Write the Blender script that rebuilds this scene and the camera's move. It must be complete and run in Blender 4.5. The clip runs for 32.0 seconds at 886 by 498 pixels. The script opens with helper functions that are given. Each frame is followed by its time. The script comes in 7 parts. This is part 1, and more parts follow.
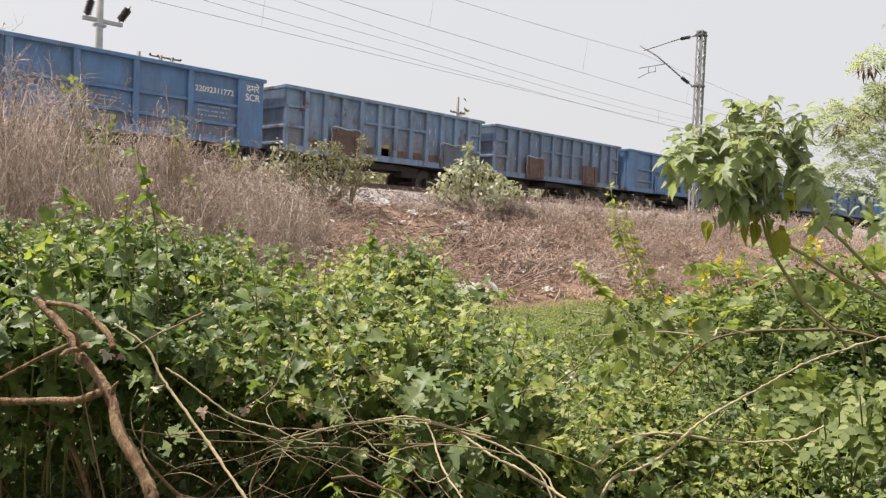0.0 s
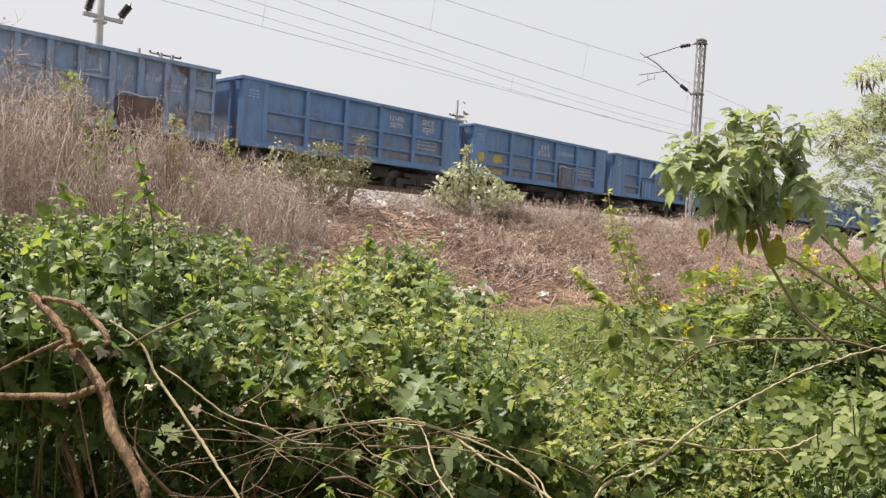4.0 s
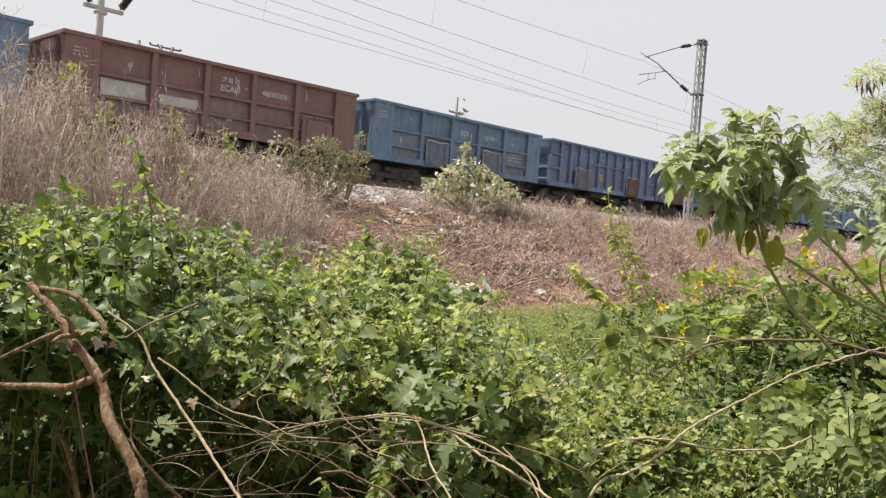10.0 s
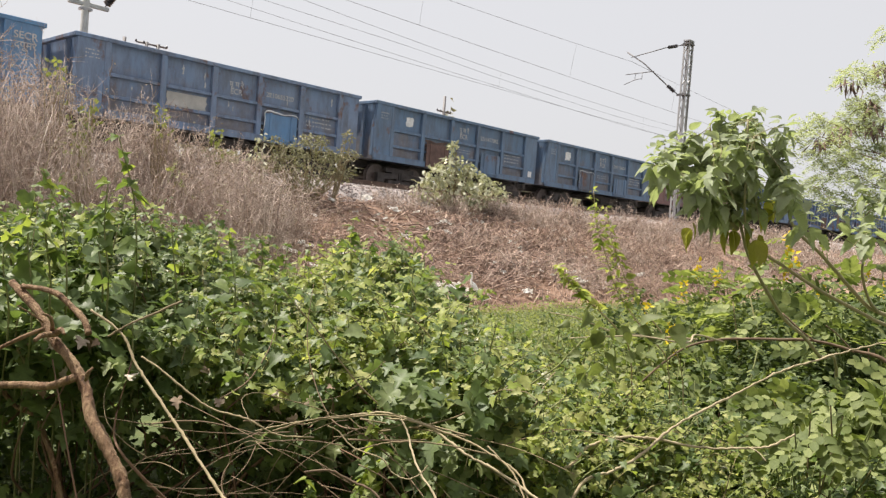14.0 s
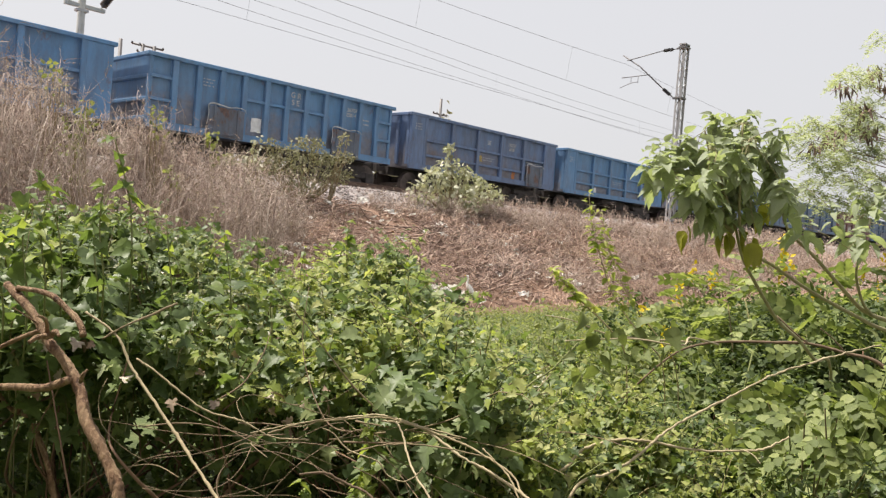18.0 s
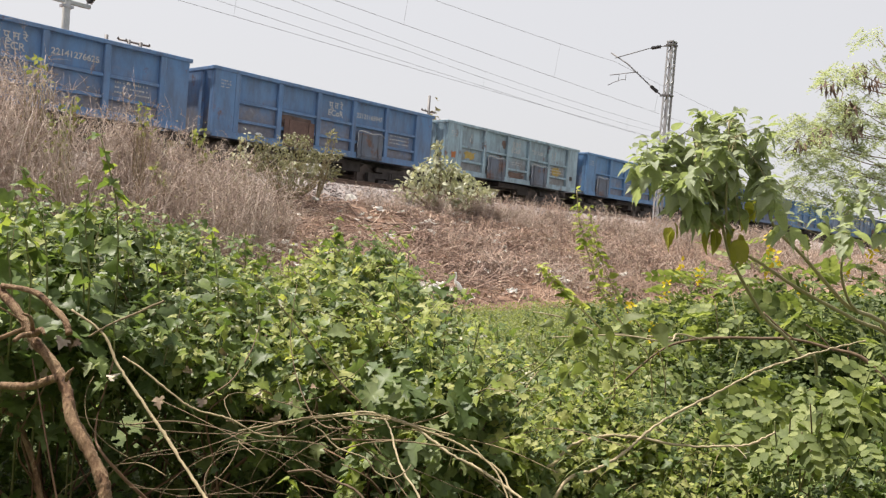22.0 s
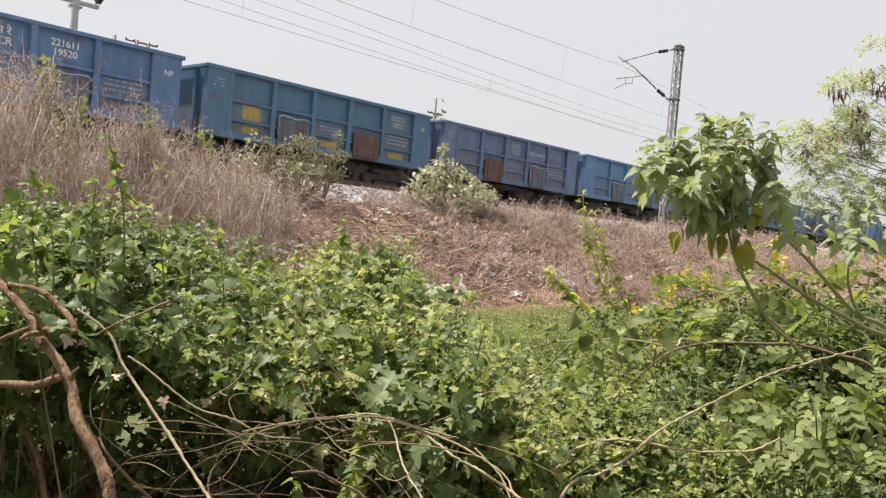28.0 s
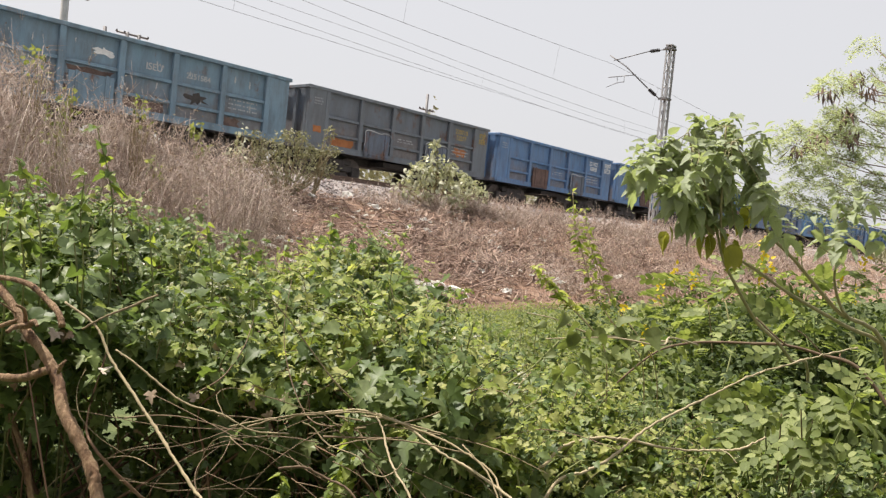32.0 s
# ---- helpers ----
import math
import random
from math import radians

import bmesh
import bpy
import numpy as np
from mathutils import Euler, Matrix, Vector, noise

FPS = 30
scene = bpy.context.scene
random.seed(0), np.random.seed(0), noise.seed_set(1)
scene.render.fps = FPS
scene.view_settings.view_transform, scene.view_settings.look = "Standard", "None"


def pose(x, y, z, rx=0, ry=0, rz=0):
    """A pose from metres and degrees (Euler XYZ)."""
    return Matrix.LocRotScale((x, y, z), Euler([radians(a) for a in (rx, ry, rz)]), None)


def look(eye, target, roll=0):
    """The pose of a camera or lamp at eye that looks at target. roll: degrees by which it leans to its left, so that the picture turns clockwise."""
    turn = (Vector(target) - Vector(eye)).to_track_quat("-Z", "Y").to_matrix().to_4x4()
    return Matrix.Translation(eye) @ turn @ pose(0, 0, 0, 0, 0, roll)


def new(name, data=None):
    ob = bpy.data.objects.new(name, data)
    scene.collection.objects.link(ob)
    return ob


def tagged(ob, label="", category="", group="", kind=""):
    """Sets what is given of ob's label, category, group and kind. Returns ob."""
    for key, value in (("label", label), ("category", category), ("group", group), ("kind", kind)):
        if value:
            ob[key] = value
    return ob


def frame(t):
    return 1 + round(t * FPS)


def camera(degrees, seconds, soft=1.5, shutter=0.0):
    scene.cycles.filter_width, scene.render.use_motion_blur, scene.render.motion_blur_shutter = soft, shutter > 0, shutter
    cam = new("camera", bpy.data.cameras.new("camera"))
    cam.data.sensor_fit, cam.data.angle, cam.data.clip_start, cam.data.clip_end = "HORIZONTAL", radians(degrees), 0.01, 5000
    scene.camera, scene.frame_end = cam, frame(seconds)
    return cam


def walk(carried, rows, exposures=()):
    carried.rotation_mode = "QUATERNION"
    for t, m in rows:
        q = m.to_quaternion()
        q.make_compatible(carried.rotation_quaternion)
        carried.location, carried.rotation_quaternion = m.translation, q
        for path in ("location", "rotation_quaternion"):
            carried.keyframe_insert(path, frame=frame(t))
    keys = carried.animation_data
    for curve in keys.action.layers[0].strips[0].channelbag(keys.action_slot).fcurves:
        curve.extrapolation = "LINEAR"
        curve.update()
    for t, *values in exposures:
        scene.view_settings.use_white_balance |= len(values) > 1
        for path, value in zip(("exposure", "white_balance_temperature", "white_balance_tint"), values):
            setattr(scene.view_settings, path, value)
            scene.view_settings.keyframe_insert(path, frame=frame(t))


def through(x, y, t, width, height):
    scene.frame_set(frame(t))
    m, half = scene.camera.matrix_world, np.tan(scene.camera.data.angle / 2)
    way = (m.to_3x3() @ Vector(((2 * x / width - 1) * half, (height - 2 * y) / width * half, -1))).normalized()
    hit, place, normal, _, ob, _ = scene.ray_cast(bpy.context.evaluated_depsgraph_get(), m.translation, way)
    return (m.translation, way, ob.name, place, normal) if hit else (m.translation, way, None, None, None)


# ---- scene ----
cam = camera(58.67, 32.0, soft=1.3)


def aim(x, y, z, yaw, pitch, roll):
    """Eye and three angles in degrees: yaw to the left from +y, pitch up, roll as look()."""
    a, p = radians(yaw), radians(pitch)
    ahead = Vector((-math.sin(a) * math.cos(p), math.cos(a) * math.cos(p), math.sin(p)))
    return look((x, y, z), Vector((x, y, z)) + 10 * ahead, roll)


walk(cam, [(t, aim(*r)) for t, *r in [
    (0, 0.003, 0.003, 1.600, -45.73, -1.64, 2.40), (0.5, 0.002, 0.002, 1.599, -45.65, -1.68, 2.37), (1, 0.002, 0.001, 1.600, -45.79, -1.51, 2.34), (1.5, 0.003, 0.001, 1.600, -45.85, -1.55, 2.42),
    (2, 0.001, 0.001, 1.599, -45.67, -1.44, 2.43), (2.5, 0.001, 0.002, 1.599, -45.51, -1.71, 2.58), (3, 0.000, 0.002, 1.599, -45.62, -1.51, 2.73), (3.5, 0.000, 0.002, 1.600, -45.83, -1.47, 2.98),
    (5.5, -0.002, 0.004, 1.599, -46.01, -1.23, 4.91), (6, -0.002, 0.004, 1.599, -45.96, -1.33, 4.54), (6.5, -0.002, 0.003, 1.599, -45.93, -1.39, 4.41), (7, -0.003, 0.002, 1.599, -45.87, -1.15, 4.34),
    (7.5, -0.004, 0.003, 1.598, -45.95, -1.51, 4.41), (8, -0.004, 0.005, 1.597, -46.02, -1.62, 4.53), (8.5, -0.003, 0.004, 1.598, -46.40, -1.46, 4.42), (9, -0.003, 0.004, 1.598, -46.50, -1.42, 4.42),
    (9.5, -0.003, 0.003, 1.597, -46.47, -1.53, 4.20), (10, -0.004, 0.004, 1.597, -46.16, -1.64, 4.32), (10.5, -0.005, 0.004, 1.597, -46.13, -1.43, 4.73), (11, -0.004, 0.003, 1.597, -46.51, -1.53, 4.60),
    (11.5, -0.003, 0.001, 1.597, -46.77, -1.33, 4.42), (12, 0.000, 0.000, 1.596, -47.05, -1.68, 4.37), (12.5, 0.001, -0.000, 1.595, -47.41, -1.69, 4.26), (13, -0.000, 0.001, 1.595, -46.79, -1.54, 4.61),
    (13.5, 0.001, 0.001, 1.596, -47.17, -1.76, 4.44), (14, 0.001, 0.001, 1.596, -47.08, -1.64, 4.50), (14.5, 0.001, 0.000, 1.595, -47.18, -1.60, 4.76), (16.5, -0.000, -0.000, 1.596, -47.09, -1.21, 4.65),
    (17, 0.001, -0.001, 1.597, -47.51, -1.39, 4.73), (17.5, 0.002, -0.003, 1.597, -47.58, -1.49, 4.24), (18, 0.000, -0.002, 1.596, -47.35, -1.43, 4.61), (18.5, 0.001, -0.002, 1.596, -47.49, -1.57, 4.72),
    (19, 0.001, -0.002, 1.596, -47.68, -1.63, 4.59), (19.5, 0.001, -0.002, 1.597, -47.67, -1.43, 4.51), (20, 0.001, -0.003, 1.596, -47.75, -1.57, 4.51), (20.5, 0.001, -0.002, 1.597, -47.74, -1.67, 4.68),
    (21, 0.000, -0.002, 1.597, -47.75, -1.56, 4.73), (21.5, 0.000, -0.004, 1.597, -47.94, -1.53, 4.58), (22, 0.001, -0.003, 1.596, -48.20, -1.58, 4.55), (22.5, 0.000, -0.003, 1.596, -47.94, -1.54, 4.63),
    (23, -0.000, -0.002, 1.596, -47.69, -1.67, 4.86), (23.5, -0.001, -0.002, 1.596, -47.74, -1.52, 4.97), (24, -0.000, -0.003, 1.597, -47.77, -1.53, 4.86), (24.5, 0.000, -0.003, 1.597, -48.01, -1.50, 4.89),
    (25, 0.001, -0.002, 1.597, -47.95, -1.54, 4.89), (25.5, 0.000, -0.002, 1.597, -47.99, -1.69, 4.73), (27.5, 0.000, -0.002, 1.597, -47.96, -1.67, 4.89), (28, 0.000, -0.002, 1.597, -47.82, -1.45, 5.02),
    (28.5, -0.000, -0.003, 1.597, -47.90, -1.50, 4.94), (29, 0.000, -0.003, 1.597, -48.33, -1.61, 5.18), (29.5, 0.000, -0.003, 1.598, -48.55, -1.55, 5.13), (30, 0.001, -0.003, 1.598, -48.54, -1.83, 5.06),
    (30.5, 0.001, -0.003, 1.598, -48.58, -1.79, 5.34), (31, -0.000, -0.003, 1.598, -48.54, -1.74, 5.46), (31.5, -0.000, -0.004, 1.598, -48.79, -1.77, 5.43), (32, -0.001, -0.005, 1.598, -48.55, -1.63, 5.68),
]])

# ---------------------------------------------------------------- light
world = bpy.data.worlds.new("hazy_sky")
scene.world = world
world.use_nodes = True
wn, wl = world.node_tree.nodes, world.node_tree.links
wn.clear()
SUN_EL, SUN_AZ = radians(62), radians(109)      # azimuth of the sun from +x, counter-clockwise
sky = wn.new("ShaderNodeTexSky")
sky.sky_type, sky.sun_disc = "NISHITA", False
sky.sun_elevation, sky.sun_rotation = SUN_EL, math.pi / 2 - SUN_AZ
sky.air_density, sky.dust_density, sky.ozone_density = 1.0, 6.0, 1.0
skybg = wn.new("ShaderNodeBackground")
skybg.inputs["Strength"].default_value = 0.06
haze = wn.new("ShaderNodeBackground")
haze.inputs["Color"].default_value = (0.735, 0.728, 0.745, 1)
haze.inputs["Strength"].default_value = 0.755
mixw = wn.new("ShaderNodeMixShader")
mixw.inputs[0].default_value = 0.8
wout = wn.new("ShaderNodeOutputWorld")
wl.new(sky.outputs[0], skybg.inputs["Color"])
wl.new(skybg.outputs[0], mixw.inputs[1])
wl.new(haze.outputs[0], mixw.inputs[2])
wl.new(mixw.outputs[0], wout.inputs["Surface"])

sun_data = bpy.data.lights.new("sun", "SUN")
sun_data.energy, sun_data.angle, sun_data.color = 5.0, radians(2.0), (1.0, 0.93, 0.82)
sun = new("sun", sun_data)
sun.matrix_world = look((40 * math.cos(SUN_AZ) * math.cos(SUN_EL), 40 * math.sin(SUN_AZ) * math.cos(SUN_EL), 40 * math.sin(SUN_EL)), (0, 0, 0))
scene.view_settings.exposure = 0.69


# ---------------------------------------------------------------- materials
def nodes_of(name):
    m = bpy.data.materials.new(name)
    m.use_nodes = True
    nt = m.node_tree
    bsdf = next(n for n in nt.nodes if n.type == "BSDF_PRINCIPLED")
    return m, nt, bsdf


def ramp(nt, fac, stops):
    r = nt.nodes.new("ShaderNodeValToRGB")
    while len(r.color_ramp.elements) < len(stops):
        r.color_ramp.elements.new(0.5)
    for e, (p, c) in zip(r.color_ramp.elements, stops):
        e.position, e.color = p, (*c, 1)
    nt.links.new(fac, r.inputs[0])
    return r.outputs[0]


def noise_out(nt, scale, detail=4.0, stretch=(1, 1, 1), coords="Object", rough=0.55):
    tc = nt.nodes.new("ShaderNodeTexCoord")
    mp = nt.nodes.new("ShaderNodeMapping")
    mp.inputs["Scale"].default_value = stretch
    nz = nt.nodes.new("ShaderNodeTexNoise")
    nz.inputs["Scale"].default_value, nz.inputs["Detail"].default_value, nz.inputs["Roughness"].default_value = scale, detail, rough
    nt.links.new(tc.outputs[coords], mp.inputs[0])
    oi = nt.nodes.new("ShaderNodeObjectInfo")
    sc = nt.nodes.new("ShaderNodeMath")
    sc.operation = "MULTIPLY"
    sc.inputs[1].default_value = 37.0
    nt.links.new(oi.outputs["Random"], sc.inputs[0])
    nt.links.new(sc.outputs[0], mp.inputs["Location"])
    nt.links.new(mp.outputs[0], nz.inputs["Vector"])
    return nz.outputs["Fac"]


def mixcol(nt, fac, a, b):
    mx = nt.nodes.new("ShaderNodeMix")
    mx.data_type = "RGBA"
    for sock, v in ((mx.inputs[0], fac), (mx.inputs[6], a), (mx.inputs[7], b)):
        if isinstance(v, tuple):
            sock.default_value = (*v, 1)
        elif isinstance(v, (int, float)):
            sock.default_value = v
        else:
            nt.links.new(v, sock)
    return mx.outputs[2]


def bump(nt, bsdf, height, strength=0.3, distance=0.01):
    b = nt.nodes.new("ShaderNodeBump")
    b.inputs["Strength"].default_value, b.inputs["Distance"].default_value = strength, distance
    nt.links.new(height, b.inputs["Height"])
    nt.links.new(b.outputs[0], bsdf.inputs["Normal"])


def plain(name, col, rough=0.7, metal=0.0, vary=0.25, scale=6.0, fine=60.0, relief=0.25, stretch=(1, 1, 1)):
    """A worn surface of one colour, with broad and fine variation."""
    m, nt, b = nodes_of(name)
    dark = tuple(c * (1 - vary) for c in col)
    light = tuple(min(1, c * (1 + vary)) for c in col)
    broad = ramp(nt, noise_out(nt, scale, 5, stretch), [(0.3, dark), (0.5, col), (0.72, light)])
    f = noise_out(nt, fine, 3)
    col2 = mixcol(nt, ramp(nt, f, [(0.35, (0, 0, 0)), (0.75, (0.5, 0.5, 0.5))]), broad, dark)
    nt.links.new(col2, b.inputs["Base Color"])
    b.inputs["Roughness"].default_value, b.inputs["Metallic"].default_value = rough, metal
    bump(nt, b, f, relief, 0.01)
    return m


def paint(name, col, fade=0.35, rust=0.2, grime=0.35):
    """Old wagon paint: sun-faded patches greyed further to imitate haze, vertical streaks of grime and spots of rust.
    """
    m, nt, b = nodes_of(name)
    # colour lifted here, and greyed below, for the haze over the train
    col = tuple(c * 1.12 + 0.006 for c in col)
    grey = sum(col) / 3
    faded = tuple(c * 0.72 + grey * 0.28 + 0.03 for c in col)
    c1 = mixcol(nt, ramp(nt, noise_out(nt, 0.9, 6), [(0.38, (0, 0, 0)), (0.68, (fade, fade, fade))]), col, faded)
    streak = ramp(nt, noise_out(nt, 2.0, 7, (1.7, 1.7, 0.45), rough=0.68), [(0.4, (0, 0, 0)), (0.62, (grime, grime, grime)), (0.8, (grime * 1.7, grime * 1.7, grime * 1.7))])
    c2 = mixcol(nt, streak, c1, (0.075, 0.065, 0.06))
    lo = 0.66 - 0.3 * rust
    spots = ramp(nt, noise_out(nt, 1.6, 9, (1, 1, 0.7), rough=0.68), [(lo, (0, 0, 0)), (lo + 0.09, (0.85, 0.85, 0.85))])
    rc = ramp(nt, noise_out(nt, 9, 5), [(0.3, (0.07, 0.035, 0.025)), (0.7, (0.2, 0.1, 0.065))])
    c3 = mixcol(nt, spots, c2, rc)
    speck = ramp(nt, noise_out(nt, 26, 4), [(0.63, (0, 0, 0)), (0.75, (0.35, 0.35, 0.35))])
    c4 = mixcol(nt, speck, c3, (0.3, 0.3, 0.31))
    nt.links.new(c4, b.inputs["Base Color"])
    b.inputs["Roughness"].default_value = 0.62
    bump(nt, b, noise_out(nt, 3.2, 5), 0.35, 0.03)
    return m


def leafy(name, shades, through=0.35, rough=0.5):
    """Leaves: each one its own shade, light shining through."""
    m, nt, b = nodes_of(name)
    geo = nt.nodes.new("ShaderNodeNewGeometry")
    n = len(shades)
    col = ramp(nt, geo.outputs["Random Per Island"], [(i / max(1, n - 1), s) for i, s in enumerate(shades)])
    blot = ramp(nt, noise_out(nt, 38, 4), [(0.35, (0.62, 0.62, 0.62)), (0.65, (1, 1, 1))])
    mul = nt.nodes.new("ShaderNodeMix")
    mul.data_type, mul.blend_type = "RGBA", "MULTIPLY"
    mul.inputs[0].default_value = 0.8
    nt.links.new(col, mul.inputs[6])
    nt.links.new(blot, mul.inputs[7])
    nt.links.new(mul.outputs[2], b.inputs["Base Color"])
    b.inputs["Roughness"].default_value = rough
    b.inputs["Specular IOR Level"].default_value = 0.28
    tr = nt.nodes.new("ShaderNodeBsdfTranslucent")
    warm = nt.nodes.new("ShaderNodeMix")
    warm.data_type, warm.blend_type = "RGBA", "MULTIPLY"
    warm.inputs[0].default_value = 1.0
    warm.inputs[7].default_value = (1.32, 1.38, 0.72, 1)
    nt.links.new(mul.outputs[2], warm.inputs[6])
    nt.links.new(warm.outputs[2], tr.inputs["Color"])
    mx = nt.nodes.new("ShaderNodeMixShader")
    mx.inputs[0].default_value = through
    out = next(x for x in nt.nodes if x.type == "OUTPUT_MATERIAL")
    nt.links.new(b.outputs[0], mx.inputs[1])
    nt.links.new(tr.outputs[0], mx.inputs[2])
    nt.links.new(mx.outputs[0], out.inputs["Surface"])
    return m


def twiggy(name, shades, rough=0.85):
    m, nt, b = nodes_of(name)
    geo = nt.nodes.new("ShaderNodeNewGeometry")
    n = len(shades)
    col = ramp(nt, geo.outputs["Random Per Island"], [(i / max(1, n - 1), s) for i, s in enumerate(shades)])
    f = noise_out(nt, 45, 4)
    c2 = mixcol(nt, ramp(nt, f, [(0.35, (0, 0, 0)), (0.7, (0.45, 0.45, 0.45))]), col, tuple(v * 0.45 for v in shades[0]))
    nt.links.new(c2, b.inputs["Base Color"])
    b.inputs["Roughness"].default_value = rough
    bump(nt, b, f, 0.4, 0.004)
    return m


def barky(name, dark, mid, light):
    m, nt, b = nodes_of(name)
    f = noise_out(nt, 70, 6, (1, 1, 0.35), rough=0.7)
    g = noise_out(nt, 11, 4)
    c1 = ramp(nt, f, [(0.34, dark), (0.5, mid), (0.68, light)])
    c2 = mixcol(nt, ramp(nt, g, [(0.4, (0, 0, 0)), (0.7, (0.6, 0.6, 0.6))]), c1, light)
    nt.links.new(c2, b.inputs["Base Color"])
    b.inputs["Roughness"].default_value = 0.85
    bump(nt, b, f, 0.9, 0.012)
    return m


def soil(name):
    m, nt, b = nodes_of(name)
    geo = nt.nodes.new("ShaderNodeNewGeometry")
    sep = nt.nodes.new("ShaderNodeSeparateXYZ")
    nt.links.new(geo.outputs["Position"], sep.inputs[0])
    dirt = ramp(nt, noise_out(nt, 0.8, 8, coords="Object"), [(0.32, (0.12, 0.068, 0.048)), (0.5, (0.245, 0.148, 0.103)), (0.66, (0.38, 0.265, 0.19))])
    weed = ramp(nt, noise_out(nt, 2.3, 8), [(0.3, (0.035, 0.05, 0.015)), (0.55, (0.075, 0.1, 0.03)), (0.75, (0.15, 0.15, 0.06))])
    # weeds on the low flat ground, bare earth on the bank
    edge = nt.nodes.new("ShaderNodeMath")
    edge.operation = "MULTIPLY_ADD"
    edge.inputs[1].default_value, edge.inputs[2].default_value = 3.0, -30.0
    nt.links.new(sep.outputs["Y"], edge.inputs[0])
    wob = nt.nodes.new("ShaderNodeMath")
    wob.operation = "MULTIPLY_ADD"
    wob.inputs[1].default_value = 3.0
    nt.links.new(noise_out(nt, 1.1, 5), wob.inputs[0])
    nt.links.new(edge.outputs[0], wob.inputs[2])
    cl = nt.nodes.new("ShaderNodeClamp")
    nt.links.new(wob.outputs[0], cl.inputs[0])
    nt.links.new(mixcol(nt, cl.outputs[0], weed, dirt), b.inputs["Base Color"])
    b.inputs["Roughness"].default_value = 0.95
    bump(nt, b, noise_out(nt, 14, 8), 0.7, 0.05)
    return m


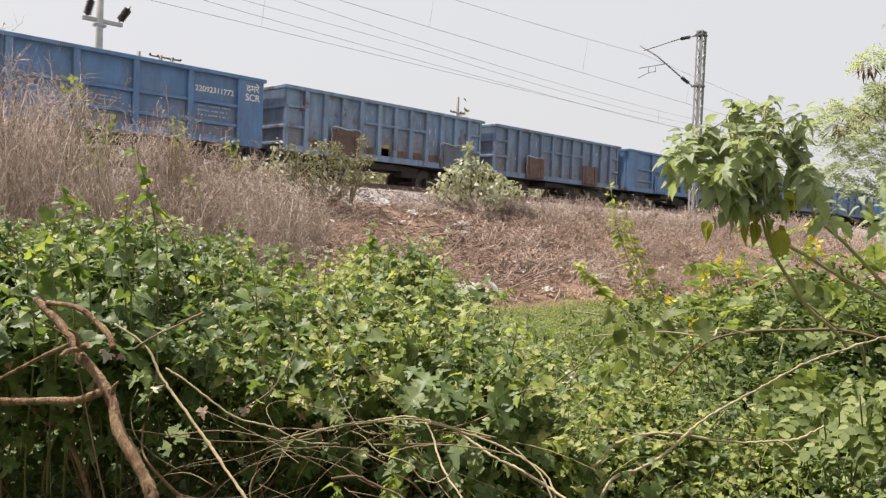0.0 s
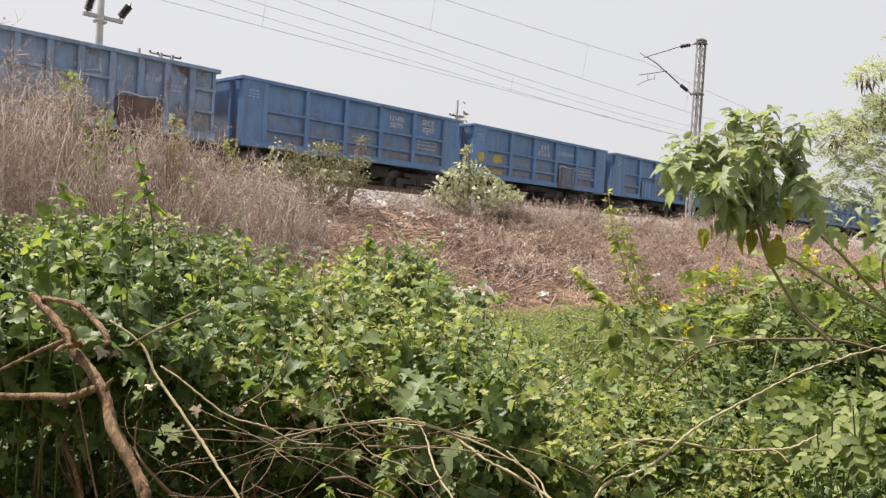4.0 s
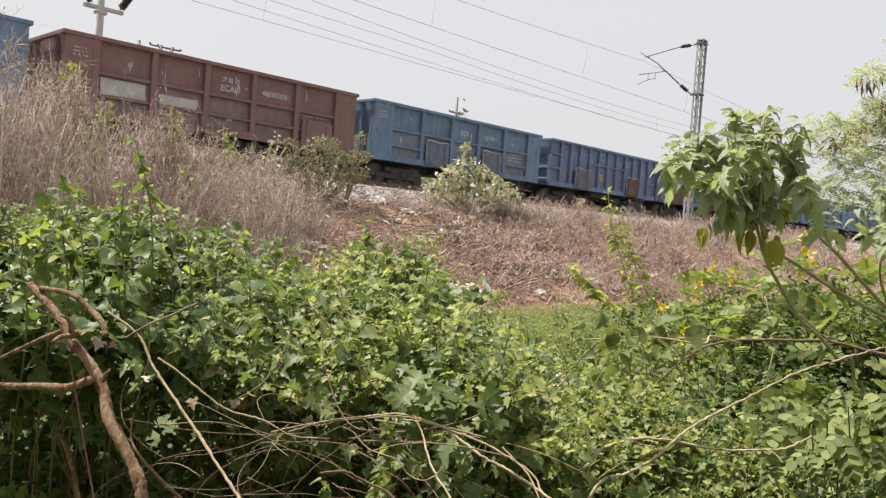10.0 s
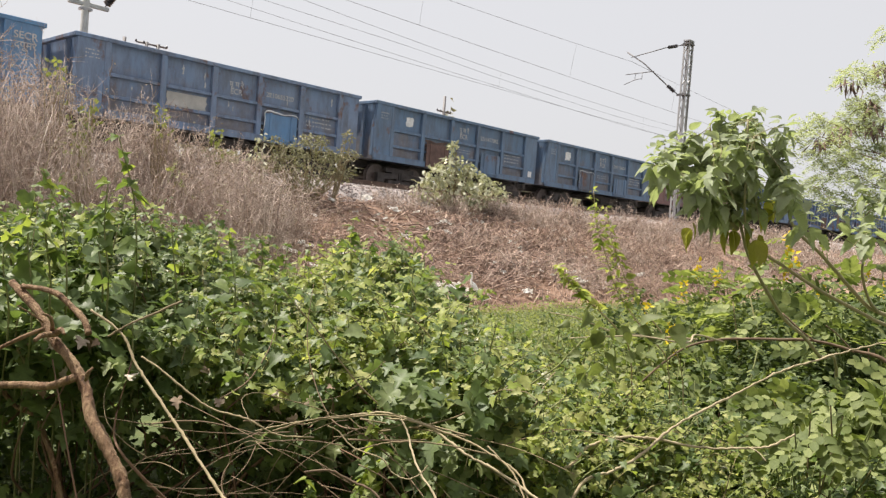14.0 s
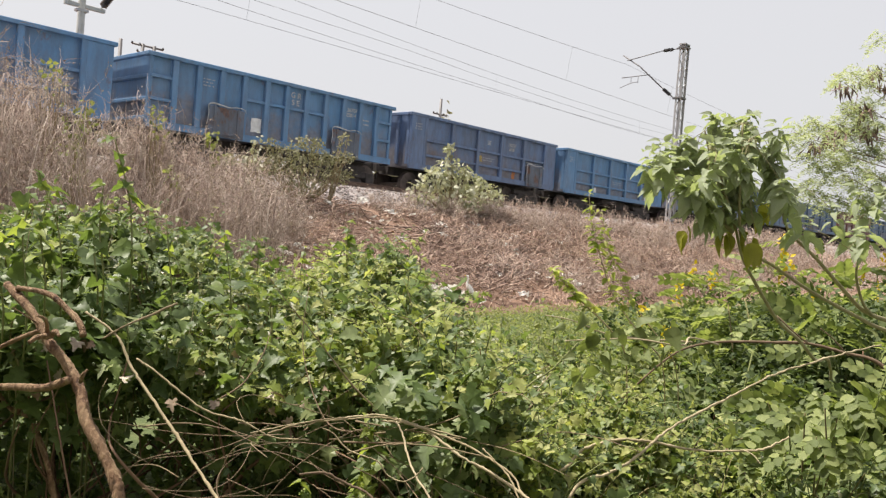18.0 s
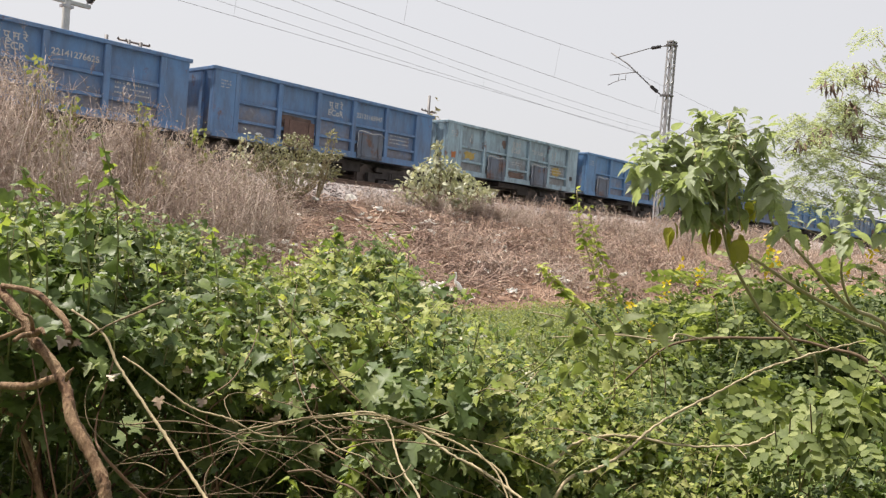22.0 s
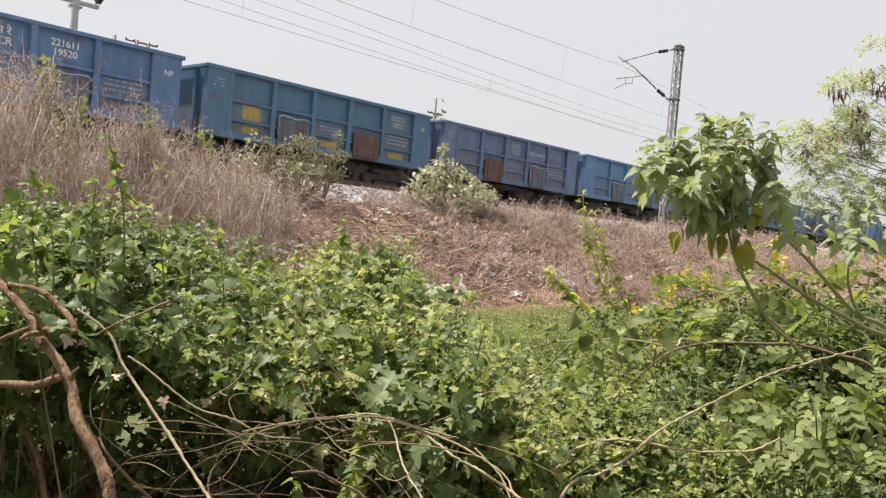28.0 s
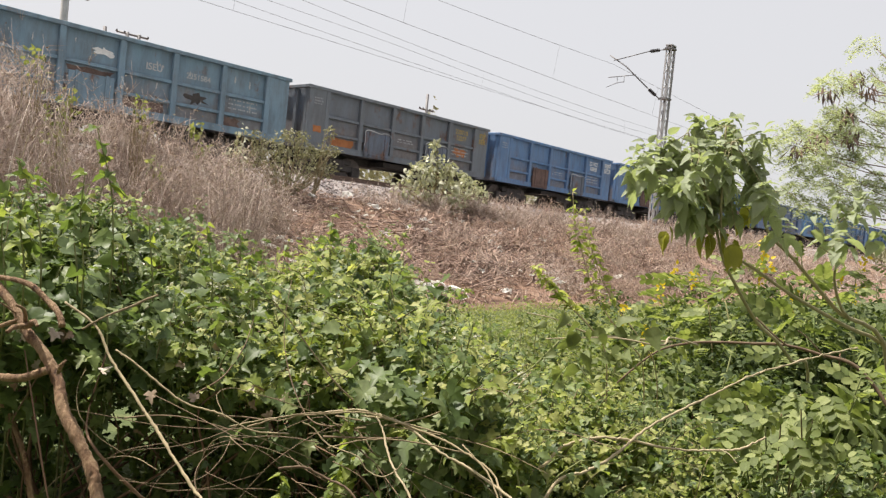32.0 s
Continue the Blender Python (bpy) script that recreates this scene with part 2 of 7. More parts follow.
M = {
    "soil": soil("earth_and_weeds"),
    "ballast": plain("ballast_stone", (0.33, 0.29, 0.28), 0.9, 0, 0.35, 3.0, 22.0, 0.9),
    "stone": twiggy("loose_stone", [(0.22, 0.18, 0.17), (0.36, 0.32, 0.31), (0.5, 0.46, 0.45), (0.3, 0.22, 0.2)]),
    "rail": plain("rusty_rail", (0.13, 0.09, 0.075), 0.65, 0.4, 0.3, 5, 50),
    "concrete": plain("weathered_concrete", (0.46, 0.45, 0.43), 0.9, 0, 0.2, 3, 40),
    "galv": plain("galvanised_steel", (0.42, 0.41, 0.42), 0.6, 0.35, 0.2, 5, 60),
    "darksteel": plain("dark_wire", (0.17, 0.16, 0.165), 0.6, 0.3, 0.2, 5, 60),
    "insul": plain("brown_porcelain", (0.05, 0.045, 0.05), 0.35, 0, 0.3, 10, 80, 0.1),
    "under": plain("grimy_underframe", (0.075, 0.066, 0.063), 0.85, 0.2, 0.4, 4, 35, 0.5),
    "wheel": plain("worn_wheel_steel", (0.14, 0.115, 0.105), 0.65, 0.3, 0.3, 6, 50),
    "rustdoor": plain("rusty_steel_plate", (0.15, 0.095, 0.083), 0.85, 0.1, 0.35, 3.5, 30, 0.5),
    "rustpatch": plain("brown_bare_plate", (0.17, 0.115, 0.1), 0.85, 0.1, 0.4, 4, 30, 0.5),
    "white": plain("chalky_white_paint", (0.72, 0.73, 0.74), 0.8, 0, 0.18, 9, 60),
    "worn": plain("worn_whitish_paint", (0.46, 0.47, 0.49), 0.85, 0, 0.3, 8, 50),
    "yellow": plain("faded_yellow_paint", (0.42, 0.31, 0.1), 0.8, 0, 0.25, 7, 60),
    "orange": plain("faded_orange_paint", (0.42, 0.16, 0.06), 0.8, 0, 0.25, 7, 60),
    "bark": twiggy("reddish_bark", [(0.17, 0.095, 0.06), (0.25, 0.15, 0.095)]),
    "deadbark": barky("peeling_bark", (0.045, 0.02, 0.01), (0.17, 0.088, 0.045), (0.36, 0.25, 0.145)),
    "palewood": twiggy("dry_pale_stems", [(0.28, 0.215, 0.125), (0.42, 0.345, 0.21), (0.2, 0.145, 0.08), (0.36, 0.28, 0.155)]),
    "drystem": twiggy("brown_dry_stems", [(0.13, 0.085, 0.055), (0.22, 0.15, 0.095), (0.32, 0.24, 0.15)]),
    "tan": twiggy("peeled_tan_wood", [(0.42, 0.345, 0.22), (0.52, 0.435, 0.285)]),
    "sapstem": twiggy("green_brown_stems", [(0.31, 0.275, 0.15), (0.38, 0.34, 0.2)]),
    "greenstem": twiggy("green_stems", [(0.14, 0.2, 0.06), (0.24, 0.26, 0.1), (0.2, 0.14, 0.07)]),
    "drytwig": twiggy("dry_brush_twigs", [(0.19, 0.135, 0.115), (0.46, 0.355, 0.3), (0.62, 0.505, 0.435), (0.29, 0.205, 0.18), (0.77, 0.66, 0.57)]),
    "brownbrush": twiggy("dark_fallen_twigs", [(0.11, 0.07, 0.058), (0.36, 0.24, 0.185), (0.58, 0.41, 0.325), (0.17, 0.105, 0.088), (0.74, 0.58, 0.47)]),
    "straw": twiggy("dead_grass", [(0.22, 0.14, 0.105), (0.46, 0.31, 0.225), (0.62, 0.44, 0.33), (0.17, 0.11, 0.085), (0.76, 0.62, 0.48)]),
    "vine": leafy("creeper_leaves", [(0.085, 0.13, 0.046), (0.145, 0.205, 0.066), (0.225, 0.285, 0.095), (0.125, 0.18, 0.085), (0.32, 0.365, 0.16)], 0.4, 0.46),
    # young growth, its pale shades also standing in for sunlit highlights
    "young": leafy("young_creeper_leaves", [(0.24, 0.3, 0.065), (0.33, 0.39, 0.1), (0.44, 0.48, 0.15), (0.57, 0.57, 0.25), (0.28, 0.33, 0.09)], 0.48, 0.5),
    "sapling": leafy("sapling_leaves", [(0.31, 0.36, 0.24), (0.41, 0.455, 0.32), (0.52, 0.56, 0.42), (0.36, 0.41, 0.28)], 0.42, 0.62),
    "olive": leafy("olive_leaves", [(0.13, 0.165, 0.065), (0.19, 0.225, 0.085), (0.25, 0.28, 0.11), (0.16, 0.2, 0.075)], 0.36, 0.55),
    "yellowleaf": leafy("yellowing_leaves", [(0.4, 0.34, 0.07), (0.3, 0.32, 0.07), (0.45, 0.3, 0.1)], 0.4),
    "weed": leafy("ground_weeds", [(0.18, 0.22, 0.075), (0.27, 0.3, 0.11), (0.37, 0.38, 0.17), (0.13, 0.16, 0.05)], 0.42),
    "cassia": leafy("broad_leaflets", [(0.1, 0.13, 0.045), (0.175, 0.22, 0.075), (0.26, 0.305, 0.11), (0.42, 0.46, 0.2)], 0.42, 0.6),
    "darkbush": leafy("dark_small_leaves", [(0.05, 0.075, 0.03), (0.075, 0.11, 0.04), (0.11, 0.15, 0.055), (0.16, 0.2, 0.08)], 0.3, 0.65),
    "pale": leafy("pale_dusty_leaves", [(0.4, 0.41, 0.29), (0.56, 0.56, 0.43), (0.7, 0.68, 0.57), (0.26, 0.28, 0.17)], 0.2, 0.7),
    "dusty": leafy("dusty_olive_leaves", [(0.24, 0.235, 0.15), (0.32, 0.31, 0.2), (0.42, 0.4, 0.28), (0.18, 0.17, 0.11)], 0.15, 0.75),
    "feather": leafy("feathery_leaves", [(0.4, 0.44, 0.31), (0.52, 0.55, 0.42), (0.62, 0.64, 0.52), (0.32, 0.36, 0.25)], 0.42, 0.6),
    "pod": twiggy("dark_seed_pods", [(0.15, 0.1, 0.085), (0.25, 0.17, 0.14)]),
    "dryleaf": leafy("dry_fallen_leaves", [(0.46, 0.36, 0.27), (0.24, 0.15, 0.11), (0.66, 0.58, 0.48), (0.34, 0.235, 0.175), (0.18, 0.115, 0.09)], 0.1, 0.8),
    "flower": leafy("yellow_petals", [(0.75, 0.55, 0.03), (0.85, 0.65, 0.05)], 0.3),
    # for the added light-blocking wall, dark so that it bounces little sun
    "plaster": plain("stained_plaster", (0.33, 0.3, 0.27), 0.9, 0, 0.25, 2, 40),
    "litter": plain("dirty_white_plastic", (0.84, 0.82, 0.79), 0.55, 0, 0.14, 12, 60),
    "feathers": plain("white_feathers", (0.9, 0.87, 0.84), 0.8, 0, 0.08, 15, 90, 0.2),
    "bill": plain("yellow_bill", (0.6, 0.4, 0.08), 0.5, 0, 0.1),
}


# ---------------------------------------------------------------- building helpers
def link_mesh(name, me, material, parent=None, label="", at=None):
    """One mesh object; its material sits on the object, so that alike pieces share the mesh."""
    if not me.materials:
        me.materials.append(None)
    ob = new(name, me)
    ob.material_slots[0].link = "OBJECT"
    ob.material_slots[0].material = material
    if parent is not None:
        ob.parent = parent
    if at is not None:
        ob.matrix_basis = at
    if label:
        ob["label"] = label
    return ob


def from_bm(name, bm, smooth=False):
    me = bpy.data.meshes.new(name)
    bm.normal_update()
    bm.to_mesh(me)
    bm.free()
    if smooth:
        me.shade_smooth()
    return me


def part(name, bm, material, parent, label="", smooth=False):
    return link_mesh(name, from_bm(name, bm, smooth), material, parent, label)


def raw(name, v, f, smooth=False):
    """A mesh from arrays of corners and triangles."""
    v, f = np.asarray(v, np.float32), np.asarray(f, np.int32)
    me = bpy.data.meshes.new(name)
    me.vertices.add(len(v))
    me.vertices.foreach_set("co", v.ravel())
    me.loops.add(f.size)
    me.loops.foreach_set("vertex_index", f.ravel())
    me.polygons.add(len(f))
    me.polygons.foreach_set("loop_start", np.arange(0, f.size, f.shape[1], dtype=np.int32))
    me.update(calc_edges=True)
    if smooth:
        me.shade_smooth()
    return me


def box(bm, c, s, taper=1.0):
    """A box with centre c and size s; its top may be narrower."""
    v = []
    for z in (-1, 1):
        k = taper if z > 0 else 1.0
        for x, y in ((-1, -1), (1, -1), (1, 1), (-1, 1)):
            v.append(bm.verts.new((c[0] + x * s[0] / 2 * k, c[1] + y * s[1] / 2 * k, c[2] + z * s[2] / 2)))
    for q in ((3, 2, 1, 0), (4, 5, 6, 7), (0, 1, 5, 4), (1, 2, 6, 5), (2, 3, 7, 6), (3, 0, 4, 7)):
        bm.faces.new([v[i] for i in q])
    return v


def boxes(*rows, bevel=0.0):
    bm = bmesh.new()
    for r in rows:
        box(bm, *r)
    if bevel:
        bmesh.ops.bevel(bm, geom=bm.edges[:], offset=bevel, segments=1, affect="EDGES")
    return bm


def tube_arrays(pts, radii, sides=5):
    pts = np.asarray(pts, float)
    n = len(pts)
    radii = np.broadcast_to(np.asarray(radii, float), (n,))
    tan = np.gradient(pts, axis=0)
    tan /= np.linalg.norm(tan, axis=1)[:, None] + 1e-9
    ref = np.where(np.abs(tan[:, 2:3]) > 0.9, [[1.0, 0, 0]], [[0, 0, 1.0]])
    a = np.cross(tan, ref)
    if sides > 5:
        # carry the frame along, so that thick branches do not twist
        for i in range(1, n):
            q = a[i - 1] - tan[i] * (a[i - 1] @ tan[i])
            a[i] = q
    a /= np.linalg.norm(a, axis=1)[:, None] + 1e-9
    b = np.cross(tan, a)
    ang = np.arange(sides) * 2 * np.pi / sides
    v = pts[:, None] + radii[:, None, None] * (np.cos(ang)[None, :, None] * a[:, None] + np.sin(ang)[None, :, None] * b[:, None])
    f = []
    for i in range(n - 1):
        for j in range(sides):
            k = (j + 1) % sides
            f += [(i * sides + j, i * sides + k, (i + 1) * sides + k), (i * sides + j, (i + 1) * sides + k, (i + 1) * sides + j)]
    for j in range(1, sides - 1):
        f += [(0, j + 1, j), ((n - 1) * sides, (n - 1) * sides + j, (n - 1) * sides + j + 1)]
    return v.reshape(-1, 3), np.array(f)


def twig_arrays(pts, radii):
    """A three-sided twig that ends in a point."""
    n = len(pts) - 1
    v, f = tube_arrays(pts, radii, 3)
    v = np.concatenate([v[:3 * n], [pts[-1]]])
    f = np.concatenate([f[:6 * (n - 1)], [(3 * n - 3 + j, 3 * n - 3 + (j + 1) % 3, 3 * n) for j in range(3)]])
    return v, f


def bend(pts, steps=5):
    """A smooth line through the points (centripetal Catmull-Rom, which does not overshoot)."""
    p = [np.asarray(q, float) for q in pts]
    p = [2 * p[0] - p[1], *p, 2 * p[-1] - p[-2]]
    gap = [max(1e-4, float(np.linalg.norm(b - a))) ** 0.5 for a, b in zip(p, p[1:])]
    out = []
    for i in range(1, len(p) - 2):
        a, b, c, d = p[i - 1], p[i], p[i + 1], p[i + 2]
        g0, g1, g2 = gap[i - 1], gap[i], gap[i + 1]
        m1 = (c - b) + g1 * ((b - a) / g0 - (c - a) / (g0 + g1))
        m2 = (c - b) + g1 * ((d - c) / g2 - (d - b) / (g1 + g2))
        for k in range(steps):
            u = k / steps
            out.append(b + m1 * u + (3 * (c - b) - 2 * m1 - m2) * u * u + (2 * (b - c) + m1 + m2) * u ** 3)
    out.append(p[-2])
    return np.array(out)


class Soup:
    """Gathers many small pieces into one mesh."""

    def __init__(self):
        self.v, self.f, self.n = [], [], 0

    def add(self, v, f):
        self.v.append(np.asarray(v, np.float32))
        self.f.append(np.asarray(f, np.int32) + self.n)
        self.n += len(v)

    def mesh(self, name, smooth=False):
        return raw(name, np.concatenate(self.v), np.concatenate(self.f), smooth)


rng = np.random.default_rng(7)


def unit(v):
    return v / (np.linalg.norm(v, axis=-1, keepdims=True) + 1e-9)


def scatter(shape, pos, normal, axis, size, wide=None):
    """Copies of a leaf shape (corners, triangles) at pos, its face along normal and its tip along axis."""
    sv, sf = shape
    n = len(pos)
    normal = unit(np.asarray(normal, float))
    axis = np.asarray(axis, float)
    axis = unit(axis - normal * (axis * normal).sum(-1, keepdims=True))
    side = np.cross(axis, normal)
    size = np.broadcast_to(np.asarray(size, float), (n,))
    wide = size if wide is None else size * wide
    v = pos[:, None] + sv[None, :, 0:1] * (side * wide[:, None])[:, None] + sv[None, :, 1:2] * (axis * size[:, None])[:, None] + sv[None, :, 2:3] * (normal * size[:, None])[:, None]
    f = sf[None] + (np.arange(n) * len(sv))[:, None, None]
    return v.reshape(-1, 3), f.reshape(-1, 3)


def leaf_shape(outline, fold=0.12, droop=0.25, wave=0.0):
    """Half outline (x out, y along) mirrored about the midrib; folded along it and drooping to the tip."""
    half = [(x, y, fold * x / 0.4 - droop * y * y, wave * (-1) ** i) for i, (x, y) in enumerate(outline)]
    k = len(outline)
    v = [(0, 0, 0), (0, 0.38, -droop * 0.38 ** 2), (0, 1, -droop)]
    v += [(x, y, z + w) for x, y, z, w in half] + [(-x, y, z - w) for x, y, z, w in half]
    f = []
    for s, flip in ((3, False), (3 + k, True)):
        rim = [0, *range(s, s + k), 2]
        f += [(1, b, a) if flip else (1, a, b) for a, b in zip(rim, rim[1:])]
    return np.array(v, float), np.array(f)


VINE_LEAF = leaf_shape([(0.2, -0.17), (0.45, -0.06), (0.6, 0.2), (0.33, 0.28), (0.46, 0.55), (0.2, 0.58), (0.13, 0.8)], 0.1, 0.34, 0.035)
SMALL_VINE_LEAF = leaf_shape([(0.25, -0.14), (0.5, 0.13), (0.29, 0.27), (0.38, 0.52), (0.13, 0.74)], 0.1, 0.35, 0.03)
KITE_LEAF = leaf_shape([(0.33, 0.34)], 0.08, 0.15)
OVATE_LEAF = leaf_shape([(0.2, 0.08), (0.31, 0.28), (0.28, 0.52), (0.14, 0.8)], 0.1, 0.4)
SMALL_LEAF = leaf_shape([(0.3, 0.3), (0.24, 0.65)], 0.1, 0.15)
LEAFLET = (np.array([(0, 0, 0), (0.2, 0.45, 0.02), (0, 1, -0.05), (-0.2, 0.45, 0.02)], float), np.array([(0, 1, 2), (0, 2, 3)]))


# ---------------------------------------------------------------- ground
def bank(y):
    """Height of the ground across the line: low field, earth bank, formation."""
    return np.interp(y, [-400, -4, 5, 9.4, 10.2, 12.5, 15.2, 15.9, 26.8, 28.5, 33, 3000], [-0.3, -0.1, -0.02, -0.02, 0.06, 0.9, 1.9, 2.02, 2.02, 1.7, 1.2, 0.8])


def rough_field(x, y, seed=0.0):
    return np.array([noise.noise(Vector((a * 0.35 + seed, b * 0.35, 3.1))) * 0.5 + noise.noise(Vector((a * 1.3, b * 1.3 + seed, 7.7))) * 0.35 + noise.noise(Vector((a * 3.3, b * 3.3, seed))) * 0.2 for a, b in zip(x, y)])


def ground_height(x, y):
    x, y = np.atleast_1d(x).astype(float), np.atleast_1d(y).astype(float)
    amp = np.interp(y, [-10, 9, 11, 14.5, 15.6, 16.2, 28, 29], [0.06, 0.06, 0.28, 0.34, 0.14, 0.02, 0.02, 0.1])
    return bank(y) + amp * rough_field(x, y)


def make_ground():
    xs = np.unique(np.concatenate([np.linspace(-2600, -60, 14), np.linspace(-60, -6, 28), np.arange(-6, 34, 0.33), np.linspace(34, 120, 60), np.linspace(120, 2600, 16)]))
    ys = np.unique(np.concatenate([np.linspace(-2600, -20, 12), np.linspace(-20, 0, 12), np.arange(0, 9, 0.5), np.arange(9, 16.6, 0.22), np.arange(16.6, 34, 1.2), np.linspace(34, 120, 16), np.linspace(120, 2600, 14)]))
    gx, gy = np.meshgrid(xs, ys)
    gz = ground_height(gx.ravel(), gy.ravel())
    v = np.stack([gx.ravel(), gy.ravel(), gz], -1)
    w = len(xs)
    i = (np.arange(len(ys) - 1)[:, None] * w + np.arange(w - 1)[None]).ravel()
    f = np.stack([i, i + 1, i + w + 1, i + w], -1)
    g = link_mesh("ground", raw("ground", v, f, True), M["soil"])
    tagged(g, "reddish brown earth bank with green weeds on the low ground", "ground", kind="structure")


make_ground()

RAIL_Z, NEAR_Y, FAR_Y = 2.80, 18.97, 23.77
TRACK_X0, TRACK_X1 = -330.0, 420.0


def make_track():
    bm = bmesh.new()
    prof = [(15.75, 1.85), (16.9, 2.5), (17.2, 2.56), (21.1, 2.5), (21.6, 2.5), (25.5, 2.56), (25.9, 2.5), (27.0, 1.85)]
    xs = [TRACK_X0 - 50, -20] + [4 + 0.5 * i for i in range(60)] + [60, TRACK_X1 + 300]
    ring = []
    for x in xs:
        ring.append([bm.verts.new((x, y + 0.06 * noise.noise(Vector((x * 1.7, y, 0))), z + 0.05 * noise.noise(Vector((x * 1.9, y * 2, 5))))) for y, z in prof])
    for a, b in zip(ring, ring[1:]):
        for i in range(len(prof) - 1):
            bm.faces.new((a[i], b[i], b[i + 1], a[i + 1]))
    bal = link_mesh("ballast", from_bm("ballast", bm), M["ballast"])
    tagged(bal, "grey-pink crushed stone ballast under two railway tracks", "ballast", kind="structure")
    # loose stones along the shoulder that shows between the bushes
    n = 5200
    x = rng.uniform(9, 27, n)
    y = rng.uniform(15.7, 18.0, n)
    z = np.interp(y, [15.75, 16.9, 17.2, 21], [1.9, 2.52, 2.57, 2.5])
    ico = np.array([(0, 0, 1), (0.9, 0, 0.2), (0.2, 0.9, 0.15), (-0.85, 0.3, 0.2), (-0.3, -0.9, 0.2), (0.1, 0.1, -0.8)], float)
    icf = np.array([(0, 1, 2), (0, 2, 3), (0, 3, 4), (0, 4, 1), (5, 2, 1), (5, 3, 2), (5, 4, 3), (5, 1, 4)])
    nv = unit(rng.normal(size=(n, 3)) + [0, 0, 1.2])
    v, f = scatter((ico, icf), np.stack([x, y, z], -1), nv, rng.normal(size=(n, 3)), rng.uniform(0.022, 0.055, n))
    tagged(link_mesh("ballast_stones", raw("ballast_stones", v, f), M["stone"]), "loose crushed stones on the track shoulder", "stones", kind="stuff")
    # rail cross-section, swept
    sec = [(-0.068, 0), (0.068, 0), (0.068, 0.012), (0.012, 0.03), (0.012, 0.115), (0.034, 0.125), (0.034, 0.15), (-0.034, 0.15), (-0.034, 0.125), (-0.012, 0.115), (-0.012, 0.03), (-0.068, 0.012)]
    bm = bmesh.new()
    a = [bm.verts.new((TRACK_X0, y, z - 0.15)) for y, z in sec]
    b = [bm.verts.new((TRACK_X1, y, z - 0.15)) for y, z in sec]
    for i in range(len(sec)):
        j = (i + 1) % len(sec)
        bm.faces.new((a[i], a[j], b[j], b[i]))
    bm.faces.new(a[::-1]), bm.faces.new(b)
    rail = from_bm("rail", bm)
    sl = from_bm("sleeper", boxes(((0, 0, 0), (0.24, 2.75, 0.2), 0.82)))
    for cy, name, lab, x0, x1 in ((NEAR_Y, "railway_track", "broad-gauge track with rusty rails on concrete sleepers", 2, 62), (FAR_Y, "railway_track", "broad-gauge track under the goods train, rusty rails", 4, 60)):
        t = new(name)
        t.location = (0, cy, RAIL_Z)
        tagged(t, lab, "track", "railway tracks", "structure")
        for s in (-1, 1):
            link_mesh("rail", rail, M["rail"], t, at=pose(0, s * 0.87, 0))
        for i in range(int((x1 - x0) / 0.65)):
            link_mesh("sleeper", sl, M["concrete"], t, at=pose(x0 + 0.65 * i, 0, -0.26))


make_track()


# ---------------------------------------------------------------- goods train
PITCH = {"A": 10.963, "B": 10.713}
LENGTH = {"A": 10.034, "B": 9.784}
SIDE, TOP, SILL, FLOOR = 1.60, 3.30, 1.10, 1.32


def lettering(text, size, parent, x, z, material, label=""):
    cu = bpy.data.curves.new("lettering", "FONT")
    cu.body, cu.size, cu.align_x, cu.offset = text, size, "CENTER", 0.006 * size / 0.3
    cu.space_line = 0.95
    tmp = new("lettering", cu)
    bpy.context.view_layer.update()
    me = bpy.data.meshes.new_from_object(tmp)
    bpy.data.objects.remove(tmp)
    me.name = "lettering"
    return link_mesh("lettering", me, material, parent, label, pose(x, face_y(x) - 0.012, z, 90, 0, 0))


def face_y(x):
    """Where paint lies: on the corner plates or on the sheet between the posts."""
    return -SIDE + 0.015 if abs(x) > 4.25 else -SIDE + 0.136


def patch_mesh(w, h, ragged=0.0, oval=False, seed=0):
    """A patch of paint, a few millimetres thick, with an uneven edge."""
    r = random.Random(seed)
    bm = bmesh.new()
    n = 20 if (oval or ragged) else 4
    pts = []
    for i in range(n):
        a = 2 * math.pi * (i + 0.5) / n
        c, s = math.cos(a), math.sin(a)
        if not oval:
            k = 1 / max(abs(c), abs(s))
            c, s = c * k, s * k
        k = 1 - ragged * r.random()
        pts.append((c * w / 2 * k, s * h / 2 * k))
    f = [bm.verts.new((x, -0.005, z)) for x, z in pts]
    b = [bm.verts.new((x, 0.0, z)) for x, z in pts]
    bm.faces.new(f)
    for i in range(n):
        j = (i + 1) % n
        bm.faces.new((f[j], f[i], b[i], b[j]))
    return from_bm("paint_patch", bm)


def bars(parent, x, z, w, h, lines, seed):
    """Small writing that is too worn to read: short bars."""
    r = random.Random(seed)
    bm = bmesh.new()
    for i in range(lines):
        cz = z + h / 2 - (i + 0.5) * h / lines
        cx = x - w / 2
        while cx < x + w / 2 - 0.04:
            l = min(r.uniform(0.025, 0.07), x + w / 2 - cx)
            box(bm, (cx + l / 2, face_y(x) - 0.012, cz), (l * 0.85, 0.004, h / lines * 0.34))
            cx += l + r.choice((0.015, 0.02, 0.07))
    tagged(link_mesh("small_writing", from_bm("small_writing", bm), M["worn"], parent), kind="stuff")


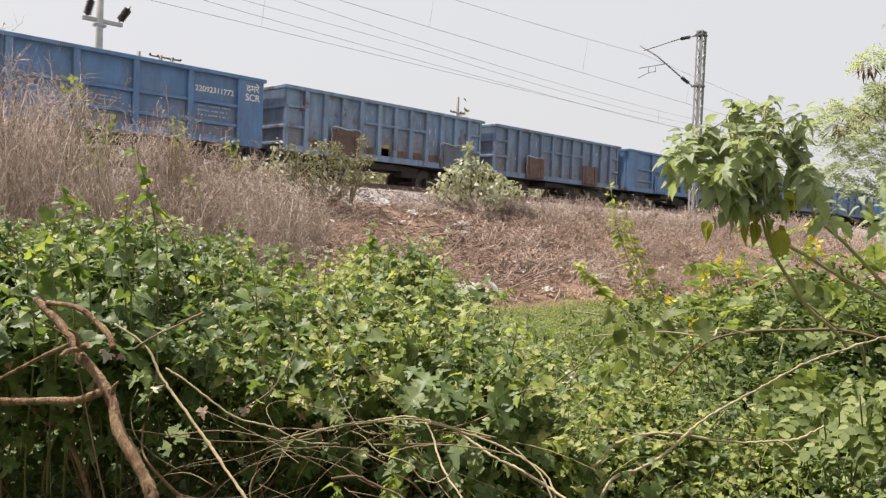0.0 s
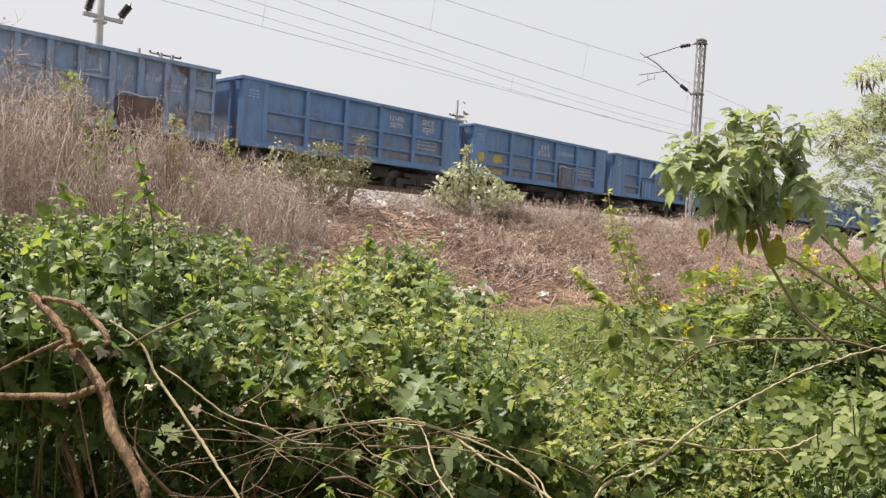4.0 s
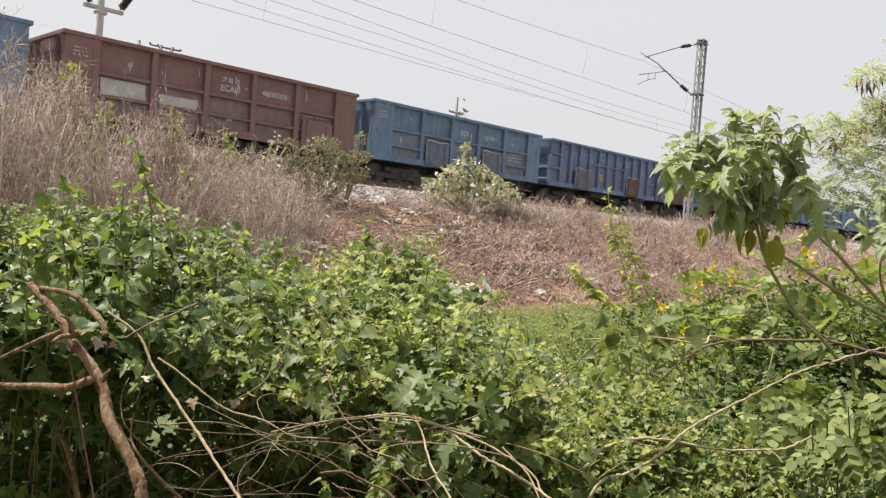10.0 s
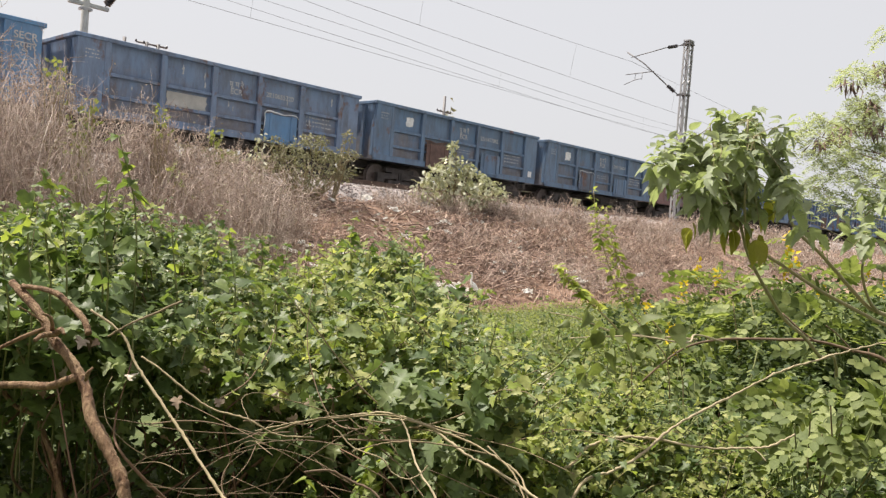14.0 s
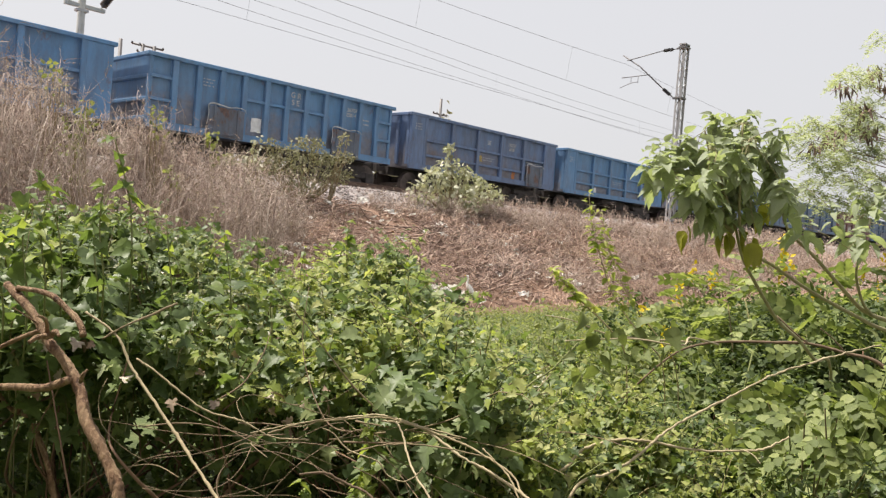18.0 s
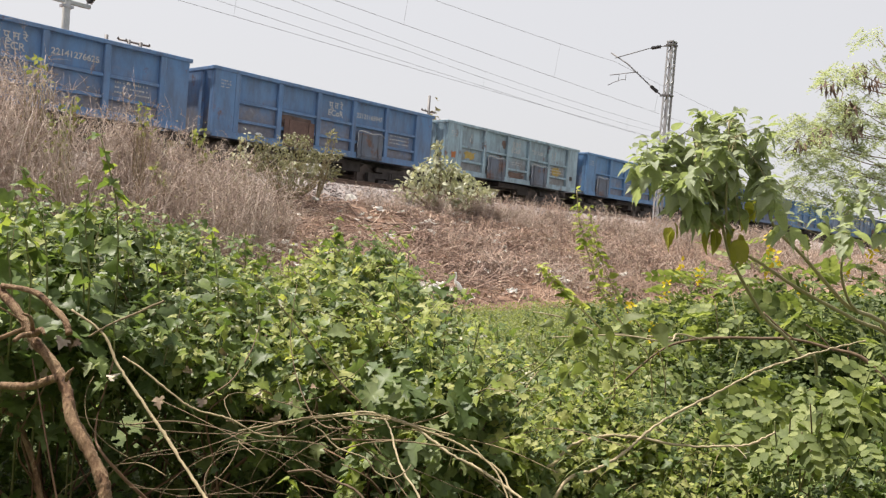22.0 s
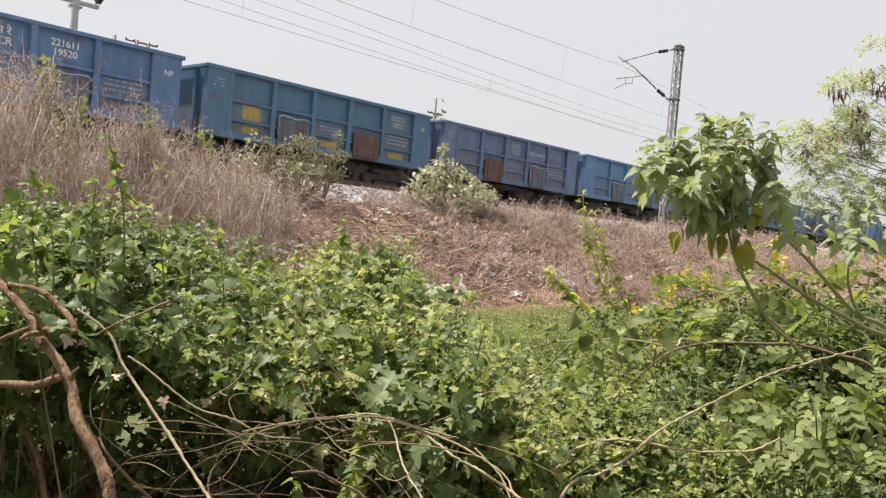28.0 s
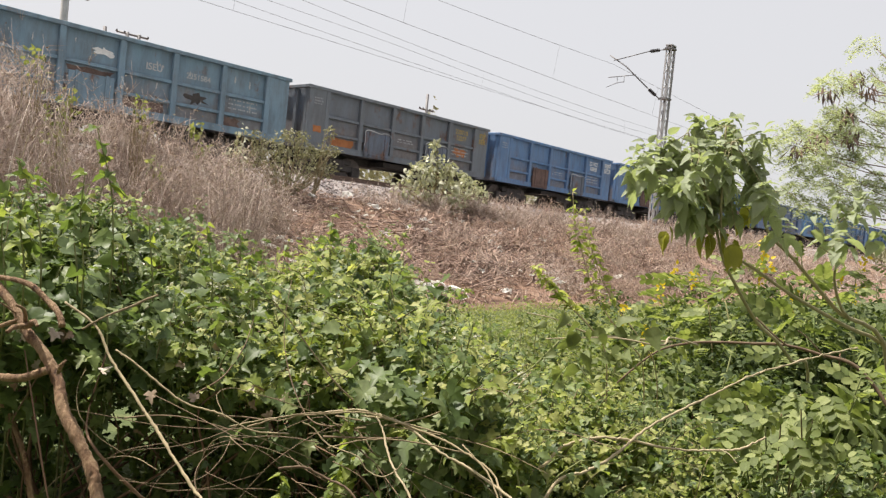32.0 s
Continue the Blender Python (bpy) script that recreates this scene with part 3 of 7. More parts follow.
def cyl_y(bm, x, z, y0, y1, r, n=20):
    a = [bm.verts.new((x + r * math.cos(2 * math.pi * i / n), y0, z + r * math.sin(2 * math.pi * i / n))) for i in range(n)]
    b = [bm.verts.new((x + r * math.cos(2 * math.pi * i / n), y1, z + r * math.sin(2 * math.pi * i / n))) for i in range(n)]
    for i in range(n):
        j = (i + 1) % n
        bm.faces.new((a[i], a[j], b[j], b[i]))
    bm.faces.new(a[::-1]), bm.faces.new(b)


WM = {}


def wagon_meshes():
    for k in "AB":
        h = LENGTH[k] / 2
        bm = bmesh.new()
        s = SIDE - 0.14
        # one open tub: outer shell, inner shell and the rim between them
        out = box(bm, (0, 0, (TOP + SILL) / 2 - 0.01), (2 * h - 0.2, 2 * s, TOP - SILL - 0.14))
        inn = box(bm, (0, 0, (TOP + FLOOR) / 2 + 0.0), (2 * h - 0.28, 2 * s - 0.08, TOP - FLOOR - 0.16))
        for tub in (out, inn):
            bm.faces.remove(next(fc for fc in bm.faces if set(fc.verts) == set(tub[4:])))
        for i in range(4):
            j = (i + 1) % 4
            bm.faces.new((out[4 + i], out[4 + j], inn[4 + j], inn[4 + i]))
        bmesh.ops.recalc_face_normals(bm, faces=bm.faces[:])
        WM["body" + k] = from_bm("body", bm)
        bm = bmesh.new()
        for sy in (-1, 1):
            box(bm, (0, sy * (SIDE - 0.055), TOP - 0.06), (2 * h + 0.2, 0.15, 0.12))
        for sx in (-1, 1):
            box(bm, (sx * (h + 0.03), 0, TOP - 0.062), (0.14, 2 * SIDE - 0.27, 0.116))
        bmesh.ops.bevel(bm, geom=bm.edges[:], offset=0.015, segments=1, affect="EDGES")
        WM["coping" + k] = from_bm("coping", bm)
        WM["sill" + k] = from_bm("sole_bar", boxes(((0, 0, 0), (2 * h, 0.1, 0.22))))
        WM["centre_sill" + k] = from_bm("centre_sill", boxes(((0, 0, 1.05), (2 * h - 0.2, 0.5, 0.4)), ((0, 0, 0.98), (1.6, 2.3, 0.18)), ((1.4, -0.75, 0.85), (0.9, 0.4, 0.38)), ((-1.3, 0.7, 0.85), (0.8, 0.35, 0.34))))
    WM["post"] = from_bm("post", boxes(((0, 0, 0), (0.19, 0.15, TOP - SILL - 0.3), 0.95), bevel=0.015))
    WM["ribA"] = from_bm("rib", boxes(((0, 0, 0), (1.5, 0.11, 0.1)), bevel=0.015))
    WM["ribB"] = from_bm("rib", boxes(((0, 0, 0), (0.7, 0.11, 0.1)), bevel=0.015))
    WM["ribend"] = from_bm("rib", boxes(((0, 0, 0), (0.09, 2.96, 0.1)), bevel=0.012))
    WM["plate"] = from_bm("corner_plate", boxes(((0, 0, 0), (0.78, 0.12, TOP - SILL - 0.14)), bevel=0.008))
    WM["endpost"] = from_bm("end_post", boxes(((0, 0, 0), (0.11, 0.16, TOP - SILL - 0.2)), bevel=0.012))
    bm = boxes(((0, 0, 0), (1.28, 0.05, 0.92)), ((-0.42, -0.035, 0), (0.09, 0.03, 0.98)), ((0.42, -0.035, 0), (0.09, 0.03, 0.98)), ((0, -0.035, -0.36), (1.24, 0.03, 0.08)), bevel=0.008)
    WM["door"] = from_bm("side_door", bm)
    v, f = tube_arrays(bend([(-0.69, 0, -0.12), (-0.66, -0.01, 0.2), (-0.67, 0, 0.45), (-0.57, 0, 0.52), (-0.25, -0.02, 0.5), (0.1, 0.0, 0.47), (0.3, -0.01, 0.51), (0.6, 0, 0.49), (0.68, 0, 0.4)], 4), np.interp(np.arange(33), [0, 8, 14, 22, 32], [0.01, 0.015, 0.028, 0.018, 0.01]), 5)
    WM["doorbar"] = raw("door_bar", v, f, True)
    # bogie
    bm = bmesh.new()
    for sgn in (-1, 1):
        box(bm, (sgn * 0.62, 0, 0.06), (0.5, 0.16, 0.2))
        box(bm, (sgn * 1.0, 0, -0.02), (0.36, 0.2, 0.34))
        box(bm, (sgn * 0.3, 0, 0.14), (0.28, 0.17, 0.34))
    box(bm, (0, 0, 0.3), (1.5, 0.16, 0.16))
    box(bm, (0, 0, -0.16), (1.2, 0.16, 0.14))
    for i in (-0.13, 0.0, 0.13):
        box(bm, (i, -0.02, 0.07), (0.09, 0.13, 0.3))
    WM["sideframe"] = from_bm("side_frame", bm)
    WM["bolster"] = from_bm("bogie", boxes(((0, 0, 0.22), (0.45, 2.0, 0.3)), ((0, 0, 0.42), (0.7, 0.7, 0.16))))
    bm = bmesh.new()
    for sy in (-1, 1):
        cyl_y(bm, 0, 0, sy * 0.78, sy * 0.9, 0.5)
        cyl_y(bm, 0, 0, sy * 0.74, sy * 0.78, 0.53)
        cyl_y(bm, 0, 0, sy * 0.9, sy * 0.93, 0.16)
    cyl_y(bm, 0, 0, -1.06, 1.06, 0.085, 10)
    WM["wheelset"] = from_bm("wheelset", bm)
    WM["coupler"] = from_bm("coupler", boxes(((0.2, 0, 1.05), (0.5, 0.16, 0.2)), ((0.46, 0, 1.05), (0.14, 0.34, 0.3)), ((0.36, 0, 0.85), (0.06, 0.05, 0.5)), bevel=0.01))


wagon_meshes()
POSTS_A = (-4.19, -2.51, -0.83, 0.83, 2.51, 4.19)
POSTS_B = (-4.08, -3.28, -2.48, -1.66, -0.8, 0.0, 0.8, 1.66, 2.48, 3.28, 4.08)


def door(parent, x, material, bar, z=1.58):
    d = link_mesh("side_door", WM["door"], material, parent, at=pose(x, -SIDE - 0.015, z))
    if bar:
        link_mesh("door_bar", WM["doorbar"], bar, d, "bent pale door bar", pose(0, -0.05, 0.02))
    return d


def sheet_paint(m):
    """The same paint on the large side sheets, with dust and rust caught on them in blotches, most on the lower plates."""
    d = m.copy()
    d.name = "dusty_" + m.name
    nt = d.node_tree
    b = next(n for n in nt.nodes if n.type == "BSDF_PRINCIPLED")
    old = b.inputs["Base Color"].links[0].from_socket
    tc = nt.nodes.new("ShaderNodeTexCoord")
    sep = nt.nodes.new("ShaderNodeSeparateXYZ")
    nt.links.new(tc.outputs["Object"], sep.inputs[0])
    mad = nt.nodes.new("ShaderNodeMath")
    mad.operation = "MULTIPLY_ADD"
    mad.inputs[1].default_value, mad.inputs[2].default_value = -0.3, 0.72
    nt.links.new(sep.outputs["Z"], mad.inputs[0])
    add = nt.nodes.new("ShaderNodeMath")
    add.operation = "ADD"
    nt.links.new(mad.outputs[0], add.inputs[0])
    nt.links.new(noise_out(nt, 1.3, 7, rough=0.65), add.inputs[1])
    mask = ramp(nt, add.outputs[0], [(0.48, (0, 0, 0)), (0.78, (0.72, 0.72, 0.72))])
    dust = ramp(nt, noise_out(nt, 5, 6), [(0.3, (0.13, 0.105, 0.1)), (0.6, (0.21, 0.18, 0.175)), (0.75, (0.3, 0.28, 0.28))])
    nt.links.new(mixcol(nt, mask, old, dust), b.inputs["Base Color"])
    return d


def wagon(k, kind, mat, doors, label, sheet=None):
    w = new("open_wagon")
    tagged(w, label, "wagon", "wagons of the goods train")
    h = LENGTH[kind] / 2
    link_mesh("body", WM["body" + kind], SHEETS[(sheet or mat).name], w)
    link_mesh("coping", WM["coping" + kind], mat, w)
    link_mesh("centre_sill", WM["centre_sill" + kind], M["under"], w)
    zc = (TOP + SILL) / 2 + 0.04
    for sy in (-1, 1):
        link_mesh("sole_bar", WM["sill" + kind], mat, w, at=pose(0, sy * (SIDE - 0.06), SILL + 0.11))
        for x in (POSTS_A if kind == "A" else POSTS_B):
            link_mesh("post", WM["post"], mat, w, at=pose(x, sy * (SIDE - 0.075), zc))
        if kind == "A":
            for a, b in zip(POSTS_A, POSTS_A[1:]):
                for z in (2.31, 1.70):
                    link_mesh("rib", WM["ribA"], mat, w, at=pose((a + b) / 2, sy * (SIDE - 0.085), z))
        else:
            for a, b, zs in ((-4.9, -4.08, (2.62, 1.95)), (4.08, 4.9, (2.62, 1.95)), (-1.66, -0.8, (2.45,)), (-0.8, 0, (2.45,)), (0, 0.8, (2.45,)), (0.8, 1.66, (2.45,))):
                for z in zs:
                    link_mesh("rib", WM["ribB"], mat, w, at=pose((a + b) / 2, sy * (SIDE - 0.085), z))
    for sx in (-1, 1):
        if kind == "A":
            for sy in (-1, 1):
                link_mesh("corner_plate", WM["plate"], mat, w, at=pose(sx * (h - 0.38), sy * (SIDE - 0.08), (TOP + SILL) / 2 + 0.01))
            for y in (-1.35, -0.75, 0.75, 1.35):
                link_mesh("end_post", WM["endpost"], mat, w, at=pose(sx * (h - 0.06), y, zc + 0.02))
        else:
            for z in (2.62, 1.95, 1.4):
                link_mesh("rib", WM["ribend"], mat, w, at=pose(sx * (h - 0.07), 0, z))
            for y in (-1.44, 1.44):
                link_mesh("end_post", WM["endpost"], mat, w, at=pose(sx * (h - 0.07), y, zc + 0.02))
        link_mesh("coupler", WM["coupler"], M["under"], w, at=pose(sx * (h - 0.1), 0, 0, 0, 0, 0 if sx > 0 else 180))
        bogie = link_mesh("bogie", WM["bolster"], M["under"], w, at=pose(sx * 3.25, 0, 0.5))
        for sy in (-1, 1):
            link_mesh("side_frame", WM["sideframe"], M["under"], bogie, at=pose(0, sy * 1.1, 0.02))
        for i, x in enumerate((-1.0, 1.0)):
            ws = link_mesh("wheelset", WM["wheelset"], M["wheel"], bogie, at=pose(x, 0, 0))
            WHEELSETS[i].append(ws)
    for x, m, bar in doors:
        door(w, x, m, bar)
    WAGONS[k] = w
    return w


WAGONS, WHEELSETS = {}, ([], [])
BLUES = {
    "blue": paint("mid_blue_paint", (0.085, 0.18, 0.36), 0.45, 0.14, 0.36),
    "bright": paint("bright_blue_paint", (0.088, 0.205, 0.385), 0.5, 0.08, 0.3),
    "royal": paint("royal_blue_paint", (0.085, 0.2, 0.39), 0.45, 0.1, 0.32),
    "dark": paint("dark_blue_paint", (0.1, 0.17, 0.28), 0.5, 0.17, 0.42),
    "slate": paint("slate_blue_paint", (0.1, 0.16, 0.3), 0.5, 0.2, 0.42),
    "dull": paint("dull_grey_blue_paint", (0.14, 0.205, 0.33), 0.55, 0.32, 0.45),
    "pale": paint("pale_blue_grey_paint", (0.17, 0.25, 0.39), 0.55, 0.34, 0.45),
    "teal": paint("pale_teal_paint", (0.25, 0.36, 0.44), 0.5, 0.25, 0.45),
    "steel": paint("steel_teal_paint", (0.14, 0.23, 0.31), 0.5, 0.15, 0.4),
    "sea": paint("teal_blue_paint", (0.06, 0.155, 0.265), 0.3, 0.1, 0.3),
    "patchy": paint("half_rusted_blue_paint", (0.075, 0.16, 0.32), 0.4, 0.45, 0.45),
    "maroon": paint("red_brown_paint", (0.18, 0.085, 0.08), 0.45, 0.1, 0.35),
    "ash": paint("ash_grey_paint", (0.125, 0.145, 0.175), 0.4, 0.3, 0.35),
    "umber": paint("dark_grey_paint", (0.12, 0.14, 0.175), 0.4, 0.3, 0.35),
}
SHEETS = {m.name: sheet_paint(m) for m in BLUES.values()}
R_, W_ = M["rustdoor"], M["worn"]
GRIMY = paint("grimy_door_paint", (0.1, 0.13, 0.19), 0.5, 0.42, 0.6)
# number, kind, paint, doors (x, rusty, pale bar), words on it: (text, height, x, z), label
CONSIST = [
    (-8, "A", "blue", (), (), "blue open goods wagon"),
    (-7, "A", "royal", (), (), "blue open goods wagon"),
    (-6, "A", "blue", (), (), "blue open goods wagon"),
    (-5, "A", "dark", (), (), "dark blue open goods wagon"),
    (-4, "A", "blue", (), (), "blue open goods wagon"),
    (-3, "A", "blue", ((-1.67, 0, 0),), (), "blue open goods wagon"),
    (-2, "B", "dull", ((-2.2, 1, 1), (2.2, 1, 0)), (), "dull grey-blue open wagon with red rusty doors"),
    (-1, "B", "pale", ((-2.4, 1, 1), (3.0, 0, 1)), (), "weathered grey-blue open wagon with rusty lower plates"),
    (0, "A", "blue", ((-1.67, 0, 0),), (("दमरे\nSCR", 0.3, 4.62, 2.83), ("22092311772", 0.24, 3.35, 2.62)), "blue open wagon with white numbers"),
    (1, "A", "blue", ((1.67, 0, 1),), (("पू त रे\nE Co R", 0.3, 0.0, 2.75), ("22122313936", 0.24, 1.67, 2.65)), "blue open wagon with faded yellow marks"),
    (2, "A", "blue", (), (("SECR\nदपूमरे", 0.3, 3.35, 2.83), ("121406\n58775", 0.26, 1.67, 2.78)), "blue open wagon with white lettering"),
    (3, "B", "pale", ((-2.2, 1, 1), (2.5, 1, 1)), (("31120", 0.18, 2.88, 2.6),), "pale grey-blue open wagon with two rusty doors"),
    (4, "A", "patchy", ((3.35, 1, 0), (-3.35, 1, 1)), (("पू म रे\nECR", 0.28, 0.0, 2.8), ("121006\n24090", 0.24, 1.67, 2.76)), "blue open wagon half covered with brown rust"),
    (5, "B", "slate", ((-2.3, 0, 1), (2.4, 1, 1)), (("उ रे\nN R", 0.28, -0.4, 2.9), ("210717\n10317", 0.19, 2.07, 2.8)), "dark slate-blue open wagon with a yellow square"),
    (6, "A", "dark", ((-1.67, 0, 1), (1.67, 0, 1)), (("ECR", 0.26, 0.0, 2.6), ("2210011", 0.22, 1.67, 2.62)), "dull blue open wagon"),
    (7, "A", "maroon", ((3.35, 0, 0),), (("उ म रे\nECAR", 0.26, 0.0, 2.75), ("461082205", 0.22, 1.67, 2.6)), "red-brown open wagon with worn lettering"),
    (8, "A", "dark", ((-1.67, 0, 1), (1.67, 0, 0)), (("पू म रे\nECR", 0.28, 0.0, 2.78), ("22101156824", 0.24, 1.67, 2.6)), "dark blue open wagon with a torn white sticker"),
    (9, "A", "dark", ((1.67, 0, 0), (-1.67, 1, 0)), (("पू म रे\nECR", 0.28, 0.0, 2.78), ("2211417082", 0.24, 1.67, 2.62)), "dark blue open wagon with a torn white sticker"),
    (10, "A", "dull", (), (("पू म रे\nECR", 0.24, 0.0, 2.7), ("2210655220", 0.22, 1.67, 2.6)), "dull grey-blue open wagon with a bright blue door"),
    (11, "A", "bright", (), (("SECR\nदपूमरे", 0.26, 4.62, 2.78), ("22140\n2280", 0.24, 3.35, 2.76)), "bright blue open wagon"),
    (12, "A", "slate", ((3.35, 0, 1),), (("SE", 0.26, 0.0, 2.65), ("120257\n8108", 0.2, 1.67, 2.76)), "slate-blue open wagon with a red smear"),
    (13, "B", "bright", ((-2.3, 0, 1), (2.6, 0, 1)), (("G R\nS E", 0.26, 0.4, 2.85), ("126707\n25014", 0.19, 2.88, 2.78)), "blue open wagon with horizontal end ribs"),
    (14, "A", "royal", ((-3.35, 0, 1),), (("पू त\nE R", 0.26, 0.0, 2.72),), "bright blue open wagon with a block of white writing"),
    (15, "A", "teal", ((-1.67, 0, 1), (1.67, 0, 1)), (("पू त रे\nECoR", 0.3, -0.1, 2.78), ("2212189", 0.24, 1.67, 2.62)), "pale teal open wagon, worn, with an oval yellow mark"),
    (16, "A", "blue", ((-1.67, 1, 0), (1.67, 0, 1)), (("पू त रे\nECoR", 0.3, 0.0, 2.78), ("22121165947", 0.24, 1.67, 2.62)), "blue open wagon with a rusty lower panel"),
    (17, "A", "blue", ((-1.67, 0, 0),), (("द पू म रे\nS ECR", 0.28, 0.0, 2.78), ("22141276625", 0.24, 1.67, 2.62)), "blue open wagon with white lettering"),
    (18, "A", "blue", ((1.67, 0, 1), (-1.67, 0, 1)), (("दपूमरे\nSECR", 0.28, 4.62, 2.83), ("221422\n12189", 0.27, 3.35, 2.8)), "blue open wagon with white zone lettering at the end"),
    (19, "A", "bright", ((1.67, 0, 1), (-1.67, 0, 1)), (("दपूमरे\nSECR", 0.28, 4.62, 2.83), ("221422\n17764", 0.27, 3.35, 2.8)), "bright blue open wagon with white zone lettering"),
    (20, "A", "slate", ((-1.67, 1, 0), (1.67, 0, 1)), (("पू म रे\nECR", 0.28, 0.0, 2.78), ("28101544344", 0.24, 1.67, 2.62)), "purplish slate-blue open wagon"),
    (21, "A", "sea", ((-1.67, 0, 1), (1.67, 1, 0)), (("ER", 0.22, 4.62, 2.6), ("220221\n10021", 0.27, 3.35, 2.8)), "teal-blue open wagon with yellow squares"),
    (22, "A", "blue", ((-1.67, 1, 0), (1.67, 0, 1)), (("प म रे\nWCR", 0.28, 0.0, 2.8), ("221611\n19520", 0.26, 1.67, 2.8), ("NP", 0.22, 4.62, 2.62)), "blue open wagon with a yellow oval and a ringed mark"),
    (23, "A", "blue", ((-1.67, 1, 0), (1.67, 0, 1)), (("दपूमरे\nSECR", 0.3, 4.62, 2.83), ("221422\n10888", 0.28, 3.35, 2.8)), "blue open wagon with white zone lettering at the end"),
    (24, "A", "umber", ((-1.67, 0, 1), (1.67, 0, 1)), (("दपूरे\nSER", 0.28, 4.62, 2.83), ("220710\n15277", 0.27, 3.35, 2.8)), "dark grey grimy open wagon with orange marks"),
    (25, "A", "steel", ((-1.67, 0, 0),), (("ISEU", 0.28, 0.2, 2.55), ("2251584", 0.24, 1.67, 2.55)), "pale steel-blue open wagon with worn paint"),
    (26, "A", "blue", (), (), "blue open goods wagon"),
]
# patches of paint: wagon, x, z, width, height, material, ragged, oval
PATCHES = [
    (-1, -0.4, 1.5, 0.45, 0.55, "yellow", 0.3, 0), (1, -4.5, 1.95, 0.5, 0.45, "yellow", 0.3, 0), (1, -3.3, 1.98, 0.7, 0.5, "yellow", 0.3, 1), (1, -3.3, 1.38, 0.9, 0.32, "yellow", 0.35, 0),
    (5, -0.55, 1.85, 0.62, 0.36, "yellow", 0.05, 0), (4, -3.3, 2.75, 1.4, 0.8, "rustpatch", 0.3, 0), (4, 0.0, 2.76, 0.8, 0.6, "rustpatch", 0.35, 0), (4, 1.67, 2.72, 1.2, 0.7, "rustpatch", 0.3, 0), (4, 3.2, 2.7, 0.7, 0.45, "rustpatch", 0.4, 0),
    (4, -4.6, 2.1, 0.7, 1.7, "rustpatch", 0.1, 0), (4, -1.6, 1.4, 1.4, 0.55, "rustpatch", 0.22, 0), (4, 0.0, 1.4, 1.4, 0.55, "rustpatch", 0.22, 0), (4, 1.7, 1.4, 1.4, 0.55, "rustpatch", 0.22, 0), (4, 0.3, 1.85, 0.3, 0.22, "white", 0.2, 0),
    (8, -3.2, 2.72, 0.5, 0.45, "white", 0.25, 0), (9, -3.2, 2.75, 0.45, 0.4, "white", 0.25, 0), (9, 4.6, 1.5, 0.3, 0.3, "white", 0.25, 0), (3, 3.5, 1.62, 0.3, 0.3, "white", 0.2, 0),
    (10, -1.67, 1.95, 1.4, 0.5, "concrete", 0.15, 0), (11, -2.2, 1.4, 0.42, 0.42, "white", 0.15, 0), (13, -1.1, 1.7, 0.42, 0.5, "white", 0.15, 0), (12, -0.6, 2.0, 0.5, 0.3, "yellow", 0.4, 0), (12, 1.9, 1.45, 0.35, 0.6, "orange", 0.5, 1),
    (15, 3.35, 1.98, 0.9, 0.5, "yellow", 0.3, 1), (15, -3.4, 1.98, 0.9, 0.4, "yellow", 0.45, 0), (15, 4.5, 1.75, 0.25, 0.22, "under", 0.1, 0),
    (21, -3.3, 2.0, 0.75, 0.5, "yellow", 0.08, 0), (21, -3.3, 1.42, 0.7, 0.28, "yellow", 0.15, 0), (21, 0.0, 1.42, 0.8, 0.28, "yellow", 0.2, 0), (21, 3.35, 1.42, 0.8, 0.28, "yellow", 0.1, 0),
    (22, -3.3, 2.0, 0.8, 0.5, "yellow", 0.1, 1), (22, 0.0, 1.42, 0.9, 0.3, "yellow", 0.25, 0), (24, -3.3, 1.42, 1.2, 0.42, "orange", 0.2, 0), (24, -4.6, 1.8, 0.4, 0.25, "orange", 0.2, 0),
    (25, -1.3, 2.75, 0.8, 0.35, "white", 0.7, 1), (16, -3.2, 1.4, 0.35, 0.12, "white", 0.4, 1), (16, -1.67, 2.0, 1.4, 0.42, "rustpatch", 0.15, 0), (0, -1.7, 1.5, 0.4, 0.32, "white", 0.35, 0),
    (7, -3.35, 1.97, 1.35, 0.5, "concrete", 0.1, 0), (7, -1.67, 1.88, 1.3, 0.34, "concrete", 0.15, 0), (9, -1.67, 1.97, 1.4, 0.5, "rustpatch", 0.35, 0), (15, -1.0, 2.8, 0.7, 0.5, "rustpatch", 0.6, 1), (15, -4.6, 1.9, 0.3, 0.3, "orange", 0.4, 0), (15, 0.0, 1.45, 1.3, 0.4, "rustpatch", 0.45, 0), (15, 1.67, 1.4, 1.2, 0.3, "rustpatch", 0.4, 0),
    (25, -1.67, 1.97, 1.4, 0.5, "rustpatch", 0.45, 0), (25, 1.67, 1.97, 1.0, 0.5, "under", 0.6, 1), (25, 0.0, 1.42, 1.4, 0.45, "rustpatch", 0.4, 0), (25, 2.9, 1.45, 0.8, 0.4, "rustpatch", 0.5, 0), (11, 3.3, 1.42, 0.3, 0.3, "white", 0.2, 0), (24, 3.35, 2.0, 1.0, 0.42, "orange", 0.55, 0),
]


for x in (-3.35, -1.67, 0.0, 1.67, 3.35):
    if abs(x) > 1:
        PATCHES.append((4, x, 1.98, 1.3 if x < 0 else 0.7, 0.45, "rustpatch", 0.45, 0))
    for k in (3, -1):
        for dx in (-0.42, 0.42):
            PATCHES.append((k, (x + dx) * 1.0, 1.42, 0.62, 0.42, "rustpatch", 0.22, 0))


# pale scrapes and chalky runs on the most weathered wagons
r5 = random.Random(8)
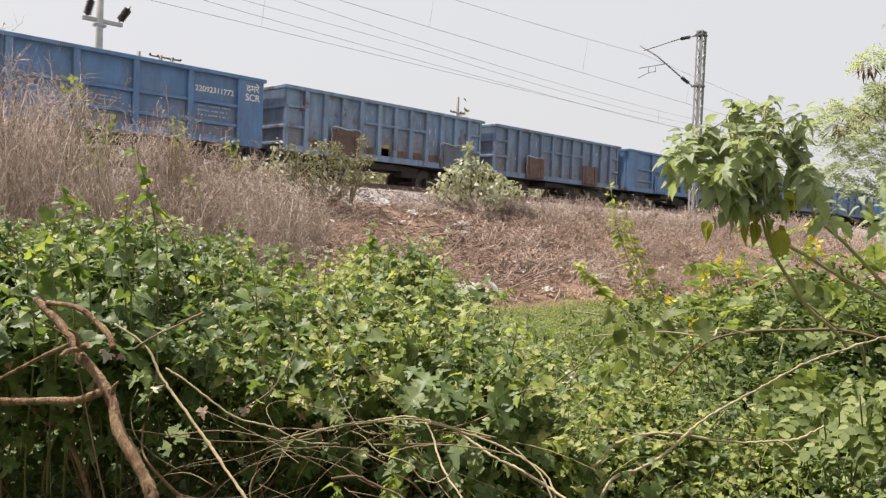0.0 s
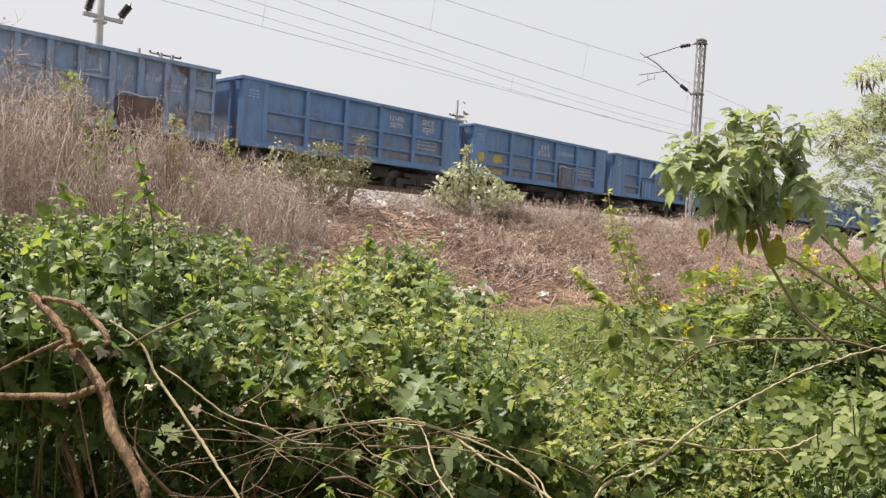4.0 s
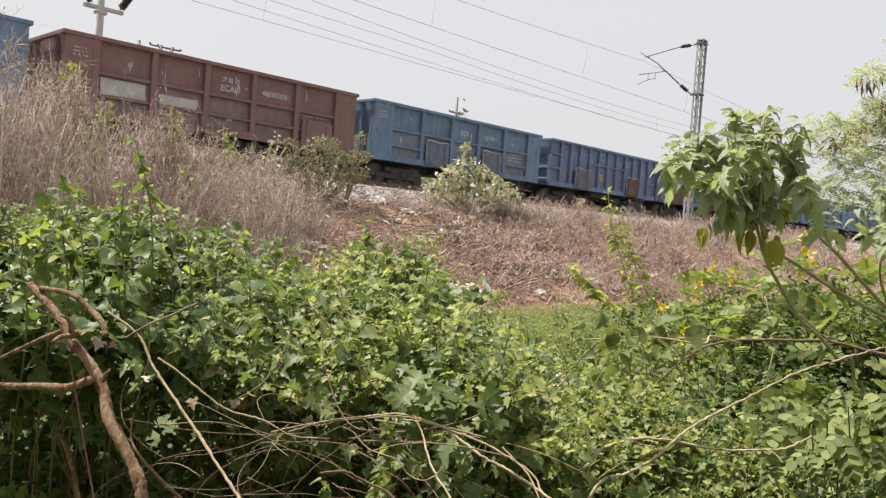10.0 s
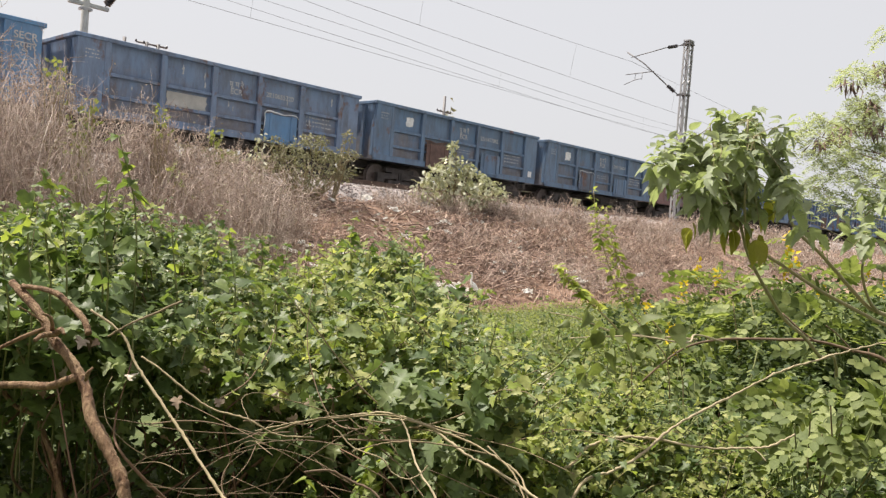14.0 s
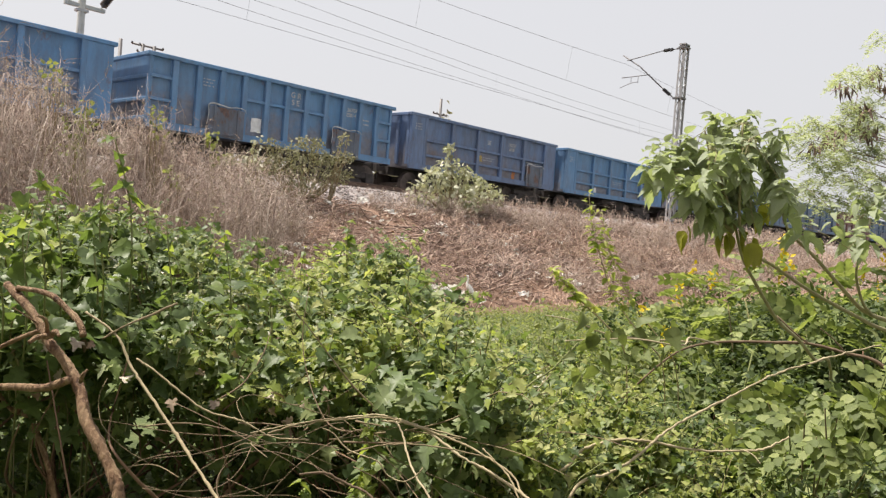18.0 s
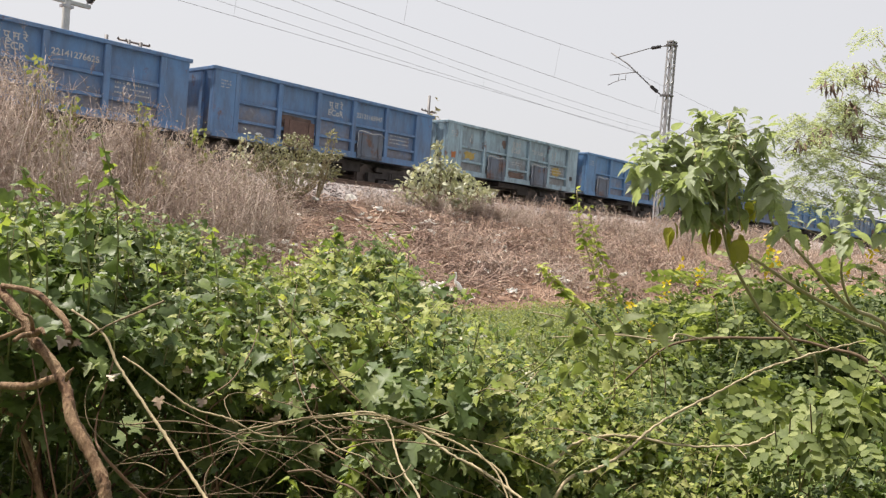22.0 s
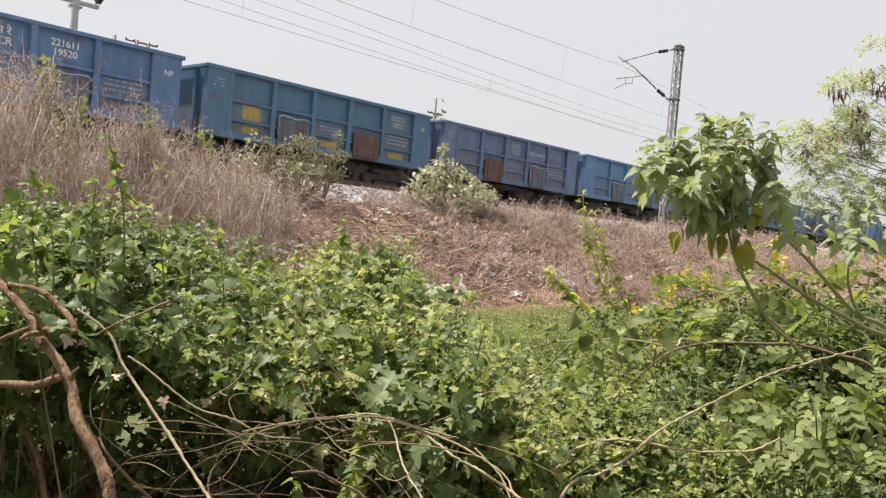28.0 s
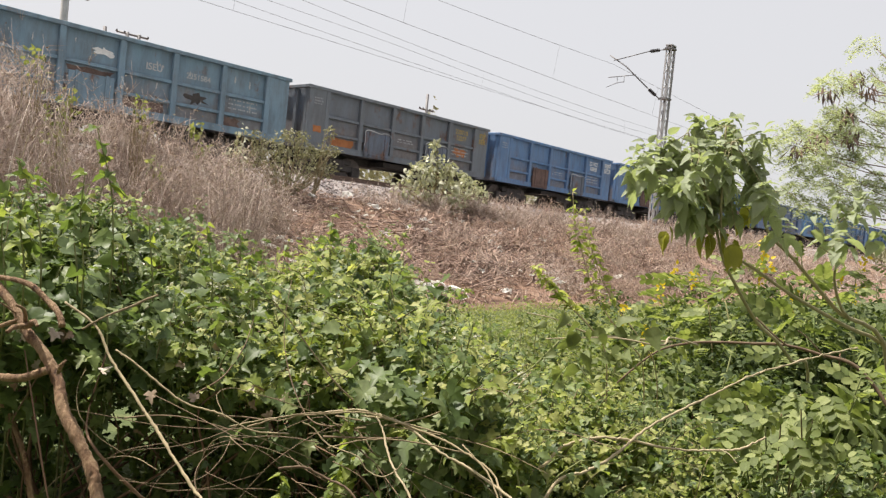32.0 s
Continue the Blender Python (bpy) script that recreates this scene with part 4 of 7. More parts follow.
for k in (-2, -1, 3, 5, 6, 7, 10, 15, 20, 25):
    for _ in range(13):
        PATCHES.append((k, r5.choice((-3.35, -2.0, -1.2, 0.0, 0.45, 1.2, 2.05, 3.0, 3.7)) + r5.uniform(-0.25, 0.25), r5.choice((2.0, 2.62, 2.8)) + r5.uniform(-0.12, 0.12), r5.uniform(0.03, 0.1), r5.uniform(0.12, 0.42), "worn", 0.75, 1))


def make_train():
    for k, kind, col, doors, words, lab in CONSIST:
        mat = BLUES["ash" if k == 24 else col]
        w = wagon(k, kind, mat, [(x, R_ if r else GRIMY if b else mat, W_ if b else None) for x, r, b in doors], lab, BLUES[col])
        for i, (text, size, x, z) in enumerate(words):
            lettering(text, size, w, x, z, M["yellow"] if k == 24 else M["white"] if k in (0, 18, 19, 22, 23) else M["worn"])
        if words:
            if kind == "A":
                bars(w, -4.62, 2.78, 0.4, 0.3, 3, k)
                bars(w, 3.35, 2.05, 1.1, 0.42, 3, k + 50)
                if k % 3 != 1:
                    bars(w, 0.0, 2.0, 0.9, 0.2, 2, k + 90)
            else:
                bars(w, -2.9, 2.75, 0.4, 0.3, 3, k)
                bars(w, 3.6, 2.5, 0.4, 0.3, 2, k + 50)
    for i, (k, x, z, pw, ph, m, rag, oval) in enumerate(PATCHES):
        link_mesh("paint_patch", patch_mesh(pw, ph, rag, oval, i), M[m], WAGONS[k], at=pose(x, face_y(x), z))
    # the blue replaced door of one wagon
    door(WAGONS[10], 1.67, BLUES["bright"], M["white"], 1.58)


make_train()


# ---------------------------------------------------------------- overhead line
def swept(name, pts, r, material, parent, label="", sides=5, smooth=True):
    v, f = tube_arrays(pts, r, sides)
    return link_mesh(name, raw(name, v, f, smooth), material, parent, label)


def lathe_x(profile, n=10):
    """Turned about the x axis: rows of (x, radius)."""
    bm = bmesh.new()
    rings = [[bm.verts.new((x, r * math.cos(2 * math.pi * i / n), r * math.sin(2 * math.pi * i / n))) for i in range(n)] for x, r in profile]
    for a, b in zip(rings, rings[1:]):
        for i in range(n):
            j = (i + 1) % n
            bm.faces.new((a[i], a[j], b[j], b[i]))
    bm.faces.new(rings[0][::-1]), bm.faces.new(rings[-1])
    return from_bm("insulator", bm, False)


SHEDS = [(-0.25, 0.03)] + [q for i in range(7) for q in ((-0.22 + i * 0.063, 0.045), (-0.2 + i * 0.063, 0.085), (-0.185 + i * 0.063, 0.045))] + [(0.25, 0.03)]
INSULATOR = lathe_x(SHEDS)


def along(a, b, k=0.5):
    """A pose on the line from a to b with its x axis along it."""
    a, b = Vector(a), Vector(b)
    return Matrix.Translation(a.lerp(b, k)) @ (b - a).to_track_quat("X", "Z").to_matrix().to_4x4()


def lattice_mast(x, y, z0, top):
    mast = new("overhead_line_mast")
    mast.location = (x, y, z0)
    tagged(mast, "pale grey lattice steel mast beside the track", "mast")
    hgt, wx, wy = top - z0, 0.32, 0.24
    leg = from_bm("leg", boxes(((0, 0, hgt / 2), (0.085, 0.02, hgt)), ((0.033, 0.033, hgt / 2), (0.02, 0.065, hgt))))
    for sx, rz in ((-1, 0), (1, 90)):
        for sy in (-1, 1):
            link_mesh("leg", leg, M["galv"], mast, at=pose(sx * wx / 2, sy * wy / 2, 0, 0, 0, rz if sy < 0 else rz + 180))
    step = 0.36
    ln = math.hypot(wx, step)
    lace = from_bm("lacing_bar", boxes(((0, 0, 0), (ln, 0.012, 0.05))))
    tilt = math.degrees(math.atan2(step, wx))
    for i in range(int((hgt - 0.3) / step)):
        for sy in (-1, 1):
            link_mesh("lacing_bar", lace, M["galv"], mast, at=pose(0, sy * wy / 2, 0.3 + step * (i + 0.5), 0, -tilt if i % 2 else tilt, 0))
    link_mesh("top_plate", from_bm("top_plate", boxes(((0, 0, hgt + 0.02), (0.44, 0.3, 0.05)))), M["galv"], mast)
    link_mesh("foot", from_bm("foot", boxes(((0, 0, 0.05), (0.8, 0.8, 0.5), 0.8))), M["concrete"], mast)
    for z in (hgt - 0.12, hgt - 2.3):
        link_mesh("clamp", from_bm("clamp", boxes(((0, 0, z), (0.46, 0.34, 0.07)), ((-0.02, 0.24, z), (0.08, 0.2, 0.06)))), M["darksteel"], mast)
    # swivelling bracket that holds the wires over the near track
    tz, bz, py = hgt - 0.12, hgt - 2.28, 0.3
    tip = (-0.05, 2.72, hgt - 0.45)
    swept("stay_tube", [(0, py + 0.75, tz - 0.03), tip], 0.022, M["darksteel"], mast)
    swept("bracket_tube", [(0, py + 0.62, bz + 0.5), (0, 2.1, hgt - 0.75), (-0.05, 2.95, hgt - 0.2)], 0.03, M["darksteel"], mast)
    swept("steady_bar", [(0, 1.55, bz + 1.12), (-0.1, 2.9, bz + 1.05)], 0.02, M["darksteel"], mast)
    swept("steady_arm", bend([(-0.05, 2.1, bz + 0.82), (-0.05, 2.4, bz + 0.8), (-0.1, 2.95, bz + 0.6)], 3), 0.016, M["darksteel"], mast)
    for yy in (2.1, 2.45):
        swept("hanger", [(-0.05, yy, bz + 1.1), (-0.05, yy, bz + 0.78)], 0.012, M["darksteel"], mast)
    a, b = (0, py, tz), (0, py + 0.75, tz - 0.03)
    swept("link_rod", [a, b], 0.02, M["darksteel"], mast)
    link_mesh("insulator", INSULATOR, M["insul"], mast, "dark ribbed insulator", along(a, b, 0.6))
    a, b = (0, py, bz), (0, py + 0.62, bz + 0.5)
    swept("link_rod", [a, b], 0.025, M["darksteel"], mast)
    link_mesh("insulator", INSULATOR, M["insul"], mast, "dark ribbed insulator", along(a, b, 0.6))
    return mast


MAST_X, MAST_Y = 31.95, 16.17
lattice_mast(MAST_X, MAST_Y, 2.0, 10.4)
lattice_mast(MAST_X - 54, MAST_Y, 2.0, 10.4)
lattice_mast(MAST_X + 54, MAST_Y, 2.0, 10.4)


def catenary(y, contact_z, mess_z, sag, x_mast, label, dropper):
    """Contact wire, the messenger that sags between masts, and droppers between them."""
    t = new("overhead_wires")
    tagged(t, label, "wires", "overhead lines")
    spans = [x_mast - 54 * 2, x_mast - 54, x_mast, x_mast + 54, x_mast + 108]
    xs = np.linspace(spans[0], spans[-1], 97)
    u = ((xs - x_mast) / 54) % 1.0
    mz = mess_z - sag * 4 * u * (1 - u)
    swept("messenger_wire", np.stack([xs, np.full_like(xs, y), mz], -1), 0.007, M["darksteel"], t, sides=4)
    stag = 0.2 * np.cos(np.pi * (xs - x_mast) / 54)
    swept("contact_wire", np.stack([xs, y + stag, np.full_like(xs, contact_z)], -1), 0.007, M["darksteel"], t, sides=4)
    for x in np.arange(spans[1] + 4.5, spans[-2], 9.0 if dropper else 13.5):
        uu = ((x - x_mast) / 54) % 1.0
        zt = mess_z - sag * 4 * uu * (1 - uu)
        yy = y + 0.2 * math.cos(math.pi * (x - x_mast) / 54)
        swept("dropper", [(x, y, zt), (x, yy, contact_z)], 0.004, M["darksteel"], t, sides=4)


POLE_X, POLE_Y = 10.63, 26.6
catenary(18.9, 8.22, 9.78, 0.62, MAST_X, "thin overhead contact and messenger wires over the near track", 1)
catenary(23.8, 8.25, 9.7, 0.76, POLE_X, "thin overhead wires over the train", 0)
for zs in ((9.2, 9.02, 8.79, 8.72, 8.6), (9.6, 9.42, 9.3, 9.12, 9.0)):
    feeder = new("feeder_wire")
    tagged(feeder, "single thin feeder wire above the tracks", "wire", "feeder wires")
    swept("wire", bend([(POLE_X - 60, 25.2, zs[0] + 0.3), (POLE_X, 25.2, zs[0]), (13.6, 25.2, zs[1]), (24.1, 25.2, zs[2]), (30, 25.2, zs[3]), (45, 25.2, zs[4]), (POLE_X + 54, 25.2, zs[0]), (POLE_X + 140, 25.2, zs[0])], 5), 0.007, M["darksteel"], feeder, sides=4)


def cross_pole(x, y):
    p = new("line_pole")
    p.location = (x, y, 1.9)
    tagged(p, "grey concrete pole with a crossarm and two dark insulators", "pole", "far-side line poles")
    swept("shaft", [(0, 0, 0), (0, 0, 8.3)], [0.16, 0.11], M["concrete"], p, sides=8)
    link_mesh("crossarm", from_bm("crossarm", boxes(((0.1, 0, 6.0), (1.3, 0.15, 0.13)), bevel=0.015)), M["concrete"], p)
    link_mesh("bracket", from_bm("bracket", boxes(((0.0, 0, 5.84), (0.36, 0.26, 0.08)))), M["galv"], p)
    for dx, lean in ((-0.42, 0.16), (0.62, 0.4)):
        a, b = (dx, 0, 6.06), (dx + lean, 0, 6.7)
        link_mesh("insulator", INSULATOR, M["insul"], p, "dark ribbed insulator", along(a, b, 0.5) @ Matrix.Diagonal((1.15, 1.6, 1.6, 1)))
        swept("pin", [a, b], 0.02, M["darksteel"], p)
    # arms over the far track, to the wires
    swept("bracket_tube", [(0, 0, 7.9), (0, -2.8, 7.81)], 0.03, M["darksteel"], p)
    swept("stay_tube", [(0, 0, 7.0), (0, -2.8, 7.8)], 0.025, M["darksteel"], p)
    swept("steady_arm", [(0, -1.4, 7.4), (0.0, -2.6, 6.36)], 0.02, M["darksteel"], p)
    for z in (7.3, 7.7):
        swept("side_arm", [(0, 0, z), (0, -1.45, z)], 0.025, M["darksteel"], p)


cross_pole(POLE_X, POLE_Y)
cross_pole(POLE_X + 54, POLE_Y)


def far_pole(x, y, top, arms):
    p = new("distant_power_pole")
    p.location = (x, y, 0.9)
    tagged(p, "distant dark power pole with a short crossarm", "pole", "distant poles")
    h = top - 0.9
    for dx in arms[0]:
        swept("shaft", [(dx, 0, 0), (dx, 0, h)], [0.15, 0.1], M["darksteel"], p, sides=6)
    for z, w in arms[1]:
        swept("crossarm", [(-w, 0, h + z), (w, 0, h + z)], 0.06, M["darksteel"], p, sides=4)
        for s in (-1, -0.5, 0.5, 1):
            swept("insulator", [(s * w, 0, h + z), (s * w, 0, h + z + 0.13)], [0.07, 0.04], M["insul"], p, sides=6)


far_pole(21.9, 45, 11.0, ((-0.3, 0.4), ((-0.1, 0.95), (-0.5, 0.6))))
far_pole(20.5, 45.5, 11.1, ((0.0,), ()))
far_pole(41.95, 40, 11.1, ((0.0,), ((-1.15, 0.7),)))


# ---------------------------------------------------------------- plants
def spot(az, r, z=0.0):
    """Plan position from a bearing (degrees from +x) and a distance from the lookout."""
    return np.array([r * math.cos(radians(az)), r * math.sin(radians(az)), z])


def root(name, at, label, category, group="", kind=""):
    e = new(name)
    e.location = at
    return tagged(e, label, category, group, kind)


def rel(pts, at):
    return np.asarray(pts, float) - np.asarray(at, float)


def bush_leaves(n, centre, spread, size, shape, up=0.8, shell=0.5):
    """Leaves in a rounded crown: more of them near its outside."""
    d = unit(rng.normal(size=(n, 3)))
    rad = (shell + (1 - shell) * rng.random(n)) ** 0.6
    lump = 1 + 0.25 * np.sin(d[:, 0] * 7 + centre[0]) * np.cos(d[:, 1] * 6 + d[:, 2] * 5)
    pos = np.asarray(centre) + d * (rad * lump)[:, None] * np.asarray(spread)
    nrm = unit(rng.normal(size=(n, 3)) * 0.7 + [0, 0, up] + d * 0.5)
    ax = unit(d + rng.normal(size=(n, 3)) * 0.6 - [0, 0, 0.3])
    return scatter(shape, pos, nrm, ax, rng.uniform(0.7, 1.25, n) * size)


BROAD_LEAF = leaf_shape([(0.22, -0.2), (0.48, -0.1), (0.62, 0.15), (0.5, 0.3), (0.52, 0.5), (0.33, 0.58), (0.24, 0.78), (0.1, 0.88)], 0.1, 0.36, 0.03)


# --- the creeper hedge in front: height of its top by bearing and distance
HEDGE_AZ = np.array([4.0, 12.0, 20.0, 26.0, 30.5, 34.5, 38.5, 41.0, 43.0, 44.8, 46.7, 49.1, 50.7, 54.7, 58.6, 62.3, 64.2, 69.3, 72.5, 77.0, 84.0])
HEDGE_TOP = np.array([0.7, 0.72, 0.7, 0.72, 0.84, 0.93, 1.02, 1.13, 1.22, 1.32, 1.3, 1.4, 1.34, 1.26, 1.34, 1.42, 1.5, 1.49, 1.5, 1.5, 1.45])
HEDGE_R = np.array([3.9, 3.9, 3.8, 3.6, 3.2, 3.5, 4.0, 4.4, 4.6, 4.6, 4.8, 4.8, 5.0, 5.2, 5.0, 4.7, 4.4, 4.6, 4.6, 4.6, 4.6])
HEDGE_FRONT = np.array([0.7, 0.7, 0.62, 0.62, 0.72, 0.86, 0.96, 1.0, 1.02, 1.03, 1.03, 1.02, 1.0, 0.99, 1.02, 1.08, 1.1, 1.13, 1.14, 1.15, 1.15])


def front_r(az):
    """Where the canopy begins: it stands back on one side, where only bare stems show below it."""
    return np.interp(az, [26, 36, 44, 48.5, 56, 60, 66, 84], [2.5, 2.5, 2.6, 3.0, 3.02, 3.08, 3.2, 3.2])


def hedge_top(az, r):
    top, rr, fr = np.interp(az, HEDGE_AZ, HEDGE_TOP), np.interp(az, HEDGE_AZ, HEDGE_R), np.interp(az, HEDGE_AZ, HEDGE_FRONT)
    f0 = front_r(az)
    u = np.clip((r - f0) / np.maximum(rr - f0, 0.2), 0, 1)
    z = fr + (top - fr) * u ** 0.9
    return z - np.clip(r - rr, 0, None) * 0.9


def hedge_lump(x, y):
    return np.array([noise.noise(Vector((a * 1.5, b * 1.5, 0.0))) * 0.24 + noise.noise(Vector((a * 4.0, b * 4.0, 4.0))) * 0.22 for a, b in zip(x, y)])


def bearing(az):
    """Unit vectors in plan for bearings in degrees."""
    return np.stack([np.cos(np.radians(az)), np.sin(np.radians(az)), 0 * az], -1)


def patchy(x, y, scale, seed):
    return np.array([noise.noise(Vector((a * scale, b * scale, seed))) for a, b in zip(x, y)])


def hedge_section(a0, a1, label, density=1.0, leaf=1.0):
    base = spot((a0 + a1) / 2, 3.6)
    plant = root("creeper_bush", base, label, "bush", "creeper bushes along the ditch")
    wide = (a1 - a0) / 8
    left = a0 >= 60
    # canopy: lobed leaves that lie in tiers, each turned up to the light, larger where the creeper is vigorous
    n = int(2800 * wide * density)
    az = rng.uniform(a0, a1, n)
    rr = np.interp(az, HEDGE_AZ, HEDGE_R)
    f0 = front_r(az)
    r = f0 + (rr + 0.9 - f0) * rng.random(n) ** 0.85
    x, y = r * np.cos(np.radians(az)), r * np.sin(np.radians(az))
    z = hedge_top(az, r) + hedge_lump(x, y) - 0.03 - np.abs(rng.normal(0, 0.17, n))
    pos = np.stack([x, y, z], -1)
    toward = -bearing(az)
    nrm = unit(np.array([0, 0, 1.0]) + toward * 0.45 + rng.normal(size=(n, 3)) * 0.4)
    ax = unit(rng.normal(size=(n, 3)) * 0.8 + toward * 0.8 - [0, 0, 0.7])
    big = np.clip(0.55 + 1.3 * patchy(x, y, 1.1, 31.0), 0.1, 1.0) * (1.15 if left else 0.85)
    size = 0.029 + 0.058 * big * rng.random(n) ** 1.4
    size = size * leaf
    keep = z > 0.02
    s = Soup()
    for shape, k in ((VINE_LEAF, keep & (size > 0.038)), (SMALL_VINE_LEAF, keep & (size <= 0.038))):
        s.add(*scatter(shape, rel(pos[k], base), nrm[k], ax[k], size[k]))
    link_mesh("canopy", s.mesh("canopy", True), M["vine"], plant)
    # leaf stalks that show in the gaps
    s = Soup()
    for i in np.flatnonzero(keep)[::3]:
        e = pos[i] - [rng.normal(0, 0.03), rng.normal(0, 0.03), rng.uniform(0.06, 0.16)]
        s.add(*twig_arrays(rel([e, (pos[i] + e) / 2 + rng.normal(0, 0.012, 3), pos[i]], base), [0.0024, 0.0018, 0]))
    tagged(link_mesh("leaf_stalkwork", s.mesh("stalks"), M["greenstem"], plant), kind="stuff")
    # shaded leaves down inside
    n = int((2500 if left else 1100) * wide * density)
    az = rng.uniform(a0, a1, n)
    r = front_r(az) + (0.95 if left else 0.45) + rng.random(n) * (1.6 if left else 1.5)
    z = np.maximum(hedge_top(az, np.minimum(r, np.interp(az, HEDGE_AZ, HEDGE_R))) - 0.15, 0.1) * rng.random(n)
    pos = bearing(az) * r[:, None] + np.array([0, 0, 1.0]) * z[:, None]
    v, f = scatter(SMALL_VINE_LEAF, rel(pos, base), rng.normal(size=(n, 3)) * 0.5 + [0, 0, 0.9] - bearing(az) * 0.3, rng.normal(size=(n, 3)) - [0, 0, 0.4], rng.uniform(0.035, 0.075, n))
    link_mesh("inner_leaves", raw("inner_leaves", v, f, True), M["vine"], plant)
    # leafy sprays that climb out of it, each a stem with alternate leaves that get smaller to the tip
    m, q = int((250 if left else 340) * wide * density), 10
    az = rng.uniform(a0, a1, m)
    rr = np.interp(az, HEDGE_AZ, HEDGE_R)
    f0 = front_r(az)
    r = f0 + 0.05 + (rr + 0.5 - f0) * rng.random(m) ** 0.9
    x, y = r * np.cos(np.radians(az)), r * np.sin(np.radians(az))
    p0 = np.stack([x, y, hedge_top(az, r) + hedge_lump(x, y) - 0.14], -1)
    toward = -bearing(az)
    way = unit(rng.normal(size=(m, 3)) * [0.6, 0.6, 0.2] + toward * 0.15 + [0, 0, 0.9])
    length = rng.uniform(0.16, 0.52, m)
    u = np.linspace(0.12, 1.0, q)
    line = p0[:, None] + way[:, None] * (length[:, None] * u)[..., None] - np.array([0, 0, 1.0]) * (0.4 * length[:, None] * u ** 2.4)[..., None]
    sgn = np.where(np.arange(q) % 2 == 0, 1.0, -1.0)
    sidev = unit(np.cross(way, [0, 0, 1.0]) + rng.normal(0, 0.3, (m, 3)))
    ax = sidev[:, None] * sgn[None, :, None] + rng.normal(size=line.shape) * 0.45 - [0, 0, 0.45] + toward[:, None] * 0.25
    pos = line + unit(ax) * 0.022
    nrm = np.array([0, 0, 1.0]) + rng.normal(size=line.shape) * 0.36 + toward[:, None] * 0.4
    size = (0.026 + 0.048 * rng.random((m, q)) ** 1.5) * (1.2 - 0.72 * u)[None] * (1.15 if left else leaf)
    # highlight-coloured young sprays: many in the bright middle, few on the shaded left
    young_lit = rng.random(m) < np.clip(0.62 + 1.5 * patchy(x, y, 0.9, 6.0), 0.1, 0.9) * np.interp(az, [55, 63], [1.0, 0.3])
    for name, k, mat in (("sprays", ~young_lit, M["vine"]), ("young_sprays", young_lit, M["young"])):
        if k.any():
            v, f = scatter(SMALL_VINE_LEAF, rel(pos[k].reshape(-1, 3), base), nrm[k].reshape(-1, 3), ax[k].reshape(-1, 3), size[k].ravel())
            tagged(link_mesh(name, raw(name, v, f), mat, plant), kind="stuff")
    s = Soup()
    for i in range(m):
        s.add(*twig_arrays(rel(line[i, ::3], base), np.linspace(0.0034, 0.0014, 4)))
    tagged(link_mesh("spray_stemwork", s.mesh("stems"), M["greenstem"], plant), kind="stuff")
    # leaves hanging in the open front, in bunches on trailing ends
    n = int((230 if a1 < 60 else 56) * wide * density)
    hub = rng.uniform(a0, a1, max(6, n // 9))
    hubz = rng.random(len(hub)) ** 1.5
    hubr = rng.uniform(-0.12, 0.5, len(hub))
    pick = rng.integers(0, len(hub), n)
    az = hub[pick] + rng.normal(0, 0.9, n)
    r = front_r(az) + hubr[pick] + rng.normal(0, 0.06, n)
    z = np.maximum(0.05, hedge_top(az, front_r(az)) * (1 - 0.85 * hubz[pick]) + rng.normal(0, 0.06, n))
    pos = bearing(az) * r[:, None] + np.array([0, 0, 1.0]) * z[:, None]
    v, f = scatter(VINE_LEAF, rel(pos, base), -bearing(az) * 0.7 + [0, 0, 0.8] + rng.normal(size=(n, 3)) * 0.4, rng.normal(size=(n, 3)) - [0, 0, 0.8], rng.uniform(0.035, 0.085, n))
    link_mesh("hanging_leaves", raw("hanging_leaves", v, f, True), M["vine"], plant)
    # shoots that stand above the canopy
    s, lv, lsz = Soup(), [], []
    for _ in range(int(26 * wide)):
        a = rng.uniform(a0, a1)
        rad = rng.uniform(3.0, np.interp(a, HEDGE_AZ, HEDGE_R) + 0.2)
        p0 = spot(a, rad, float(hedge_top(np.array([a]), np.array([rad]))[0]) - 0.15)
        p1 = p0 + [rng.normal(0, 0.07), rng.normal(0, 0.07), rng.uniform(0.16, 0.36)]
        line = bend([p0, (p0 + p1) / 2 + rng.normal(0, 0.02, 3), p1], 3)
        s.add(*tube_arrays(rel(line, base), np.linspace(0.006, 0.0025, len(line)), 4))
        for i, q in enumerate(line[1:]):
            lv += [q + rng.normal(0, 0.03, 3) for _ in range(2)]
            lsz += [rng.uniform(0.05, 0.09) * (1.1 - 0.1 * i) for _ in range(2)]
    tagged(link_mesh("shoot_growth", s.mesh("shoots"), M["greenstem"], plant), kind="stuff")
    lv = np.array(lv)
    v, f = scatter(VINE_LEAF, rel(lv, base), rng.normal(size=lv.shape) * 0.4 + [0, 0, 1.0], rng.normal(size=lv.shape) - [0, 0, 0.2], np.array(lsz))
    link_mesh("shoot_leaves", raw("shoot_leaves", v, f, True), M["vine"], plant)
    n = int((130 if left else 20 * leaf ** 4) * wide)
    az = rng.uniform(a0, a1, n)
    r = rng.uniform(3.05, 4.1, n)
    pos = bearing(az) * r[:, None] + np.array([0, 0, 1.0]) * (hedge_top(az, r) + rng.normal(0.03, 0.06, n))[:, None]
    v, f = scatter(BROAD_LEAF, rel(pos, base), rng.normal(size=(n, 3)) * 0.34 + [0, 0, 1] - bearing(az) * 0.3, rng.normal(size=(n, 3)) - [0, 0, 0.3], rng.uniform(0.055, 0.098, n))
    link_mesh("broad_leaves", raw("broad_leaves", v, f, True), M["vine"], plant)
